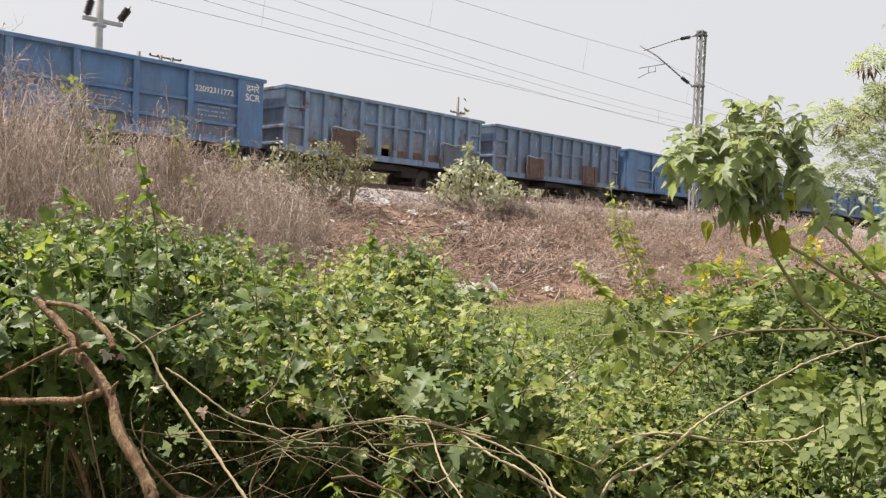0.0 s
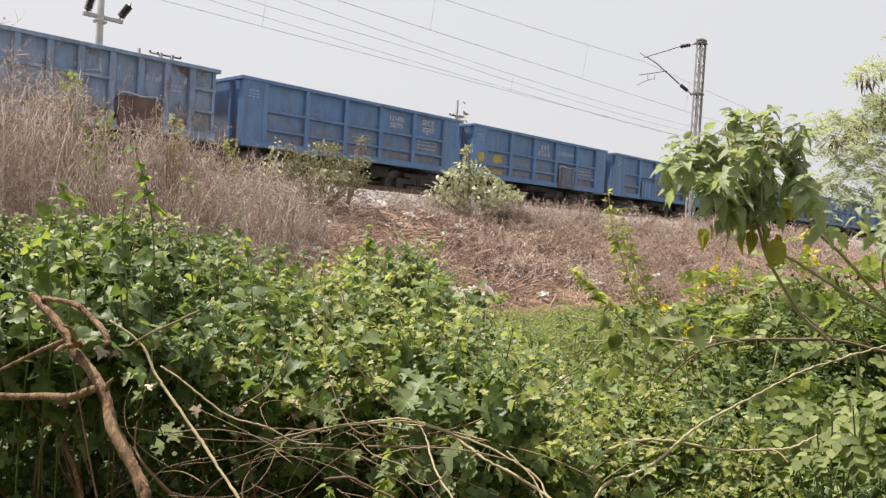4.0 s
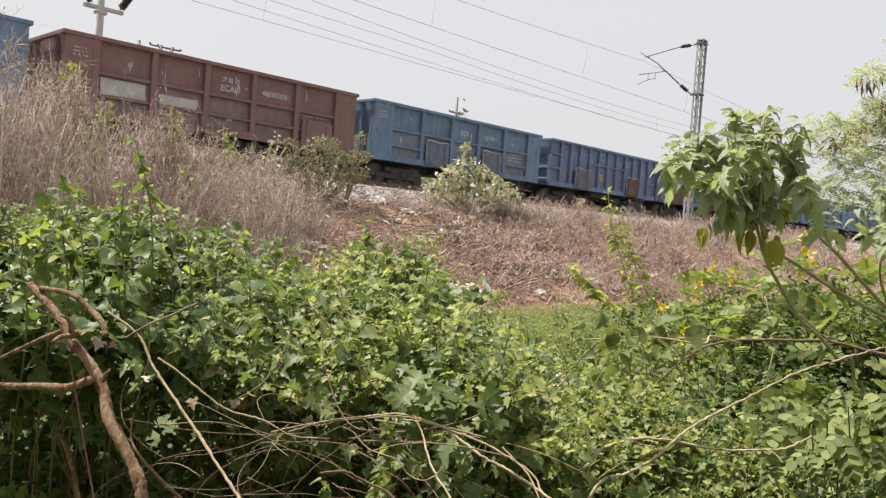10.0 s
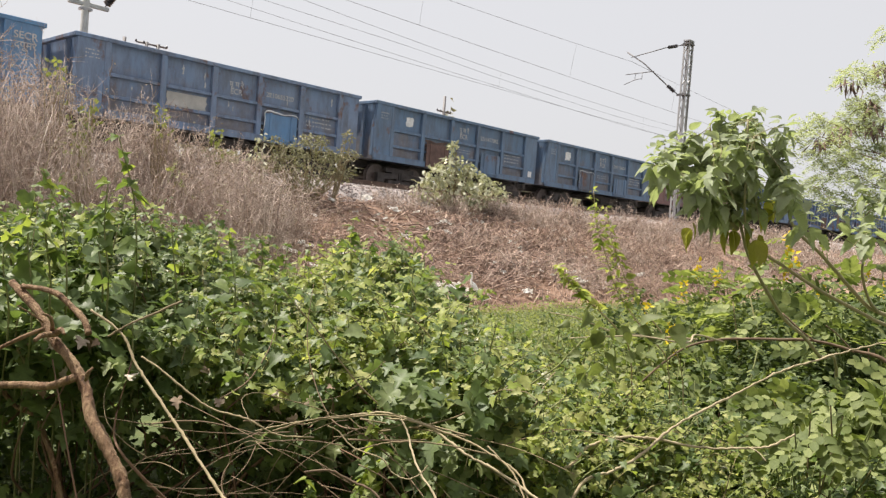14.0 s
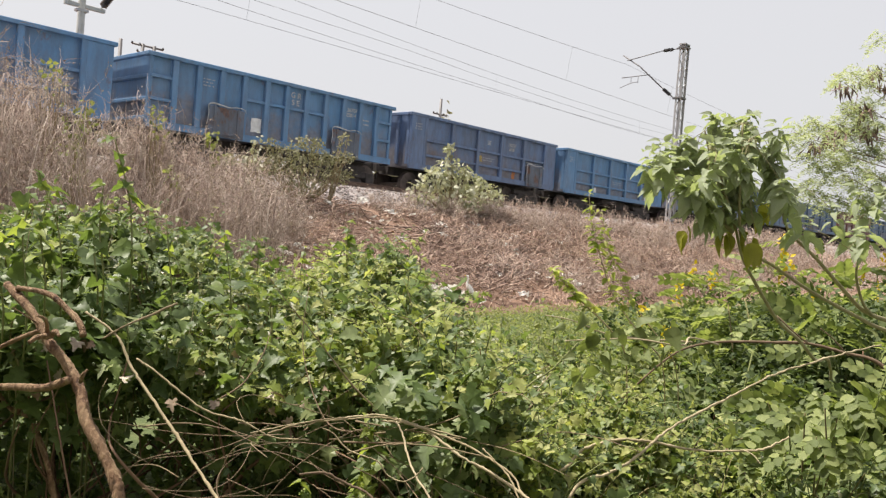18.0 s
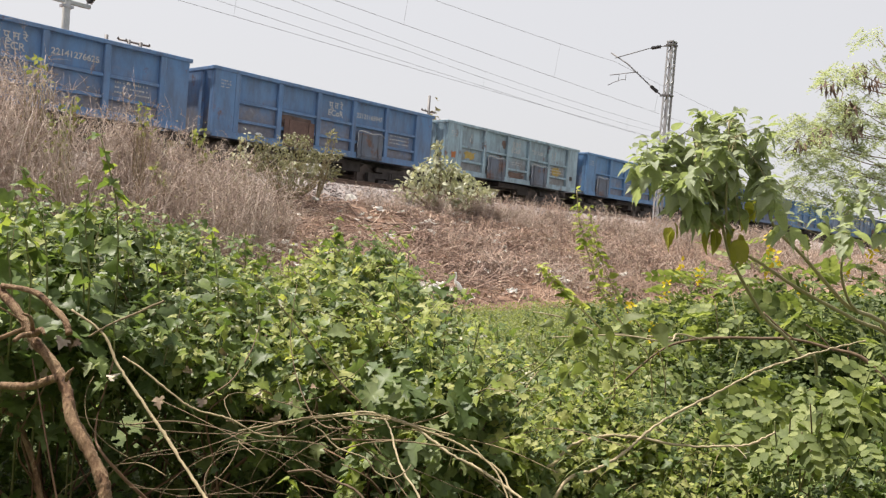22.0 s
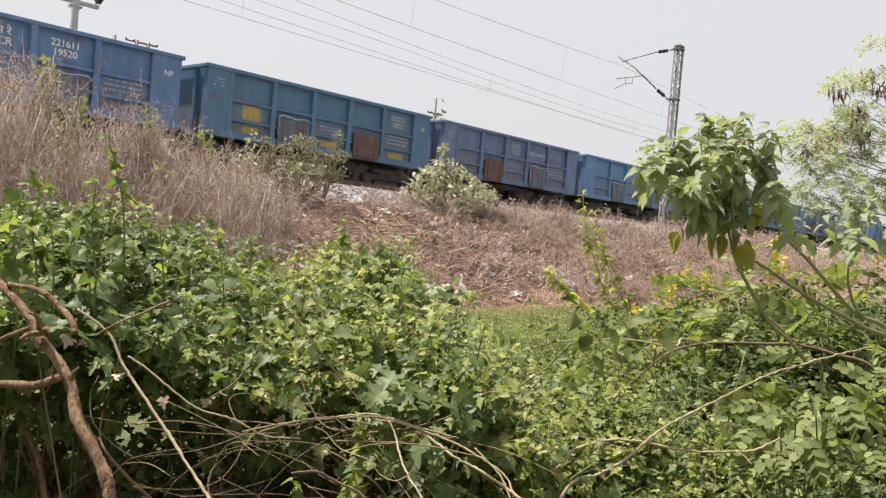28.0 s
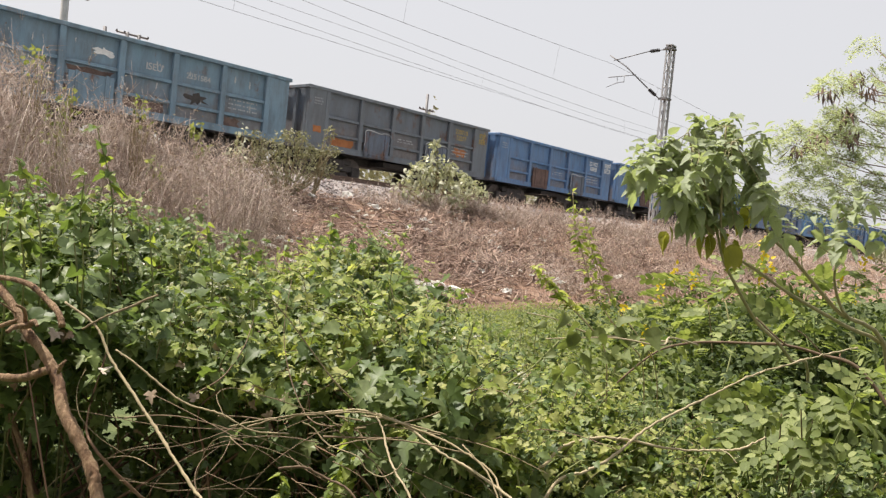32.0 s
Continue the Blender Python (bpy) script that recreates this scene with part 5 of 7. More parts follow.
    # woody stems inside, from the ground to the canopy
    s = Soup()
    for _ in range(int((15 if left else 26) * wide)):
        a, rad = rng.uniform(a0, a1), rng.uniform(3.1, 4.6)
        p0 = spot(a, rad, -0.05)
        b, r2 = a + rng.normal(0, 7), np.clip(rad + rng.normal(0, 0.5), 3.0, 4.6)
        p2 = spot(b, r2, float(hedge_top(np.array([b]), np.array([r2]))[0]) * rng.uniform(0.7, 1.0))
        p1 = (p0 + p2) / 2 + rng.normal(0, 0.2, 3)
        line = bend([p0, p0 * 0.7 + p1 * 0.3 + rng.normal(0, 0.06, 3), p1, p1 * 0.5 + p2 * 0.5 + rng.normal(0, 0.08, 3), p2], 4)
        s.add(*tube_arrays(rel(line, base), np.linspace(rng.uniform(0.004, 0.012), 0.0025, len(line)), 4))
    tagged(link_mesh("stemwork", s.mesh("stems"), M["bark"], plant), kind="stuff")
    # withered leaves caught in it
    n = int(46 * wide)
    az = rng.uniform(a0, a1, n)
    r = rng.uniform(2.9, 4.6, n)
    pos = bearing(az) * r[:, None] + np.array([0, 0, 1.0]) * (hedge_top(az, r) - np.abs(rng.normal(0.0, 0.12, n)))[:, None]
    v, f = scatter(VINE_LEAF, rel(pos, base), rng.normal(size=(n, 3)) + [0, 0, 0.5], rng.normal(size=(n, 3)) - [0, 0, 0.5], rng.uniform(0.025, 0.05, n))
    tagged(link_mesh("withered_growth", raw("withered_leaves", v, f), M["dryleaf"], plant, "withered brown leaves"), kind="stuff")
    # small cream flowers
    n = int(30 * wide)
    az = rng.uniform(a0, a1, n)
    r = rng.uniform(3.2, 4.6, n)
    pos = bearing(az) * r[:, None] + np.array([0, 0, 1.0]) * (hedge_top(az, r) + 0.06)[:, None]
    v, f = scatter(SMALL_LEAF, np.repeat(rel(pos, base), 5, 0), rng.normal(size=(n * 5, 3)) + [0, 0, 1], rng.normal(size=(n * 5, 3)), 0.026)
    tagged(link_mesh("flowering", raw("flowers", v, f), M["pale"], plant, "small cream flowers"), kind="stuff")


for i, (a0, a1) in enumerate(((72, 82), (64, 72), (56, 64), (49, 56), (43, 49))):
    hedge_section(a0, a1, "dense green creeper bush with lobed leaves over dry stems")
hedge_section(36, 43, "low green creeper bush with lobed leaves", 0.9)
hedge_section(28, 36, "sparse green creepers sprawling over dry stems", 0.85, 0.85)
hedge_section(19, 28, "low green creepers and weeds with lobed leaves", 0.62, 0.68)
hedge_section(9, 19, "low green creepers and weeds with lobed leaves", 0.36, 0.68)


def tall_shoot(az, r, z0, z1, n, size):
    """A single leafy stalk that stands out above the bushes."""
    at = spot(az, r)
    t = root("leafy_stalk", at, "bright green leafy stalk standing above the creepers", "stalk", "leafy stalks")
    back = spot(az, 0.75)
    line = bend([back, back * 0.75 + [0, 0, z0 * 0.5], (0.02, 0.01, z0 - 0.05), (0.0, 0.03, (z0 + z1) / 2), (rng.normal(0, 0.05), rng.normal(0, 0.05), z1)], 4)
    v, f = tube_arrays(line, np.linspace(0.005, 0.002, len(line)), 6)
    link_mesh("stem", raw("stem", v, f, True), M["greenstem"], t)
    me = raw("leaf", *leaf_shape([(0.3, -0.12), (0.5, 0.14), (0.27, 0.36), (0.23, 0.62)], 0.14, 0.3, 0.02))
    for i in range(n):
        u = rng.random() ** 0.7
        p = line[-9:][int(u * 8.99)] + rng.normal(0, 0.006, 3)
        d = unit(np.array([rng.normal(), rng.normal(), -0.2]))
        nrm = unit(np.array([0, 0, 1.0]) + rng.normal(0, 0.5, 3))
        nrm = unit(nrm - d * (nrm @ d))
        sd, k = np.cross(d, nrm), size * (1.2 - 0.6 * u) * rng.uniform(0.5, 1.0)
        # pale leaves imitate sunlit ones, fewer on the shaded left
        link_mesh("leaf", me, M["young"] if rng.random() < (0.22 if az > 62 else 0.5) else M["vine"], t, at=Matrix(((sd[0] * k, d[0] * k, nrm[0] * k, p[0]), (sd[1] * k, d[1] * k, nrm[1] * k, p[1]), (sd[2] * k, d[2] * k, nrm[2] * k, p[2]), (0, 0, 0, 1))))


for az, r, z0, z1, n, size in ((64.3, 3.3, 1.4, 1.84, 18, 0.1), (66.0, 3.1, 1.35, 1.66, 14, 0.09), (69.5, 3.0, 1.35, 1.62, 14, 0.09), (66.3, 3.2, 1.3, 1.62, 12, 0.08), (70.5, 2.9, 1.3, 1.6, 14, 0.09), (71.8, 3.0, 1.25, 1.56, 12, 0.085), (68.5, 3.1, 1.3, 1.68, 10, 0.075), (61.5, 3.4, 1.25, 1.55, 10, 0.07),
                              (57.5, 3.7, 1.2, 1.5, 10, 0.07), (49.3, 4.2, 1.25, 1.6, 14, 0.07), (44.9, 4.3, 1.2, 1.58, 16, 0.07), (46.2, 4.3, 1.15, 1.45, 10, 0.065), (40.0, 4.5, 0.9, 1.25, 14, 0.07), (37.6, 4.8, 0.7, 1.1, 14, 0.07), (33.8, 5.2, 0.7, 1.25, 16, 0.07), (35.5, 4.6, 0.5, 1.0, 22, 0.06), (32.0, 4.7, 0.45, 0.95, 22, 0.06), (30.2, 5.0, 0.5, 1.05, 22, 0.06), (36.8, 5.3, 0.5, 0.95, 22, 0.06), (28.6, 4.6, 0.45, 0.9, 20, 0.06), (31.2, 5.8, 0.5, 1.05, 22, 0.06), (34.6, 5.9, 0.4, 0.85, 22, 0.06), (46.0, 2.55, 0.5, 0.98, 34, 0.085), (47.2, 2.6, 0.45, 0.86, 28, 0.08), (44.6, 2.55, 0.35, 0.7, 24, 0.08), (50.5, 2.65, 0.4, 0.72, 22, 0.075), (39.5, 4.9, 0.75, 1.2, 26, 0.065), (37.9, 5.2, 0.6, 1.1, 26, 0.065), (52.5, 4.4, 1.1, 1.45, 12, 0.065), (55.0, 4.2, 1.1, 1.42, 12, 0.065)):
    tall_shoot(az, r, z0, z1, n, size)


# --- bare branches among the leaves
def branch(name, lines, material, label, category="branch", group=""):
    at = np.array(lines[0][0][0])
    b = root(name, at, label, category, group)
    for i, (pts, r0, r1) in enumerate(lines):
        line = bend(pts, 9)
        n = len(line)
        knot = np.array([noise.noise(Vector((k * 0.14, i * 7.3, lines[0][1] * 90))) + 0.5 * noise.noise(Vector((k * 0.7, i * 3.1, 2.0))) for k in range(n)])
        if group:
            knot = knot + np.where(np.arange(n) % 8 == 3, 0.7, 0.0)
            line[1:-1] += rng.normal(0, 0.1, (n - 2, 3)) * r0
        v, f = tube_arrays(rel(line, at), np.linspace(r0, r1, n) * (0.5 if category == "branch" and not group else 0.42) * (1 + 0.25 * knot), 12)
        v = v + (0.02 if group else 0.03) * np.interp(np.arange(len(v)), [0, len(v)], [r0, r1])[:, None] * rng.normal(size=v.shape)
        link_mesh("limb" if i == 0 else "twig", raw("limb", v, f, True), material, b)
    return b


branch("dead_branch", [
    ([(0.93, 1.6, 0.0), (0.92, 1.74, 0.6), (0.91, 1.85, 0.87), (0.91, 1.88, 0.91), (0.90, 1.94, 0.97), (0.89, 2.02, 1.03), (0.90, 2.09, 1.09), (0.89, 2.16, 1.15), (0.87, 2.24, 1.20), (0.86, 2.30, 1.25), (0.84, 2.41, 1.31), (0.83, 2.47, 1.335)], 0.036, 0.022),
    ([(0.88, 2.11, 1.12), (0.84, 2.17, 1.09), (0.80, 2.25, 1.08), (0.74, 2.33, 1.07), (0.66, 2.41, 1.07)], 0.021, 0.019),
    ([(0.86, 2.27, 1.23), (0.82, 2.32, 1.20), (0.77, 2.37, 1.16), (0.72, 2.42, 1.12)], 0.013, 0.009),
    ([(0.84, 2.41, 1.33), (0.87, 2.34, 1.33), (0.89, 2.28, 1.32), (0.91, 2.23, 1.29), (0.92, 2.17, 1.26), (0.92, 2.14, 1.23)], 0.016, 0.017),
    ([(0.86, 2.28, 1.24), (0.82, 2.29, 1.27), (0.79, 2.30, 1.29)], 0.005, 0.003),
    ([(0.87, 2.23, 1.22), (0.86, 2.17, 1.24), (0.86, 2.15, 1.23)], 0.019, 0.008),
    ([(0.86, 2.22, 1.22), (0.82, 2.20, 1.22), (0.80, 2.19, 1.21)], 0.019, 0.01),
    ([(0.86, 2.23, 1.23), (0.84, 2.20, 1.27), (0.82, 2.20, 1.28)], 0.012, 0.006),
    ([(0.89, 2.07, 1.12), (0.88, 2.03, 1.15), (0.89, 2.03, 1.16)], 0.012, 0.006),
], M["deadbark"], "thick reddish-brown dead branch with broken side limbs")
branch("dead_branch", [
    ([(1.22, 2.75, 0.00), (1.20, 2.88, 0.38), (1.18, 2.96, 0.60), (1.18, 3.06, 0.68), (1.17, 3.14, 0.75), (1.12, 3.22, 0.78), (1.07, 3.27, 0.86)], 0.022, 0.018),
    ([(1.13, 3.18, 0.77), (1.17, 3.17, 0.81), (1.20, 3.15, 0.83)], 0.014, 0.01),
], M["deadbark"], "forked brown dead branch under the creepers")
FALLEN = (
    ("palewood", [([(1.03, 2.39, 1.26), (1.08, 2.28, 1.20), (1.09, 2.21, 1.13), (1.10, 2.10, 1.06), (1.11, 1.98, 0.99), (1.11, 1.86, 0.93), (1.11, 1.74, 0.87), (1.11, 1.64, 0.83), (1.1, 1.3, 0.5), (1.1, 1.0, 0.0)], 0.009, 0.011), ([(1.10, 2.01, 1.01), (1.11, 2.00, 1.00), (1.11, 1.98, 1.02)], 0.005, 0.003)]),
    ("palewood", [([(1.05, 2.31, 1.19), (1.10, 2.28, 1.23), (1.17, 2.27, 1.26), (1.25, 2.25, 1.30)], 0.007, 0.009)]),
    ("palewood", [([(1.19, 2.37, 1.11), (1.22, 2.30, 1.08), (1.26, 2.22, 1.03), (1.31, 2.14, 0.98), (1.38, 2.05, 0.96), (1.41, 2.01, 0.94), (1.44, 1.98, 0.92), (1.52, 1.89, 0.92)], 0.008, 0.006), ([(1.43, 1.98, 0.93), (1.49, 1.93, 0.96), (1.55, 1.88, 0.98), (1.62, 1.83, 0.99)], 0.007, 0.005)]),
    ("palewood", [([(1.47, 1.77, 0.99), (1.49, 1.75, 0.98), (1.51, 1.70, 0.94), (1.53, 1.65, 0.93), (1.55, 1.61, 0.92), (1.56, 1.58, 0.89), (1.58, 1.53, 0.88), (1.61, 1.51, 0.90), (1.62, 1.50, 0.92)], 0.005, 0.004)]),
    ("tan", [([(1.72, 1.72, 0.99), (1.72, 1.69, 0.96), (1.69, 1.63, 0.91), (1.66, 1.56, 0.87), (1.64, 1.47, 0.82), (1.58, 1.3, 0.5), (1.55, 1.2, 0.0)], 0.007, 0.008)]),
    ("tan", [([(1.66, 1.95, 0.95), (1.75, 1.84, 0.98), (1.80, 1.76, 0.97), (1.82, 1.70, 0.96), (1.84, 1.63, 0.93), (1.85, 1.55, 0.90), (1.88, 1.45, 0.87), (1.88, 1.33, 0.84), (1.88, 1.26, 0.81), (1.86, 1.1, 0.6), (1.84, 1.0, 0.0)], 0.01, 0.01)]),
    ("palewood", [([(1.74, 1.81, 0.97), (1.79, 1.73, 0.97), (1.84, 1.65, 0.95), (1.88, 1.57, 0.93), (1.90, 1.46, 0.90), (1.91, 1.39, 0.87), (1.88, 1.33, 0.82), (1.85, 1.15, 0.5), (1.82, 1.0, 0.0)], 0.008, 0.008)]),
    ("palewood", [([(1.45, 2.1, 0.9), (1.55, 1.97, 0.95), (1.64, 1.88, 0.97), (1.74, 1.81, 0.98), (1.83, 1.71, 0.96), (1.91, 1.59, 0.94)], 0.006, 0.006)]),
    ("palewood", [([(1.59, 1.79, 0.89), (1.67, 1.73, 0.92), (1.74, 1.66, 0.93), (1.81, 1.55, 0.93), (1.86, 1.48, 0.92)], 0.006, 0.005)]),
    ("drystem", [([(1.43, 1.81, 0.85), (1.48, 1.76, 0.86), (1.53, 1.71, 0.83), (1.56, 1.64, 0.81), (1.58, 1.5, 0.6), (1.6, 1.35, 0.0)], 0.009, 0.008)]),
    ("palewood", [([(1.87, 1.49, 0.94), (1.87, 1.43, 0.91), (1.87, 1.38, 0.88), (1.84, 1.31, 0.82), (1.8, 1.15, 0.5), (1.78, 1.05, 0.0)], 0.006, 0.006)]),
    ("palewood", [([(2.12, 1.75, 0.3), (2.17, 1.68, 0.91), (2.20, 1.66, 0.95), (2.26, 1.61, 0.99), (2.29, 1.61, 1.02), (2.34, 1.62, 1.07), (2.39, 1.62, 1.10)], 0.008, 0.005)]),
    ("greenstem", [([(2.2, 1.85, 0.3), (2.35, 1.72, 1.01), (2.44, 1.65, 1.11), (2.54, 1.61, 1.21)], 0.008, 0.007)]),
    ("tan", [([(2.1, 1.55, 0.3), (2.20, 1.46, 0.80), (2.27, 1.44, 0.83), (2.34, 1.44, 0.87), (2.40, 1.40, 0.90), (2.46, 1.34, 0.92), (2.52, 1.27, 0.92), (2.59, 1.17, 0.91), (2.67, 1.05, 0.92), (2.74, 0.96, 0.94), (2.78, 0.90, 0.99)], 0.014, 0.008), ([(2.69, 1.02, 0.93), (2.69, 0.98, 0.92), (2.68, 0.95, 0.90)], 0.005, 0.003)]),
    ("tan", [([(2.0, 1.4, 0.3), (2.16, 1.33, 0.81), (2.30, 1.30, 0.84), (2.42, 1.27, 0.88), (2.51, 1.26, 0.92), (2.58, 1.24, 0.96), (2.71, 1.20, 1.01), (2.85, 1.14, 1.07), (3.04, 1.06, 1.15), (3.22, 0.96, 1.21), (3.35, 0.88, 1.25), (3.47, 0.81, 1.28)], 0.013, 0.007), ([(3.07, 1.04, 1.16), (3.075, 1.03, 1.17), (3.08, 1.02, 1.18)], 0.004, 0.002), ([(2.99, 1.08, 1.13), (2.995, 1.07, 1.14), (3.00, 1.06, 1.15)], 0.004, 0.002)]),
)
for wood, lines in FALLEN:
    branch("fallen_branch", lines, M[wood], "long pale dry stem arching through the creepers" if wood != "greenstem" else "smooth green stem leaning in the creepers", "branch", "dry fallen branches")
branch("creeper_shoot", [([(1.3, 3.6, 0.0), (1.2, 3.4, 1.2), (1.2, 3.29, 1.67), (1.23, 3.28, 1.81), (1.27, 3.26, 1.84), (1.32, 3.24, 1.8), (1.35, 3.23, 1.73)], 0.004, 0.002)], M["tan"], "thin pale green shoot arching out of the creepers", "shoot")
tangle = root("dry_creeper", spot(48, 2.6), "tangle of thin dry brown creeper stems under the leaves", "creeper")
for i in range(76):
    bundle = i % 4 == 0
    a, rad = (rng.normal(47, 2.5), rng.normal(2.62, 0.06)) if bundle else (rng.uniform(33, 63), rng.uniform(2.35, 3.1))
    p = spot(a, rad, rng.normal(0.9, 0.03) if bundle else rng.uniform(0.4, 0.97))
    way = unit(np.array([0.6, -0.75, rng.normal(-0.12, 0.12)]) * rng.choice((1, 1, 1, -1)) + rng.normal(0, 0.15 if bundle else 0.35, 3))
    pts, turn = [p], rng.normal(0, 0.1, 3)
    for _ in range(5):
        turn = turn + rng.normal(0, 0.13, 3) - [0, 0, 0.05]
        way = unit(way + turn)
        pts.append(pts[-1] + way * rng.uniform(0.04, 0.16) * (1.3 if bundle else 1.0))
    line = bend(pts, 3)
    v, f = tube_arrays(rel(line, tangle.location), np.linspace(0.0012 + 0.0026 * rng.random() ** 2, 0.001, len(line)), 6)
    link_mesh("stem", raw("stem", v, f, True), M["palewood"] if rng.random() < (0.5 if bundle else 0.08) else M["drystem"], tangle)


# --- young tree with large leaves
def sapling():
    rng = np.random.default_rng(12)
    at = np.array((3.53, 0.62, 0.0))
    t = root("sapling", at, "young tree with large drooping green leaves, some turning yellow", "sapling")
    lines = [([(4.81, 1.31, 0.0), (4.33, 1.23, 1.03), (3.63, 1.10, 1.16), (3.21, 1.04, 1.28), (2.95, 1.03, 1.36), (2.75, 1.03, 1.47), (2.60, 1.04, 1.58), (2.53, 1.04, 1.66), (2.48, 1.05, 1.74), (2.44, 1.07, 1.82), (2.40, 1.09, 1.89), (2.36, 1.10, 1.97)], 0.0085, 0.0028),
             ([(3.53, 0.62, 0.0), (3.35, 0.67, 1.28), (3.12, 0.77, 1.38), (2.93, 0.83, 1.44), (2.81, 0.89, 1.49), (2.67, 0.96, 1.56), (2.55, 1.02, 1.62), (2.49, 1.02, 1.72), (2.45, 1.01, 1.86), (2.43, 1.01, 2.00)], 0.0085, 0.0028),
             ([(3.55, 0.61, 0.0), (3.28, 0.68, 1.33), (3.05, 0.78, 1.43), (2.94, 0.82, 1.50), (2.82, 0.88, 1.60), (2.70, 0.94, 1.69), (2.67, 0.95, 1.75), (2.66, 0.93, 1.82)], 0.0095, 0.003),
             ([(3.08, 0.76, 1.42), (3.02, 0.77, 1.45), (2.93, 0.78, 1.55), (2.87, 0.76, 1.65), (2.84, 0.76, 1.74)], 0.006, 0.003),
             ([(2.5, 1.04, 1.66), (2.4, 1.15, 1.78), (2.32, 1.22, 1.84)], 0.007, 0.004), ([(2.44, 1.06, 1.8), (2.4, 1.08, 1.92), (2.37, 1.08, 1.94)], 0.004, 0.002), ([(2.5, 1.0, 1.85), (2.46, 0.98, 1.95), (2.42, 0.98, 1.95)], 0.004, 0.002)]
    for i, (pts, r0, r1) in enumerate(lines):
        line = bend(pts, 4)
        v, f = tube_arrays(rel(line, at), np.linspace(r0, r1, len(line)), 7)
        link_mesh("trunk" if i == 0 else "limb", raw("limb", v, f, True), M["sapstem"], t)
    leaf = [raw("leaf", *leaf_shape([(0.14, 0.02), (0.27, 0.16), (0.27, 0.24), (0.32, 0.36), (0.27, 0.46), (0.27, 0.58), (0.2, 0.66), (0.17, 0.78), (0.09, 0.86)], fd, dr, 0.02), True) for fd, dr in ((0.12, 0.5), (0.16, 0.68), (0.1, 0.36))]
    c = np.array((2.395, 1.065, 1.835))
    right, ahead = np.array((0.73, -0.68, 0)), np.array((0.68, 0.73, 0))
    tips = np.array([line[-1] for line in (bend(p, 4) for p, _, _ in lines)] + [(2.61, 0.71, 1.63), (2.66, 0.66, 1.55)])
    # whorls of leaves at the ends of the twigs: across and up (cm), leaf length (cm), leaves
    whorls = ((-1, 16, 7, 10), (12.5, 18, 7.5, 11), (-10, 9, 7.5, 10), (-18, 3, 7.5, 10), (4.5, 12, 8, 10), (9, 7, 8.5, 11), (-4, 9, 8, 10), (15, 9, 8, 10), (17, 3, 8.5, 10), (-7, 2, 9, 12), (3, 1, 9, 12), (11, -2, 9, 11), (-14, -1, 8.5, 10), (-8, -5, 9, 11), (-1, -7, 9.5, 11), (7, -9, 9.5, 10), (13, -7, 9, 9),
              (16, 14, 7.5, 9), (19, 7, 8, 9), (20, 0, 8.5, 9), (8, 13, 8, 9), (18, -5, 8.5, 8), (0, 7, 8, 9), (-12, 5, 8, 9), (6, 3, 9, 9), (-2, -3, 9, 9), (5, -5, 9.5, 9), (15, -2, 8.5, 8),
              (-1.5, -13, 10, 3), (4.5, -13, 10.5, 3), (9, -15, 10.5, 3), (14, -13, 10, 2), (19.5, -4, 9.5, 3),
              (27, -5, 7, 9), (29, -1, 6.5, 8), (31, -14, 8, 8), (25, -14, 8, 5), (35, -2, 6.5, 8), (48, -1, 8, 9), (45, -15, 9, 9), (49.5, -13, 9.5, 9), (51, -7, 8, 9), (40, -8, 7, 8), (56, -2, 8, 9), (58, -12, 8, 9))
    whorls = whorls + ((5, 16, 7.5, 9), (8, 9, 8, 9), (2, 13, 8, 9), (6, 6, 8.5, 9)) + tuple((0.5 + 18 * math.cos(a) * q, 1 + 13 * math.sin(a) * q, 8.5, 8) for a, q in zip(np.arange(18) * 2.4, np.linspace(0.2, 1.0, 18)))
    for lx, lz, size, count in whorls:
        near_side = lx < 24
        hub = c + right * (lx / 100 * (1.13 if near_side else 1.0)) + ahead * rng.normal(0.03, 0.08) + np.array((0, 0, lz / 100 * (1.1 if near_side else 1.0)))
        near = tips[np.argmin(((tips - hub) ** 2).sum(-1))]
        line = bend([near, (near + hub) / 2 + rng.normal(0, 0.015, 3), hub], 3)
        v, f = tube_arrays(rel(line, at), np.linspace(0.0013, 0.0009, len(line)), 5)
        link_mesh("limb", raw("limb", v, f, True), M["sapstem"], t)
        hanging = count <= 3
        count = count if hanging else int(count * (1.75 if lx < 24 else 1.2))
        for i in range(count):
            a = 2.4 * i + rng.normal(0, 0.3)
            lower = 0.95 if hanging else (i + 0.5) / count
            p = hub + np.array((0, 0, 0.02 - 0.06 * lower)) + rng.normal(0, 0.01, 3)
            tip = unit(np.array((math.cos(a), math.sin(a), 0.7 - 1.5 * lower if not hanging else -1.6)) + rng.normal(0, 0.18, 3))
            nrm = unit(np.array((0, 0, 1.0)) + 0.5 * np.array((math.cos(a), math.sin(a), 0)) - 0.2 * ahead + rng.normal(0, 0.4, 3))
            nrm = unit(nrm - tip * (nrm @ tip))
            side = np.cross(tip, nrm)
            k = size / 100 * (0.44 + 0.38 * lower if not hanging else 0.66) * rng.uniform(0.8, 1.15)
            m = Matrix(((side[0] * k, tip[0] * k, nrm[0] * k, p[0] - at[0]), (side[1] * k, tip[1] * k, nrm[1] * k, p[1] - at[1]), (side[2] * k, tip[2] * k, nrm[2] * k, p[2] - at[2]), (0, 0, 0, 1)))
            link_mesh("leaf", leaf[i % 3], M["yellowleaf"] if hanging else M["sapling"], t, at=m)


sapling()


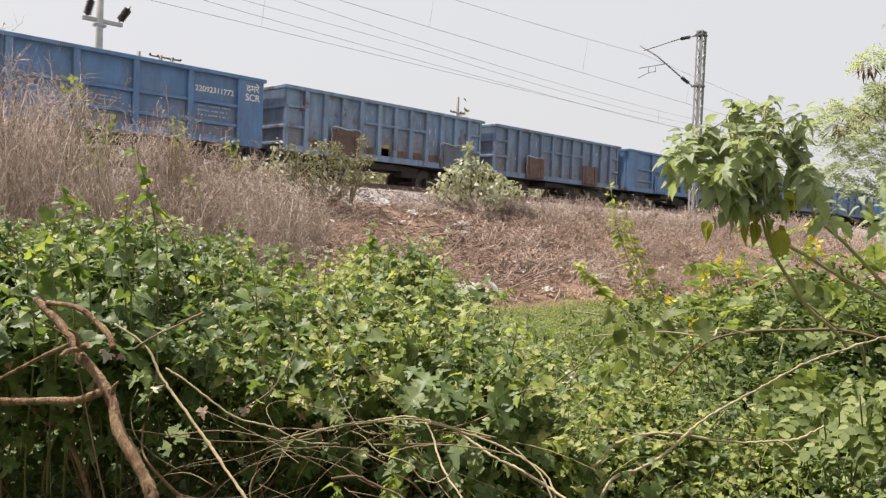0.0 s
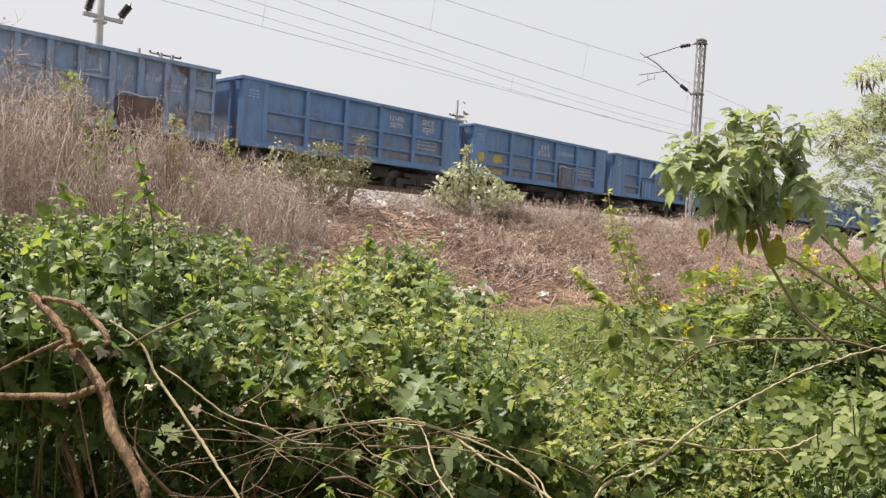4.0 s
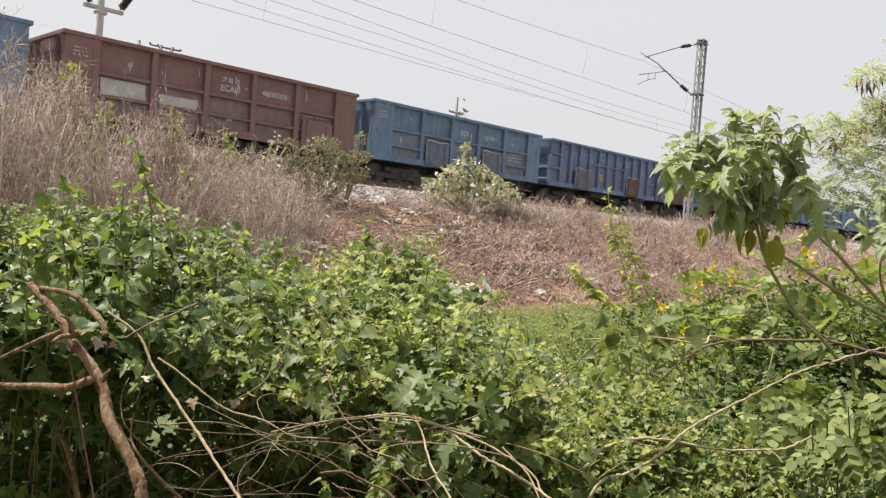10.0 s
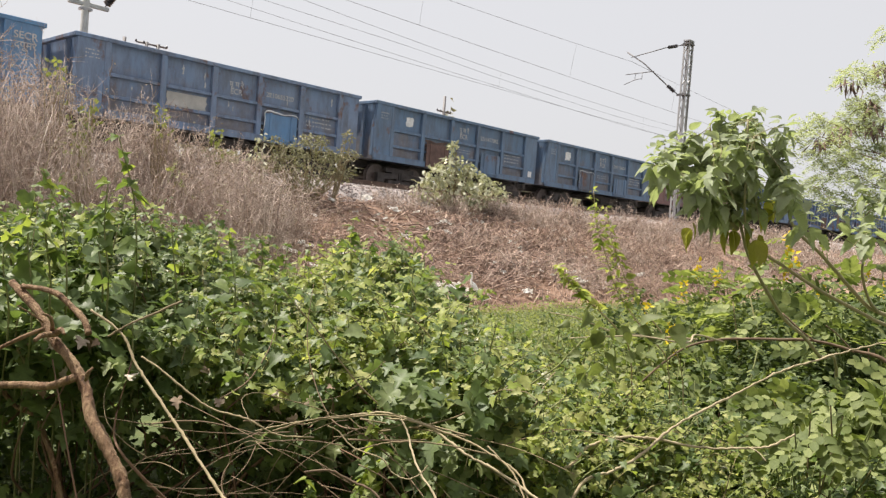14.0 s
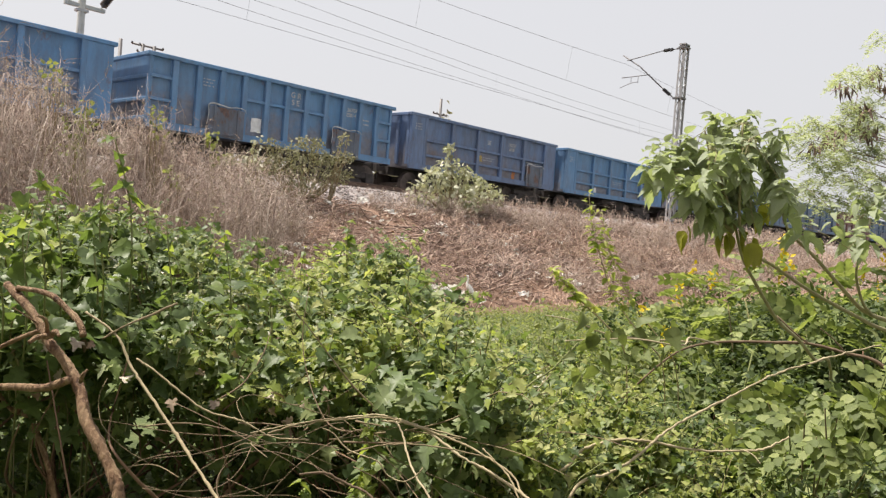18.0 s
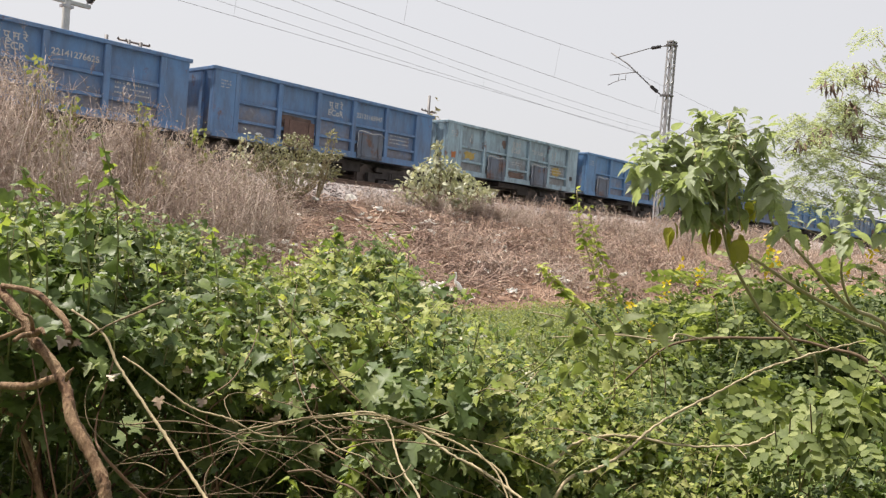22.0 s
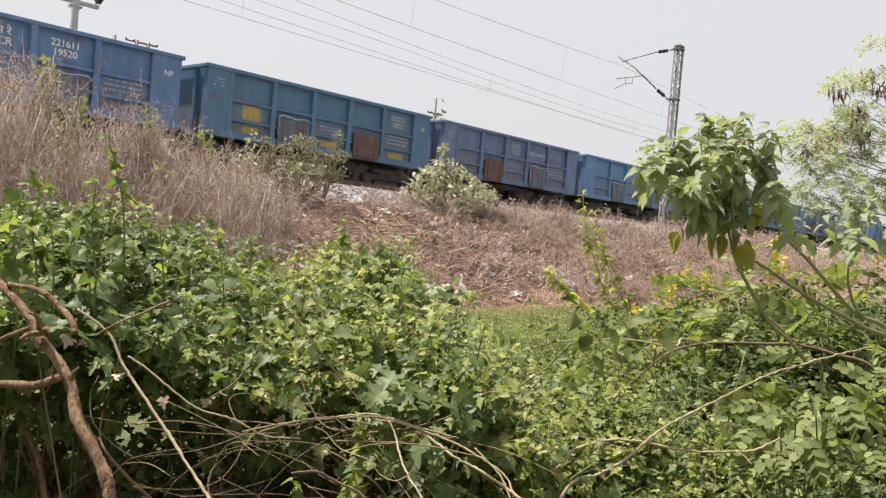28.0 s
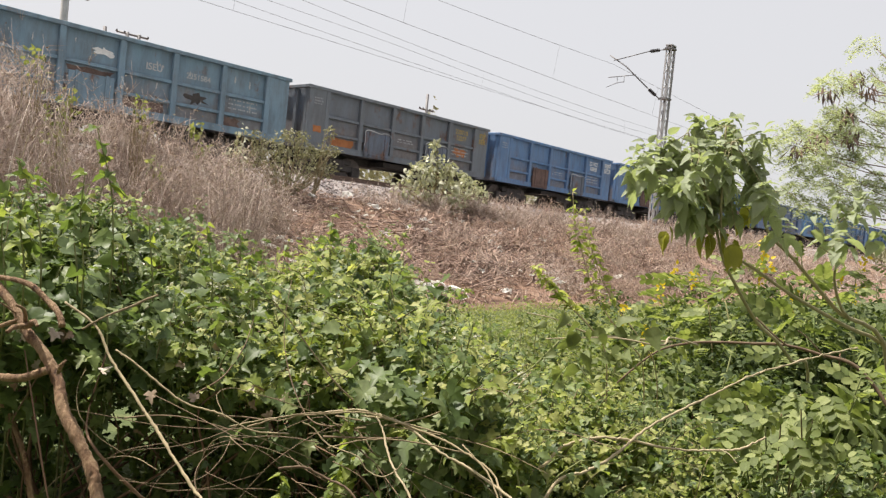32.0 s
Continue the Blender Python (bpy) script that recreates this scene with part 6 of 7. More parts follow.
SPIRES = (
    [(2.34, 1.49, 1.76), (2.36, 1.48, 1.65), (2.39, 1.46, 1.56), (2.45, 1.43, 1.42), (2.51, 1.39, 1.33), (2.57, 1.35, 1.26)],
    [(2.43, 1.49, 1.71), (2.45, 1.47, 1.60), (2.48, 1.46, 1.54), (2.51, 1.42, 1.44), (2.57, 1.38, 1.35), (2.64, 1.34, 1.27)],
    [(2.24, 1.56, 1.33), (2.30, 1.49, 1.32), (2.40, 1.41, 1.28), (2.53, 1.33, 1.27), (2.73, 1.25, 1.26)],
    [(2.29, 1.58, 1.49), (2.33, 1.54, 1.43), (2.38, 1.49, 1.37), (2.44, 1.43, 1.30)],
)


def drooping_shoot():
    rng = np.random.default_rng(9)
    at = np.array((2.8, 1.2, 0.0))
    t = root("drooping_shoot", at, "green shoot with broad hanging leaves", "shoot")
    spire_a = SPIRES[0]
    spire_b = SPIRES[1]
    for pts, r0, r1 in (([(3.20, 1.35, 1.21), (2.6, 1.2, 1.29), (2.26, 1.08, 1.3), (2.18, 1.17, 1.31), (2.08, 1.26, 1.3), (2.01, 1.32, 1.29)], 0.004, 0.002),
                        ([(3.31, 1.57, 0.0), (3.09, 1.52, 1.03), *spire_a[::-1]], 0.0034, 0.0014), ([(3.34, 1.53, 0.0), (3.18, 1.50, 1.00), *spire_b[::-1]], 0.003, 0.0014), ([(3.10, 1.64, 0.0), (2.89, 1.59, 1.08), *SPIRES[3][::-1]], 0.004, 0.0018), (SPIRES[2], 0.002, 0.004)):
        line = bend(pts, 4)
        v, f = tube_arrays(rel(line, at), np.linspace(r0, r1, len(line)), 6)
        link_mesh("stem", raw("stem", v, f, True), M["tan"], t)
    me = raw("leaf", *leaf_shape([(0.2, 0.02), (0.34, 0.16), (0.33, 0.36), (0.22, 0.62), (0.08, 0.86)], 0.2, 0.45, 0.03), True)
    for i in range(27):
        u = rng.random()
        p = np.array((2.26, 1.08, 1.3)) + u * np.array((-0.25, 0.24, -0.01)) + rng.normal(0, 0.045, 3)
        tip = unit(np.array((-0.15, 0.15, -0.7)) + rng.normal(0, 0.75, 3))
        nrm = unit(np.array((-0.4, -0.3, 0.7)) + rng.normal(0, 0.55, 3))
        nrm = unit(nrm - tip * (nrm @ tip))
        side = np.cross(tip, nrm)
        k = rng.uniform(0.03, 0.068) + 0.02 * (1 - u)
        m = Matrix(((side[0] * k, tip[0] * k, nrm[0] * k, p[0] - at[0]), (side[1] * k, tip[1] * k, nrm[1] * k, p[1] - at[1]), (side[2] * k, tip[2] * k, nrm[2] * k, p[2] - at[2]), (0, 0, 0, 1)))
        link_mesh("leaf", me, M["olive"], t, at=m)
    # small leaves in pairs up the spires
    pos, ax, size = [], [], []
    for pts, upto, n in ((spire_a, 0.75, 46), (spire_b, 0.7, 34), (SPIRES[3], 0.8, 30)):
        line = bend(pts, 8)
        for u in np.linspace(0, upto, n):
            q = line[int(u * (len(line) - 1))]
            d = unit(np.array([rng.normal(), rng.normal(), 0.25]))
            for sgn in (-1, 1):
                d2 = d * [sgn, sgn, 1]
                pos.append(q + d2 * 0.006 + rng.normal(0, 0.003, 3))
                ax.append(d2)
                size.append((0.006 if pts is SPIRES[3] else 0.0) + rng.uniform(0.015, 0.028) * (0.7 + 0.7 * min(u * 3, 1)))
    pos, ax = np.array(pos), np.array(ax)
    v, f = scatter(OVATE_LEAF, rel(pos, at), rng.normal(size=pos.shape) * 0.4 + [0, 0, 1.0], ax, np.array(size))
    tagged(link_mesh("small_foliage", raw("small_leaves", v, f), M["young"], t), kind="stuff")


drooping_shoot()


# --- bushes with paired leaflets and yellow flower spikes
def frond(n_pairs=5, leaflet=0.27):
    """A compound leaf of paired leaflets, 1 long."""
    v, f = [], []
    lv, lf = leaf_shape([(0.27, 0.12), (0.36, 0.45), (0.28, 0.86)], 0.08, 0.2)
    for i in range(n_pairs):
        y = 0.18 + 0.8 * i / (n_pairs - 1)
        for s in (-1, 1):
            a = radians(62 - 22 * i / n_pairs)
            q = lv * leaflet * (0.75 + 0.5 * math.sin(math.pi * (i + 1) / (n_pairs + 1)))
            ax = np.array((s * math.sin(a), math.cos(a), 0))
            sd = np.array((s * math.cos(a), -math.sin(a), 0))
            p = q[:, 0:1] * sd + q[:, 1:2] * ax + np.stack([0 * q[:, 2], 0 * q[:, 2], q[:, 2]], -1) + [0, y, -0.35 * y * y]
            f.append((lf if s > 0 else lf[:, ::-1]) + len(np.concatenate(v)) if v else lf)
            v.append(p)
    return np.concatenate(v), np.concatenate(f)


FROND = frond()


def cassia(az, r, spread, height, n, flowers, size=0.22):
    at = spot(az, r)
    t = root("broad_leaf_bush", at, "green bush with paired oval leaflets" + (" and yellow flower spikes" if flowers else ""), "bush", "bushes with paired leaflets")
    d = rng.normal(size=(n, 3))
    u = rng.random(n)
    pos = np.stack([d[:, 0] * spread * 0.5, d[:, 1] * spread * 0.5, height * (0.15 + 0.85 * u ** 0.6) * np.exp(-0.35 * (d[:, 0] ** 2 + d[:, 1] ** 2))], -1)
    out = unit(np.stack([d[:, 0], d[:, 1], 0.2 + 0 * u], -1))
    v, f = scatter(FROND, pos, rng.normal(size=(n, 3)) * 0.55 + [0, 0, 1], out + rng.normal(size=(n, 3)) * 0.6, rng.uniform(0.6, 1.2, n) * size)
    link_mesh("crown", raw("crown", v, f), M["cassia"], t)
    q = pos[rng.integers(0, n, n * 5)] * rng.uniform(0.75, 1.0, (n * 5, 1)) + rng.normal(0, 0.1, (n * 5, 3))
    q[:, 2] = np.maximum(q[:, 2], 0.03)
    v, f = scatter(KITE_LEAF, q, rng.normal(size=q.shape) * 0.5 + [0, 0, 1], rng.normal(size=q.shape), rng.uniform(0.03, 0.075, len(q)))
    tagged(link_mesh("undergrowth", raw("undergrowth", v, f), M["cassia"], t), kind="stuff")
    s = Soup()
    for i in range(min(n // 6, 40)):
        line = bend([rng.normal(0, 0.08, 3) * [1, 1, 0], pos[i] * 0.5 + rng.normal(0, 0.06, 3), pos[i]], 3)
        s.add(*tube_arrays(line, np.linspace(0.012, 0.004, len(line)), 4))
    tagged(link_mesh("stemwork", s.mesh("stems"), M["greenstem"], t), kind="stuff")
    for i in range(flowers):
        p = pos[np.argsort(-pos[:, 2])[rng.integers(0, 14)]] + [0, 0, -0.02]
        k = 14
        hh = rng.random(k)
        q = p + np.stack([rng.normal(0, 0.015, k), rng.normal(0, 0.015, k), hh * 0.15], -1)
        v, f = scatter(SMALL_LEAF, q, rng.normal(size=(k, 3)), rng.normal(size=(k, 3)), 0.04)
        tagged(link_mesh("flower_spike", raw("flower_spike", v, f), M["flower"], t, "bright yellow flower spike"), kind="stuff")


cassia(24, 6.2, 0.85, 1.5, 160, 3, 0.18)
cassia(27, 5.6, 0.6, 1.1, 200, 4, 0.18)
cassia(19, 5.6, 0.9, 1.65, 190, 3, 0.2)
cassia(14.5, 5.0, 0.8, 1.6, 200, 0, 0.2)
cassia(21.5, 4.6, 0.7, 1.1, 150, 0, 0.18)
cassia(16, 4.1, 0.6, 0.95, 300, 0, 0.24)
cassia(10, 4.2, 0.8, 1.2, 230, 0, 0.24)
cassia(18.5, 3.6, 0.4, 0.75, 130, 0, 0.26)
cassia(14.5, 3.7, 0.4, 0.8, 130, 0, 0.28)
cassia(23.5, 3.9, 0.4, 0.7, 90, 0, 0.2)
cassia(15, 7.5, 1.2, 1.8, 260, 3)
cassia(22, 8.0, 1.0, 1.7, 220, 2)
cassia(9, 6.5, 1.0, 1.5, 220, 0)
cassia(29.5, 6.8, 0.6, 0.7, 120, 0, 0.2)

# where the stalks of the large hanging leaves of the nearest one end
FROND_ENDS = ((2.84, 0.93, 0.91), (2.97, 0.87, 0.97), (3.11, 0.79, 0.95), (3.12, 0.7, 0.95), (2.89, 1.04, 0.97), (3.05, 0.94, 1.03), (2.95, 0.96, 0.99), (3.23, 0.74, 1.11), (3.22, 0.83, 1.11), (3.15, 0.91, 1.1), (2.99, 0.84, 0.91), (3.06, 1.08, 1.04), (3.36, 0.75, 1.22), (3.03, 0.72, 0.87), (2.81, 1.05, 0.86), (3.12, 0.85, 1.02))


def low_cassia():
    """A low bush whose large compound leaves hang outwards."""
    rng = np.random.default_rng(31)
    at = np.array((3.25, 0.95, 0.0))
    t = root("broad_leaf_bush", at, "low bush with large hanging leaves of paired round leaflets", "bush", "bushes with paired leaflets")
    me = raw("leaf", *frond(4, 0.38), False)
    s = Soup()
    for p in np.array(FROND_ENDS):
        foot = at + rng.normal(0, 0.06, 3) * [1, 1, 0]
        line = bend([foot, (foot + p) / 2 + [0.08, 0.02, 0.12], p], 4)
        s.add(*tube_arrays(rel(line, at), np.linspace(0.006, 0.0025, len(line)), 4))
        for turn in rng.normal(0, 0.9, 2):
            out = np.array((-0.94 * math.cos(turn) + 0.3 * math.sin(turn), -0.3 * math.cos(turn) - 0.94 * math.sin(turn), 0))
            tip = unit(out + [0, 0, -0.6] + rng.normal(0, 0.45, 3))
            nrm = np.array((-0.45, -0.14, 0.9)) + rng.normal(0, 0.5, 3)
            nrm = unit(nrm - tip * (nrm @ tip))
            side = np.cross(tip, nrm)
            k = rng.uniform(0.065, 0.115)
            link_mesh("leaf", me, M["cassia"], t, at=Matrix([(*(k * np.array((side[i], tip[i], nrm[i]))), p[i] - at[i]) for i in range(3)] + [(0, 0, 0, 1)]))
    tagged(link_mesh("stemwork", s.mesh("stems"), M["greenstem"], t), kind="stuff")


low_cassia()


def dark_bush(az, r, w, h, n):
    at = spot(az, r)
    t = root("dark_bush", at, "dark green small-leaved bush in the field", "bush", "dark bushes in the field")
    vs, fs, k = [], [], 0
    s = Soup()
    for _ in range(9):
        c = np.array([rng.normal(0, w * 0.4), rng.normal(0, w * 0.4), h * rng.uniform(0.25, 0.85)])
        v, f = bush_leaves(n // 5, c, (w * 0.4, w * 0.4, h * 0.2), 0.046, KITE_LEAF, 0.8, 0.3)
        vs.append(v)
        fs.append(f + k)
        k += len(v)
        s.add(*tube_arrays(bend([(0, 0, 0), c * [0.5, 0.5, 0.5] + rng.normal(0, 0.05, 3), c], 3), np.linspace(0.014, 0.004, 7), 5))
    link_mesh("crown", raw("crown", np.concatenate(vs), np.concatenate(fs)), M["darkbush"], t)
    tagged(link_mesh("stemwork", s.mesh("stems"), M["bark"], t), kind="stuff")


for az, r, w, h, n in ((15.5, 5.6, 1.0, 1.55, 3600), (19.5, 6.2, 1.0, 1.5, 3400), (12.5, 4.8, 0.8, 1.4, 3000), (22.5, 5.2, 0.7, 1.15, 2800), (25.0, 6.6, 0.8, 1.3, 2400), (20.5, 4.3, 0.6, 0.95, 2200), (16.8, 4.4, 0.6, 1.05, 2200)):
    dark_bush(az, r, w, h, n)

branch("bare_branch", [([(3.0, 1.7, 0.9), (3.12, 1.49, 1.16), (3.19, 1.39, 1.21), (3.27, 1.28, 1.23), (3.34, 1.17, 1.24), (3.40, 1.06, 1.25), (3.45, 0.94, 1.23), (3.49, 0.81, 1.20), (3.5, 0.6, 0.9), (3.5, 0.5, 0.0)], 0.008, 0.017),
                       ([(3.40, 1.06, 1.25), (3.36, 1.09, 1.28), (3.33, 1.17, 1.35)], 0.007, 0.008), ([(3.45, 0.92, 1.22), (3.41, 0.98, 1.29), (3.37, 1.01, 1.32)], 0.006, 0.004)], M["drystem"], "bare brown branch lying across the bushes")


# --- ground weeds
def weeds(name, n, x0, x1, y0, y1, size, h, material, label, mask=None):
    t = root(name, ((x0 + x1) / 2, (y0 + y1) / 2, 0), label, "weeds", kind="stuff")
    x, y = rng.uniform(x0, x1, n), rng.uniform(y0, y1, n)
    if mask is not None:
        k = mask(x, y)
        x, y = x[k], y[k]
    n = len(x)
    dens = np.array([noise.noise(Vector((a * 0.9, b * 0.9, 2.0))) for a, b in zip(x, y)])
    z = ground_height(x, y) + rng.random(n) * h * (1 + dens) * np.interp(y, [5.0, 8.0], [1.0, 0.3])
    v, f = scatter(LEAFLET, rel(np.stack([x, y, z], -1), t.location), rng.normal(size=(n, 3)) * 0.5 + [0, 0, 1], rng.normal(size=(n, 3)), rng.uniform(0.6, 1.4, n) * size, 1.6)
    link_mesh("leaves", raw("leaves", v, f), material, t)


def weedy_clump(az, r, h, w, n, size):
    """Upright soft weeds: several stalks from one foot, leaves in tiers."""
    at = spot(az, r)
    at[2] = float(ground_height(at[0], at[1])[0])
    t = root("weed_clump", at, "soft green weed with broad leaves on upright stalks", "weed", "tall weeds on the flat ground")
    s, pos, nrm, ax, size_ = Soup(), [], [], [], []
    for _ in range(n):
        a = rng.uniform(0, 2 * np.pi)
        top = np.array([math.cos(a) * w * rng.random(), math.sin(a) * w * rng.random(), h * rng.uniform(0.55, 1.0)])
        foot = top * [0.35, 0.35, 0]
        line = bend([foot, (foot + top) / 2 + rng.normal(0, 0.03, 3), top], 4)
        s.add(*tube_arrays(line, np.linspace(0.005, 0.002, len(line)), 4))
        for q in line[2:]:
            for _ in range(4):
                d = unit(np.array([rng.normal(), rng.normal(), -0.1]))
                pos.append(q + d * 0.02 + rng.normal(0, 0.012, 3))
                nrm.append(np.array([0, 0, 1.0]) + rng.normal(0, 0.35, 3) + d * 0.2)
                ax.append(d)
                size_.append(size * rng.uniform(0.6, 1.3) * (1.15 - 0.45 * q[2] / h))
    tagged(link_mesh("stalkwork", s.mesh("stalks"), M["greenstem"], t), kind="stuff")
    v, f = scatter(SMALL_LEAF, np.array(pos), np.array(nrm), np.array(ax), np.array(size_), 1.25)
    link_mesh("leaves", raw("leaves", v, f), M["weed"] if rng.random() < 0.6 else M["vine"], t)


r4 = random.Random(21)
for i in range(64):
    az, r = r4.uniform(23, 36.5), r4.uniform(4.2, 7.4)
    weedy_clump(az, r, r4.uniform(0.7, 1.12) * (0.8 if az > 34.5 else 1.0), r4.uniform(0.16, 0.32), r4.randint(7, 12), r4.uniform(0.05, 0.075))
for i in range(26):
    az, r = r4.uniform(36, 43), r4.uniform(4.0, 5.6)
    weedy_clump(az, r, r4.uniform(0.35, 0.6), r4.uniform(0.16, 0.3), r4.randint(6, 10), r4.uniform(0.045, 0.065))
for az, r, h in ((35.0, 5.6, 1.2), (34.3, 6.2, 1.1), (36.2, 7.0, 0.85), (31.5, 6.6, 1.1), (28.2, 6.0, 1.15)):
    weedy_clump(az, r, h, 0.2, 7, 0.06)
weeds("tall_weeds", 16000, 2.2, 9, 1.2, 6.5, 0.05, 0.5, M["weed"], "knee-high soft green weeds", lambda x, y: (np.hypot(x, y) > 3.2) & (np.hypot(x, y) < 7.5) & (np.degrees(np.arctan2(y, x)) < 40) & (np.degrees(np.arctan2(y, x)) > 20))
weeds("ground_weeds", 130000, 1.5, 22, 1.0, 9.95, 0.045, 0.26, M["weed"], "low bright green weeds covering the flat ground", lambda x, y: (np.hypot(x, y) > 3.0) & (np.degrees(np.arctan2(y, x)) < 50))


# --- brush on the bank
def dry_shrub(x, y, h, w, twigs, shade="drytwig"):
    """Crooked stems that fork again and again into bare twigs."""
    z = float(ground_height(x, y)[0])
    t = root("dry_shrub", (x, y, z - 0.03), "leafless purplish-brown dry shrub on the bank", "shrub", "dry shrubs on the bank")
    s = Soup()
    far = math.hypot(x, y) / 14.0
    close = x < 10.7
    for count in range(int(twigs * 0.5)):
        a, lean = rng.uniform(0, 2 * np.pi), abs(rng.normal(0, 0.42)) * w / max(h, 0.1)
        L = h * rng.uniform(0.35, 1.0)
        p0 = np.array([rng.normal(0, 0.18 * w), rng.normal(0, 0.18 * w), 0])
        p2 = p0 + np.array([math.cos(a) * lean * L, math.sin(a) * lean * L, L * rng.uniform(0.75, 1.0)])
        mid = (p0 + p2) / 2 + rng.normal(0, 0.1 * h, 3)
        line = bend([p0, mid, p2 + rng.normal(0, 0.04, 3)], 3)
        line[1:] += rng.normal(0, 0.022, (len(line) - 1, 3))
        thick = rng.uniform(0.004, 0.0075) * far ** 0.5
        if count < 3:
            v, f = tube_arrays(line, np.linspace(0.013, 0.005, len(line)), 5)
            link_mesh("stem", raw("stem", v, f, True), M[shade], t)
        else:
            core = line if close else line[::2]
            s.add(*twig_arrays(core, np.linspace(thick, thick * 0.5, len(core))))
        for _ in range(7):
            i = rng.integers(1, len(line))
            q = line[i]
            way = unit(line[i] - line[i - 1] + rng.normal(0, 0.12, 3) * (1 + h)) * rng.uniform(0.1, 0.34) * (0.6 + 0.25 * h)
            e = q + way
            knee, e = (q + e) / 2 + rng.normal(0, 0.025, 3), e + rng.normal(0, 0.02, 3)
            s.add(*(twig_arrays([q, knee, e], [thick * 0.62, thick * 0.55, 0]) if close else twig_arrays([q, e], [thick * 0.75, 0])))
            if rng.random() < 0.5:
                e2 = q + way * 0.5 + rng.normal(0, 0.09, 3) + [0, 0, 0.06]
                s.add(*twig_arrays([(q + knee) / 2 if close else q + way * 0.5, e2], [thick * 0.6, 0]))
    tagged(link_mesh("brushwood", s.mesh("twigs"), M[shade], t), kind="stuff")
    ends = np.concatenate(s.v)
    n = int(twigs * (5.0 if close else 2.2))
    pos = ends[rng.integers(0, len(ends), n)] + rng.normal(0, 0.012, (n, 3))
    v, f = scatter(LEAFLET, pos, rng.normal(size=(n, 3)), rng.normal(size=(n, 3)), rng.uniform(0.02, 0.055, n) * far ** 0.5, 1.3)
    tagged(link_mesh("shrivelled_growth", raw("shrivelled_leaves", v, f), M["dryleaf"], t), kind="stuff")


r2 = random.Random(3)
made = 0
while made < 70:
    x, y = r2.uniform(1.0, 10.6), r2.uniform(10.4, 15.4)
    az = math.degrees(math.atan2(y, x))
    if az > 80 or az < 53.5:
        continue
    made += 1
    edge = np.interp(az, [53, 54.4, 56.8, 59.9, 63.7, 67.3, 70.7, 73.9, 80], [0.05, 0.055, 0.1, 0.118, 0.126, 0.138, 0.166, 0.182, 0.19])
    top = 1.6 + edge * y * (1.0 if az < 62 else 1.12)
    g = float(bank(y))
    dry_shrub(x, y, max(0.6, (top - g) * r2.uniform(0.75, 1.1)), r2.uniform(0.9, 1.6), 88)
made = 0
while made < 150:
    x, y = r2.uniform(13.5, 42), r2.uniform(10.5, 16.0)
    az = math.degrees(math.atan2(y, x))
    if az > 43 or az < 18:
        continue
    made += 1
    dry_shrub(x, y, r2.uniform(0.4, 0.95) * (1.35 if az < 31 and y > 13.5 else 0.8 if y < 13.5 else 1.0), r2.uniform(1.2, 2.0), 62, "brownbrush" if y < 14.2 and made % 3 else "drytwig")
made = 0
while made < 45:
    x, y = r2.uniform(26, 75), r2.uniform(10.2, 16.0)
    if not 9 < math.degrees(math.atan2(y, x)) < 19:
        continue
    made += 1
    dry_shrub(x, y, r2.uniform(0.8, 1.5), r2.uniform(2.0, 3.2), 62)
for i in range(46):
    x = 18.6 + i * 0.62 + r2.uniform(-0.3, 0.3)
    dry_shrub(x, r2.uniform(15.3, 15.9), r2.uniform(0.65, 1.15), r2.uniform(0.9, 1.4), 60, "brownbrush" if i % 3 else "drytwig")
for x, y, h in ((14.0, 15.3, 0.7), (14.6, 14.9, 0.55), (10.2, 15.6, 0.8), (10.9, 15.9, 0.7), (15.4, 15.6, 0.8), (16.5, 15.2, 0.6), (18.6, 15.7, 0.8), (19.8, 15.6, 0.8), (21.5, 15.6, 0.9), (23.4, 15.7, 0.9)):
    dry_shrub(x, y, h, 0.9, 60)

made = 0
while made < 70:
    x, y = r2.uniform(8.5, 18.5), r2.uniform(11.0, 15.3)
    if not 40 < math.degrees(math.atan2(y, x)) < 54 or (abs(x - 12.6 - 0.3 * (15 - y)) < 0.9 and y > 11.5):
        continue
    made += 1
    dry_shrub(x, y, r2.uniform(0.2, 0.45), r2.uniform(0.9, 1.6), 22, "brownbrush")

# dead twigs fallen flat on the slope
twigs = root("fallen_twigs", (14, 13, 1.0), "dead purplish-brown twigs lying thickly on the bank", "twigs", kind="stuff")
s = Soup()
heaps = [(rng.uniform(8, 27), rng.uniform(10.8, 15.2)) for _ in range(34)] + [(14.5, 11.6), (15.6, 12.0), (16.8, 12.6), (15.2, 12.8), (17.6, 12.0), (13.8, 11.4)]
for i in range(5200):
    if i % 2:
        hx, hy = heaps[rng.integers(0, len(heaps))]
        x, y = hx + rng.normal(0, 0.6), np.clip(hy + rng.normal(0, 0.4), 10.3, 15.7)
    else:
        x, y = rng.uniform(7, 30), rng.uniform(10.3, 15.7)
    heap = i % 2
    a, L = rng.normal(-0.25 if heap else 0, 0.6 if heap else 0.9), rng.uniform(0.3, 1.3)
    q = [np.array([x + u * L * math.cos(a) + rng.normal(0, 0.04), y + u * L * math.sin(a) + rng.normal(0, 0.04), 0]) for u in (-0.5, 0, 0.5)]
    g = ground_height([p[0] for p in q], [p[1] for p in q])
    for p, gz, lift in zip(q, g, (0.02, rng.uniform(0.05, 0.34 if heap else 0.2), rng.uniform(0.02, 0.16))):
        p[2] = gz + lift
    s.add(*twig_arrays(rel(q, twigs.location), np.array([0.008, 0.007, 0.003]) * (0.8 + 2.0 * rng.random() ** 2)))
link_mesh("brushwood", s.mesh("twigs"), M["brownbrush"], twigs)

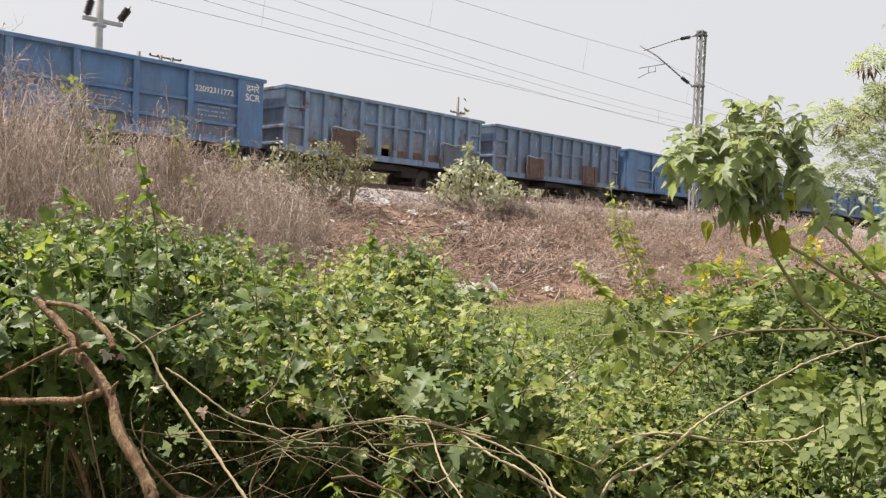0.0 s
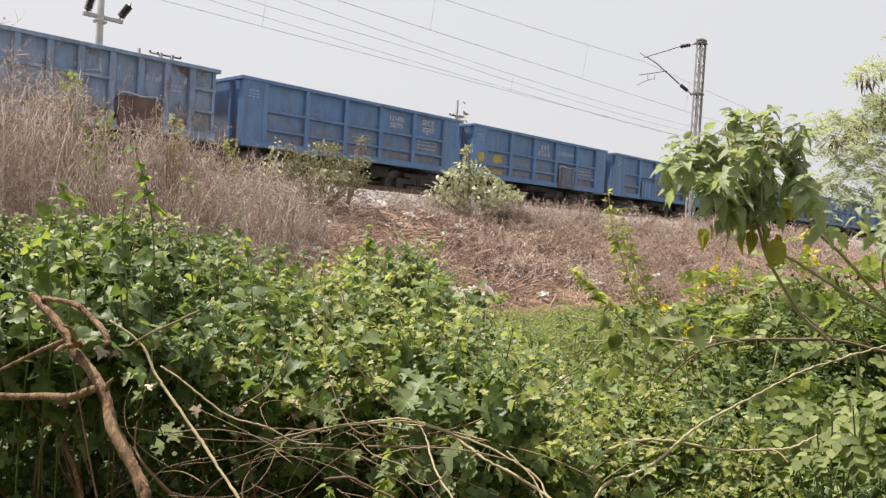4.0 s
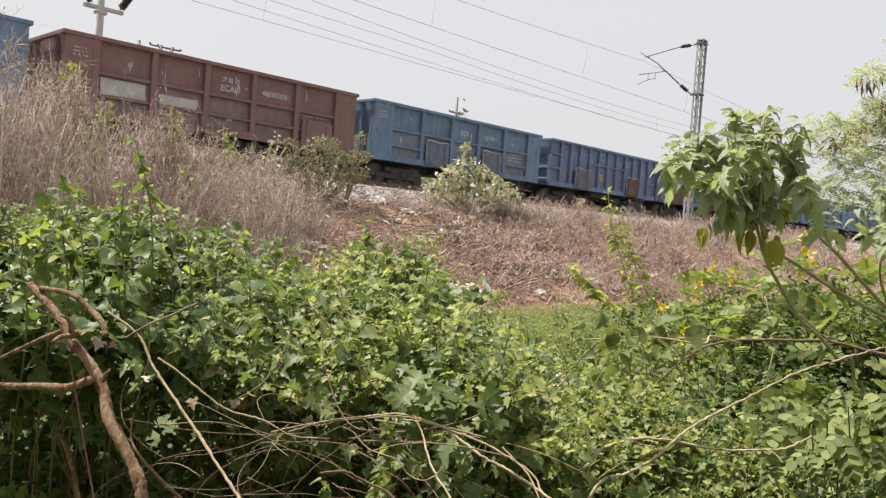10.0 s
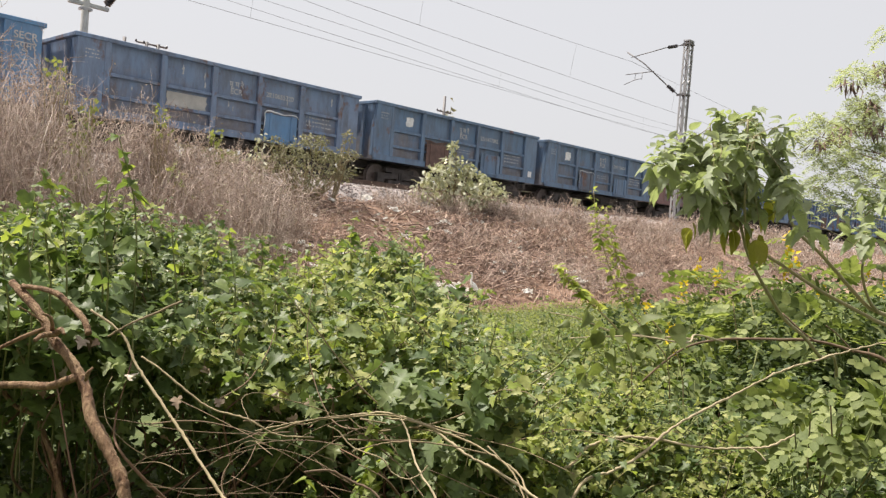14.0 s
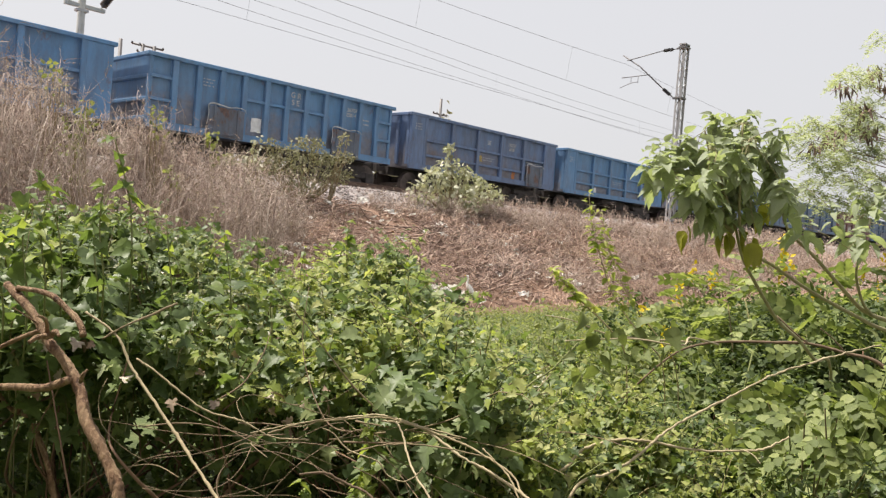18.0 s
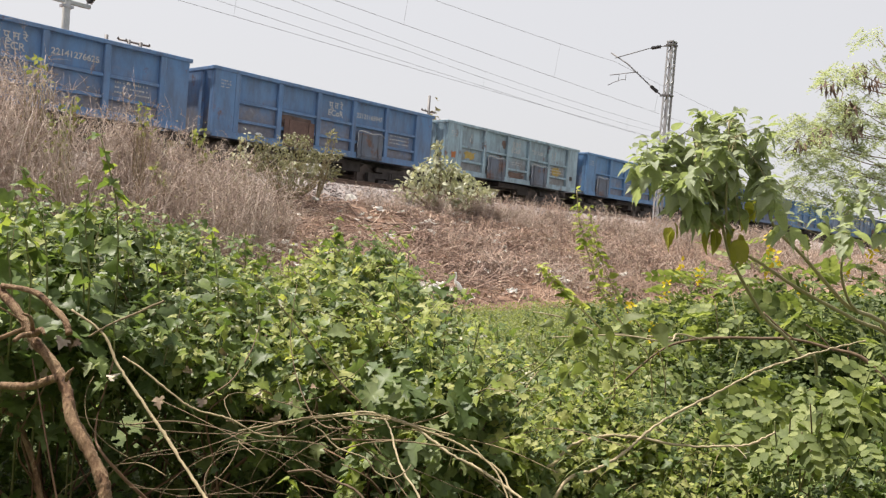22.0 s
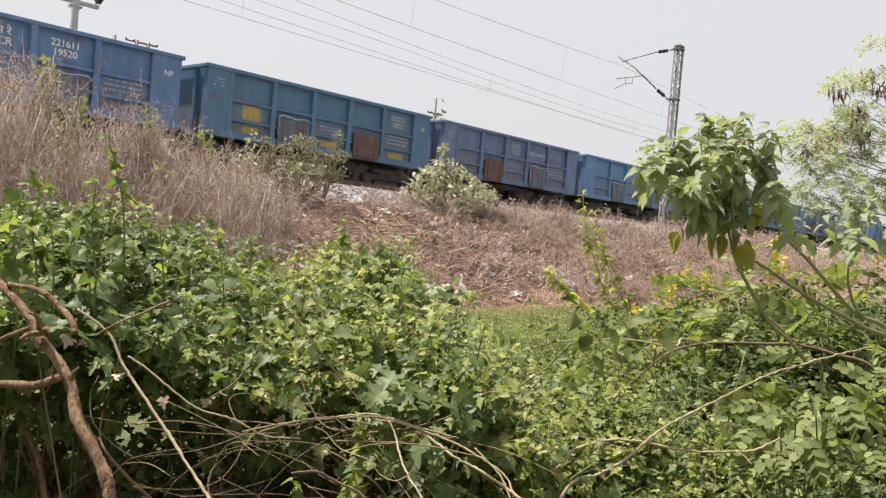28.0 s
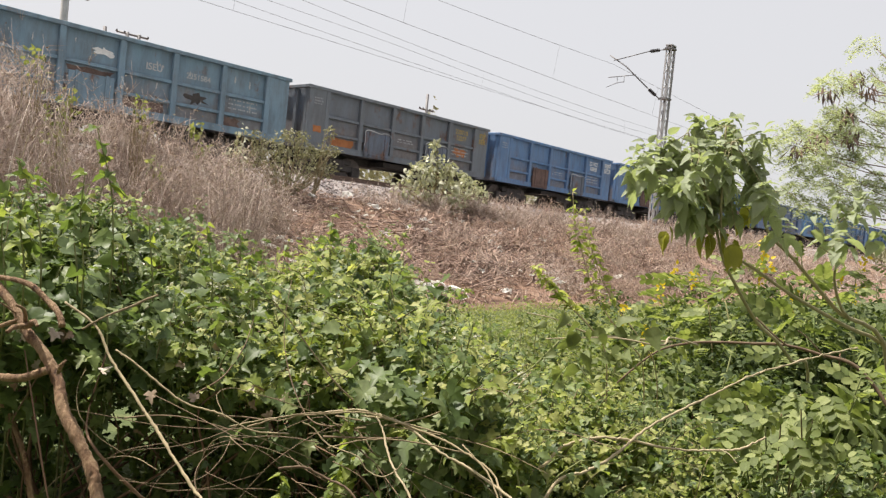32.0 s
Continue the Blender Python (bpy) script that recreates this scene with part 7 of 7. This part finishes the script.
# dead grass and stalks lying on the slope
n = 24000
x, y = rng.uniform(3, 36, n), rng.uniform(10.1, 15.9, n)
dens = np.array([noise.noise(Vector((a * 0.55, b * 0.8, 9.0))) for a, b in zip(x, y)])
keep = (rng.random(n) < np.clip(0.5 + 1.5 * dens, 0.05, 1)) & ~((np.abs(x - 13.0) < 1.3) & (y > 11.2) & (rng.random(n) < 0.75))
x, y = x[keep], y[keep]
z = ground_height(x, y)
p0 = np.stack([x, y, z + 0.005], -1)
s = Soup()
aa, ll = rng.uniform(0, 2 * np.pi, len(x)), rng.uniform(0.1, 0.55, len(x)) ** 1.2
rise = np.abs(rng.normal(0, 0.45, len(x)))
tip = p0 + np.stack([np.cos(aa) * ll, np.sin(aa) * ll, rise * ll + 0.364 * np.sin(aa) * ll], -1)
side = np.stack([-np.sin(aa), np.cos(aa), 0 * aa], -1) * 0.0065
mid = (p0 + tip) / 2 + np.stack([0 * x, 0 * x, 0.04 + 0.05 * rng.random(len(x))], -1)
v = np.stack([p0 - side, p0 + side, mid + side * 0.8, mid - side * 0.8, tip], 1).reshape(-1, 3)
o = np.arange(len(x))[:, None, None] * 5
f = (np.array([(0, 1, 2), (0, 2, 3), (3, 2, 4)])[None] + o).reshape(-1, 3)
tagged(link_mesh("dead_grass", raw("dead_grass", v, f), M["straw"]), "dead brown grass and stalks lying on the earth bank", "grass", kind="stuff")


def leafy_shrub(name, x, y, z, parts_, material, label, size, shape, stem=True):
    at = (x, y, z)
    t = root(name, at, label, "shrub")
    s = Soup()
    vs, fs, k = [], [], 0
    for cx, cz, sx, sz, n in parts_:
        v, f = bush_leaves(n, (cx, 0.0, cz), (sx, sx * 0.8, sz), size, shape, 0.4, 0.25)
        vs.append(v)
        fs.append(f + k)
        k += len(v)
        for _ in range(8):
            e = np.array([cx + rng.normal(0, sx * 0.5), rng.normal(0, sx * 0.4), cz + rng.normal(0, sz * 0.5)])
            line = bend([np.zeros(3), e * [0.6, 0.6, 0.45] + rng.normal(0, 0.05, 3), e], 4)
            s.add(*tube_arrays(line, np.linspace(0.014, 0.004, len(line)), 4))
    link_mesh("crown", raw("crown", np.concatenate(vs), np.concatenate(fs)), material, t)
    tagged(link_mesh("stemwork", s.mesh("stems"), M["palewood"], t), kind="stuff")


n = 5200
x, y = rng.uniform(7, 26, n), rng.uniform(10.2, 15.6, n)
keep = rng.random(n) < np.clip(0.5 + 1.4 * np.array([noise.noise(Vector((a * 0.7, b * 0.9, 21.0))) for a, b in zip(x, y)]), 0.05, 1)
x, y = x[keep], y[keep]
n = len(x)
fallen = root("leaf_litter", (14, 13, 1.0), "pale dry leaves and crumbs scattered on the bank", "leaf litter", kind="stuff")
v, f = scatter(OVATE_LEAF, rel(np.stack([x, y, ground_height(x, y) + 0.05 + 0.08 * rng.random(n)], -1), fallen.location), rng.normal(size=(n, 3)) * 0.5 + [0, -0.4, 1], rng.normal(size=(n, 3)), rng.uniform(0.04, 0.12, n))
link_mesh("dry_leaves", raw("dry_leaves", v, f), M["dryleaf"], fallen)


leafy_shrub("olive_shrub", 11.45, 15.3, 1.88, [(0.0, 0.75, 0.8, 0.4, 620), (-0.5, 1.15, 0.5, 0.22, 300), (0.6, 1.2, 0.5, 0.2, 330), (0.15, 1.5, 0.45, 0.16, 240), (-1.05, 0.85, 0.45, 0.25, 260), (1.15, 0.85, 0.42, 0.22, 240), (1.35, 1.3, 0.3, 0.16, 120), (-0.2, 0.3, 0.6, 0.3, 160), (-0.9, 1.35, 0.25, 0.12, 70)], M["dusty"], "dusty olive-green shrub by the track", 0.075, SMALL_LEAF)
leafy_shrub("tall_weed", 12.2, 15.2, 1.9, [(0.4, 1.75, 0.14, 0.16, 34), (0.25, 1.3, 0.12, 0.35, 30)], M["dusty"], "thin weed standing above the shrub", 0.09, SMALL_LEAF)
leafy_shrub("pale_shrub", 17.2, 15.6, 2.0, [(0.0, 0.55, 1.2, 0.45, 300), (-0.9, 0.95, 0.5, 0.4, 110), (0.5, 1.05, 0.6, 0.4, 130), (-0.3, 1.75, 0.14, 0.45, 46), (-0.45, 1.25, 0.35, 0.45, 80), (1.3, 0.85, 0.6, 0.4, 130), (0.1, 1.3, 0.45, 0.3, 80), (1.9, 0.65, 0.4, 0.3, 60), (-1.5, 0.6, 0.35, 0.3, 50)], M["pale"], "pale grey-green dusty shrub with broad leaves", 0.15, OVATE_LEAF)
leafy_shrub("pale_weed", 9.2, 14.0, 1.6, [(0, 1.0, 0.25, 0.4, 40), (0.1, 1.4, 0.12, 0.25, 20)], M["pale"], "pale dusty weed among dry twigs", 0.1, OVATE_LEAF)
for x, y, z, up, n in ((4.77, 12.0, 0.75, 1.5, 26), (4.8, 13.0, 1.1, 2.5, 18), (7.06, 14.0, 1.5, 1.75, 22), (6.68, 12.5, 0.95, 1.2, 20), (8.27, 14.0, 1.5, 1.5, 34)):
    leafy_shrub("green_creeper", x, y, z, [(0.0, up, 0.16, 0.18, n), (0.12, up - 0.35, 0.2, 0.2, n // 2)], M["weed"], "green creeper climbing dry twigs", 0.1, SMALL_LEAF)
leafy_shrub("green_creeper", 5.2, 12.8, 1.2, [(0, 1.55, 0.25, 0.25, 40), (0.1, 1.9, 0.15, 0.2, 16)], M["weed"], "green creeper climbing dry twigs", 0.11, SMALL_LEAF)


# --- feathery tree at the edge of the field: where its leafy twigs end, and where bunches of pods hang
TWIG_ENDS = ((6.87, 2.44, 2.66), (7.05, 2.37, 2.77), (7.21, 2.27, 2.81), (7.42, 2.19, 2.81), (7.37, 2.04, 2.78), (7.32, 2.29, 3.22), (6.75, 1.99, 3.10), (7.17, 1.98, 3.21), (7.64, 1.98, 3.36), (7.35, 1.97, 3.06), (7.63, 1.96, 3.60), (6.67, 2.13, 2.54), (6.88, 2.27, 2.43), (6.84, 2.08, 2.43), (7.19, 2.02, 2.56), (7.34, 1.89, 2.63), (6.73, 1.95, 2.28), (7.01, 1.87, 2.35), (7.18, 1.76, 2.42), (7.25, 2.33, 2.33), (7.04, 2.39, 2.21), (6.79, 2.04, 2.10), (7.43, 2.01, 2.16), (7.05, 1.74, 2.18), (7.20, 2.10, 2.94), (6.95, 1.86, 2.84), (6.95, 1.73, 2.79), (7.76, 1.78, 3.17), (7.28, 1.59, 2.66), (7.23, 1.63, 2.29))
POD_BUNCHES = ((7.29, 1.96, 3.21), (7.09, 2.10, 3.06), (6.94, 1.91, 2.85), (7.03, 2.20, 2.64), (6.91, 2.08, 2.64), (6.84, 2.23, 2.55), (6.93, 1.87, 2.67), (7.38, 1.84, 3.14))


def feather_tree():
    rng = np.random.default_rng(4)
    at = np.array((7.5, 1.12, 0.0))
    t = root("feathery_tree", at, "small tree with feathery leaves and dark seed pods", "tree")
    trunk = bend([(7.5, 1.12, 0), (7.5, 1.2, 1.0), (7.47, 1.34, 1.9), (7.41, 1.5, 2.6), (7.3, 1.6, 3.3)], 8)
    ends = np.array(TWIG_ENDS)
    v, f = tube_arrays(rel(trunk, at), np.linspace(0.04, 0.008, len(trunk)), 7)
    link_mesh("trunk", raw("trunk", v, f, True), M["bark"], t)
    hubs = []
    for e in ends:
        low = trunk[trunk[:, 2] < max(e[2] - 0.15, 1.0)]
        b = low[-1]
        line = bend([b, b * 0.45 + e * 0.55 + [0, 0, -0.05], e], 5)
        v, f = tube_arrays(rel(line, at), np.linspace(0.0055, 0.0015, len(line)), 6)
        link_mesh("limb", raw("limb", v, f, True), M["bark"], t)
        hubs += [line[-1]] * (3 if e[2] > 3.0 else 5) + [line[-2]] * (1 if e[2] > 3.0 else 3) + [line[-3]]
    # drooping twice-divided leaves: leaflets in rows along side ribs
    hub = np.array(hubs)
    n, ribs, m = len(hub), 8, 14
    hub = hub + rng.normal(0, 0.045, (n, 3))
    a = rng.uniform(0, 2 * np.pi, n)
    out = np.stack([np.cos(a), np.sin(a), rng.normal(0.0, 0.25, n)], -1)
    side = np.stack([-np.sin(a), np.cos(a), 0 * a], -1)
    k = np.linspace(0.2, 1.0, ribs)
    reach = rng.uniform(0.1, 0.19, n)
    mid = hub[:, None] + out[:, None] * (reach[:, None] * k)[..., None] - np.array([0, 0, 0.1]) * (k ** 2)[None, :, None]
    j = np.linspace(-1, 1, m)
    pos = mid[:, :, None] + side[:, None, None] * (0.07 * j)[None, None, :, None] - np.array([0, 0, 0.035]) * (j ** 2)[None, None, :, None] + rng.normal(0, 0.005, (n, ribs, m, 3))
    pos = pos.reshape(-1, 3)
    vs, fs = scatter(LEAFLET, rel(pos, at), rng.normal(size=pos.shape) * 0.4 + [0, 0, 1], np.repeat(out, ribs * m, 0) + rng.normal(size=pos.shape) * 0.2, rng.uniform(0.02, 0.034, len(pos)), 1.0)
    link_mesh("crown", raw("crown", vs, fs), M["feather"], t)
    for c in np.array(POD_BUNCHES):
        n = 24
        pos = c + rng.normal(0, 0.045, (n, 3)) * [1, 1, 0.6]
        v, f = scatter(LEAFLET, rel(pos, at), rng.normal(size=(n, 3)), rng.normal(0, 0.2, (n, 3)) - [0, 0, 1], rng.uniform(0.09, 0.15, n), 0.45)
        tagged(link_mesh("pod_growth", raw("seed_pods", v, f), M["pod"], t, "dark hanging seed pods"), kind="stuff")


feather_tree()


def far_tree(x, y, z0, h, w, n, label):
    at = np.array((x, y, z0))
    t = root("far_tree", at, label, "tree", "far trees")
    s = Soup()
    s.add(*tube_arrays(bend([(0, 0, 0), (0.1, 0, h * 0.4), (0, 0.1, h * 0.85)], 4), np.linspace(0.16, 0.05, 9), 6))
    link_mesh("trunk", s.mesh("trunk"), M["bark"], t)
    vs, fs, k = [], [], 0
    for _ in range(7):
        c = (rng.normal(0, w * 0.4), rng.normal(0, w * 0.4), h * rng.uniform(0.55, 1.0))
        v, f = bush_leaves(n // 7, c, (w * 0.45, w * 0.45, h * 0.16), 0.3, SMALL_LEAF, 0.4, 0.3)
        vs.append(v)
        fs.append(f + k)
        k += len(v)
    link_mesh("crown", raw("crown", np.concatenate(vs), np.concatenate(fs)), M["dusty"], t)


far_tree(43.4, 40.5, 0.9, 9.5, 0.75, 150, "small distant tree top showing above the train")
for i in range(9):
    far_tree(60 + i * 17 + rng.uniform(-4, 4), 12.5 - i * 0.4, 0.8, rng.uniform(1.6, 2.4), 2.2, 380, "grey-green bush beside the line, far off")


# --- scrub beyond the tracks, seen under the wagons
def far_scrub():
    t = root("trackside_scrub", (40, 31, 1.2), "olive and straw-coloured scrub beyond the tracks", "scrub", kind="stuff")
    n = 26000
    x, y = rng.uniform(-6, 110, n), rng.uniform(29, 34, n)
    top = 3.7 + 0.9 * np.array([noise.noise(Vector((a * 0.25, b * 0.3, 1.0))) for a, b in zip(x, y)])
    z = 1.1 + top * rng.random(n) ** 0.7
    v, f = scatter(LEAFLET, rel(np.stack([x, y, z], -1), t.location), rng.normal(size=(n, 3)) + [0, -0.4, 0.4], rng.normal(size=(n, 3)) + [0, 0, 0.6], rng.uniform(0.2, 0.45, n), 1.7)
    link_mesh("foliage", raw("foliage", v, f), M["dusty"], t)


far_scrub()


# ---------------------------------------------------------------- litter and bird
def litter(x, y, w, h, seed):
    """A crumpled scrap of plastic or paper lying on the bank."""
    r = random.Random(seed)
    bm = bmesh.new()
    n = 5
    g = [[bm.verts.new(((i / (n - 1) - 0.5) * w * r.uniform(0.7, 1.2), (j / (n - 1) - 0.5) * w * 0.8 * r.uniform(0.7, 1.2), h * r.uniform(0.1, 1.0))) for j in range(n)] for i in range(n)]
    for i in range(n - 1):
        for j in range(n - 1):
            bm.faces.new((g[i][j], g[i + 1][j], g[i + 1][j + 1], g[i][j + 1]))
    bmesh.ops.solidify(bm, geom=bm.faces[:], thickness=0.006)
    ob = link_mesh("litter", from_bm("litter", bm), M["litter"])
    ob.location = (x, y, float(ground_height(x, y)[0]) + 0.09)
    ob.rotation_euler = (0.36, 0, r.uniform(0, 6))
    tagged(ob, "crumpled dirty white scrap of plastic on the bank", "litter", "scraps of litter")


for i, (x, y, w) in enumerate(((12.97, 13.28, 0.22), (13.07, 14.41, 0.16), (17.5, 13.64, 0.24), (17.2, 13.7, 0.2), (11.93, 10.76, 0.35), (12.1, 10.9, 0.3), (11.7, 10.8, 0.3), (11.55, 10.7, 0.25), (12.5, 10.3, 0.2),
                               (10.58, 15.28, 0.25), (18.57, 15.6, 0.3), (12.35, 14.42, 0.16), (20.49, 14.42, 0.35), (19.6, 14.6, 0.25), (9.4, 12.3, 0.2), (10.1, 12.0, 0.22), (9.0, 11.6, 0.2), (9.8, 11.4, 0.18), (16.2, 14.2, 0.2), (15.4, 13.2, 0.15), (14.6, 12.2, 0.16), (13.9, 14.9, 0.16))):
    litter(x, y, w, w * 0.35, i)
r3 = random.Random(11)
for i in range(16):
    w = r3.uniform(0.14, 0.32)
    litter(11.7 + r3.gauss(0, 0.15), 10.58 + r3.gauss(0, 0.1), w, w * 0.4, 300 + i)
for i in range(130):
    x, y = r3.uniform(7.5, 22), r3.uniform(10.3, 15.6)
    w = 0.08 + 0.24 * r3.random() ** 2
    litter(x, y, w, w * 0.5, 100 + i)


# ---------------------------------------------------------------- unseen wall, added behind the lookout to keep sky light off the hedge front
def make_shade_wall():
    bm = boxes(((0, 0, 2.6), (12.0, 0.25, 5.2)), bevel=0.01)
    w = link_mesh("wall_south", from_bm("wall_south", bm), M["plaster"])
    w.matrix_basis = pose(-1.3, -1.4, -0.1, 0, 0, -44)
    tagged(w, "plain dark stained plaster wall, unseen, added behind the lookout to block sky light", "wall", kind="structure")


make_shade_wall()


def ellipsoid(bm, c, r, tilt=0.0, seg=12):
    m = Matrix.Translation(c) @ Matrix.Rotation(tilt, 4, "Y") @ Matrix.Diagonal((*r, 1))
    bmesh.ops.create_uvsphere(bm, u_segments=seg, v_segments=seg // 2 + 2, radius=1.0, matrix=m)


def make_egret():
    e = new("egret")
    e.scale = (0.88, 0.88, 0.88)
    tagged(e, "white egret standing on the earth bank", "bird")
    bm = bmesh.new()
    ellipsoid(bm, (0, 0, 0.0), (0.165, 0.056, 0.066), radians(52))
    ellipsoid(bm, (0.12, 0, -0.14), (0.09, 0.03, 0.03), radians(55))
    part("body", bm, M["feathers"], e, smooth=True)
    v, f = tube_arrays(bend([(-0.06, 0, 0.05), (-0.115, 0, 0.14), (-0.105, 0, 0.22), (-0.13, 0, 0.3)], 4), np.interp(np.arange(13), [0, 4, 12], [0.05, 0.024, 0.014]), 8)
    neck = link_mesh("neck", raw("neck", v, f, True), M["feathers"], e)
    bm = bmesh.new()
    ellipsoid(bm, (-0.145, 0, 0.31), (0.036, 0.017, 0.018))
    head = part("head", bm, M["feathers"], e, smooth=True)
    v, f = tube_arrays([(-0.17, 0, 0.31), (-0.24, 0, 0.298)], [0.01, 0.002], 6)
    link_mesh("bill", raw("bill", v, f, True), M["bill"], head, "yellow bill")
    for s in (-1, 1):
        v, f = tube_arrays([(0.01, s * 0.025, -0.07), (0.0, s * 0.028, -0.17), (0.01, s * 0.028, -0.29)], [0.012, 0.007, 0.006], 6)
        link_mesh("leg", raw("leg", v, f, True), M["insul"], e)
    return e


EGRET = make_egret()


# ---------------------------------------------------------------- movement
def run_of_train(t):
    """Metres run since the start: the train gathers speed."""
    knots = [0, 4, 8, 12, 16, 20, 24, 28, 32]
    speed = [7.63, 8.00, 8.20, 8.38, 8.73, 8.88, 8.97, 9.24, 9.37]
    g = np.linspace(0, 32, 641)
    v = np.interp(g, knots, speed)
    return float(np.interp(t, g, np.concatenate([[0], np.cumsum((v[1:] + v[:-1]) / 2 * 0.05)])))


def motions():
    centre = {0: 14.265 - LENGTH["A"] / 2 - 0.12}
    kinds = {k: kind for k, kind, *_ in CONSIST}
    for k in range(1, 27):
        centre[k] = centre[k - 1] - (PITCH[kinds[k - 1]] + PITCH[kinds[k]]) / 2
    for k in range(-1, -9, -1):
        centre[k] = centre[k + 1] + (PITCH[kinds[k + 1]] + PITCH[kinds[k]]) / 2
    centre[15] += 0.1
    WAGONS[14].scale.x = 0.968
    WAGONS[12].scale.x = 0.978
    for k, w in WAGONS.items():
        walk(w, [(t, pose(centre[k] + run_of_train(t), FAR_Y, RAIL_Z)) for t in range(33)])
    # wheels roll: 0.5 m radius, a row every fifteenth of a second
    for i, x in enumerate((-1.0, 1.0)):
        first = WHEELSETS[i][0]
        walk(first, [(j / 15, pose(x, 0, 0) @ Matrix.Rotation(run_of_train(j / 15) / 0.5, 4, "Y")) for j in range(481)])
        for ws in WHEELSETS[i][1:]:
            ws.rotation_mode = "QUATERNION"
            ad = ws.animation_data_create()
            ad.action = first.animation_data.action
            ad.action_slot = first.animation_data.action_slot
    # the egret stands, and at the end stoops to the ground
    ex, ey = 12.17, 10.36
    ez = float(ground_height(ex, ey)[0]) + 0.285
    up, low = pose(ex, ey, ez, 0, 6, -55), pose(ex - 0.03, ey - 0.03, ez - 0.035, 0, -38, -52)
    peck = pose(ex - 0.01, ey, ez - 0.01, 0, -2, -50)
    walk(EGRET, [(0, peck), (2.5, peck), (5.5, up), (12, up), (16, pose(ex, ey, ez, 0, 9, -55)), (24, up), (27.5, pose(ex, ey, ez, 0, 10, -57)), (29.9, up), (30.5, low), (31.2, low), (32, pose(ex - 0.03, ey - 0.03, ez - 0.04, 0, -46, -52))])


motions()
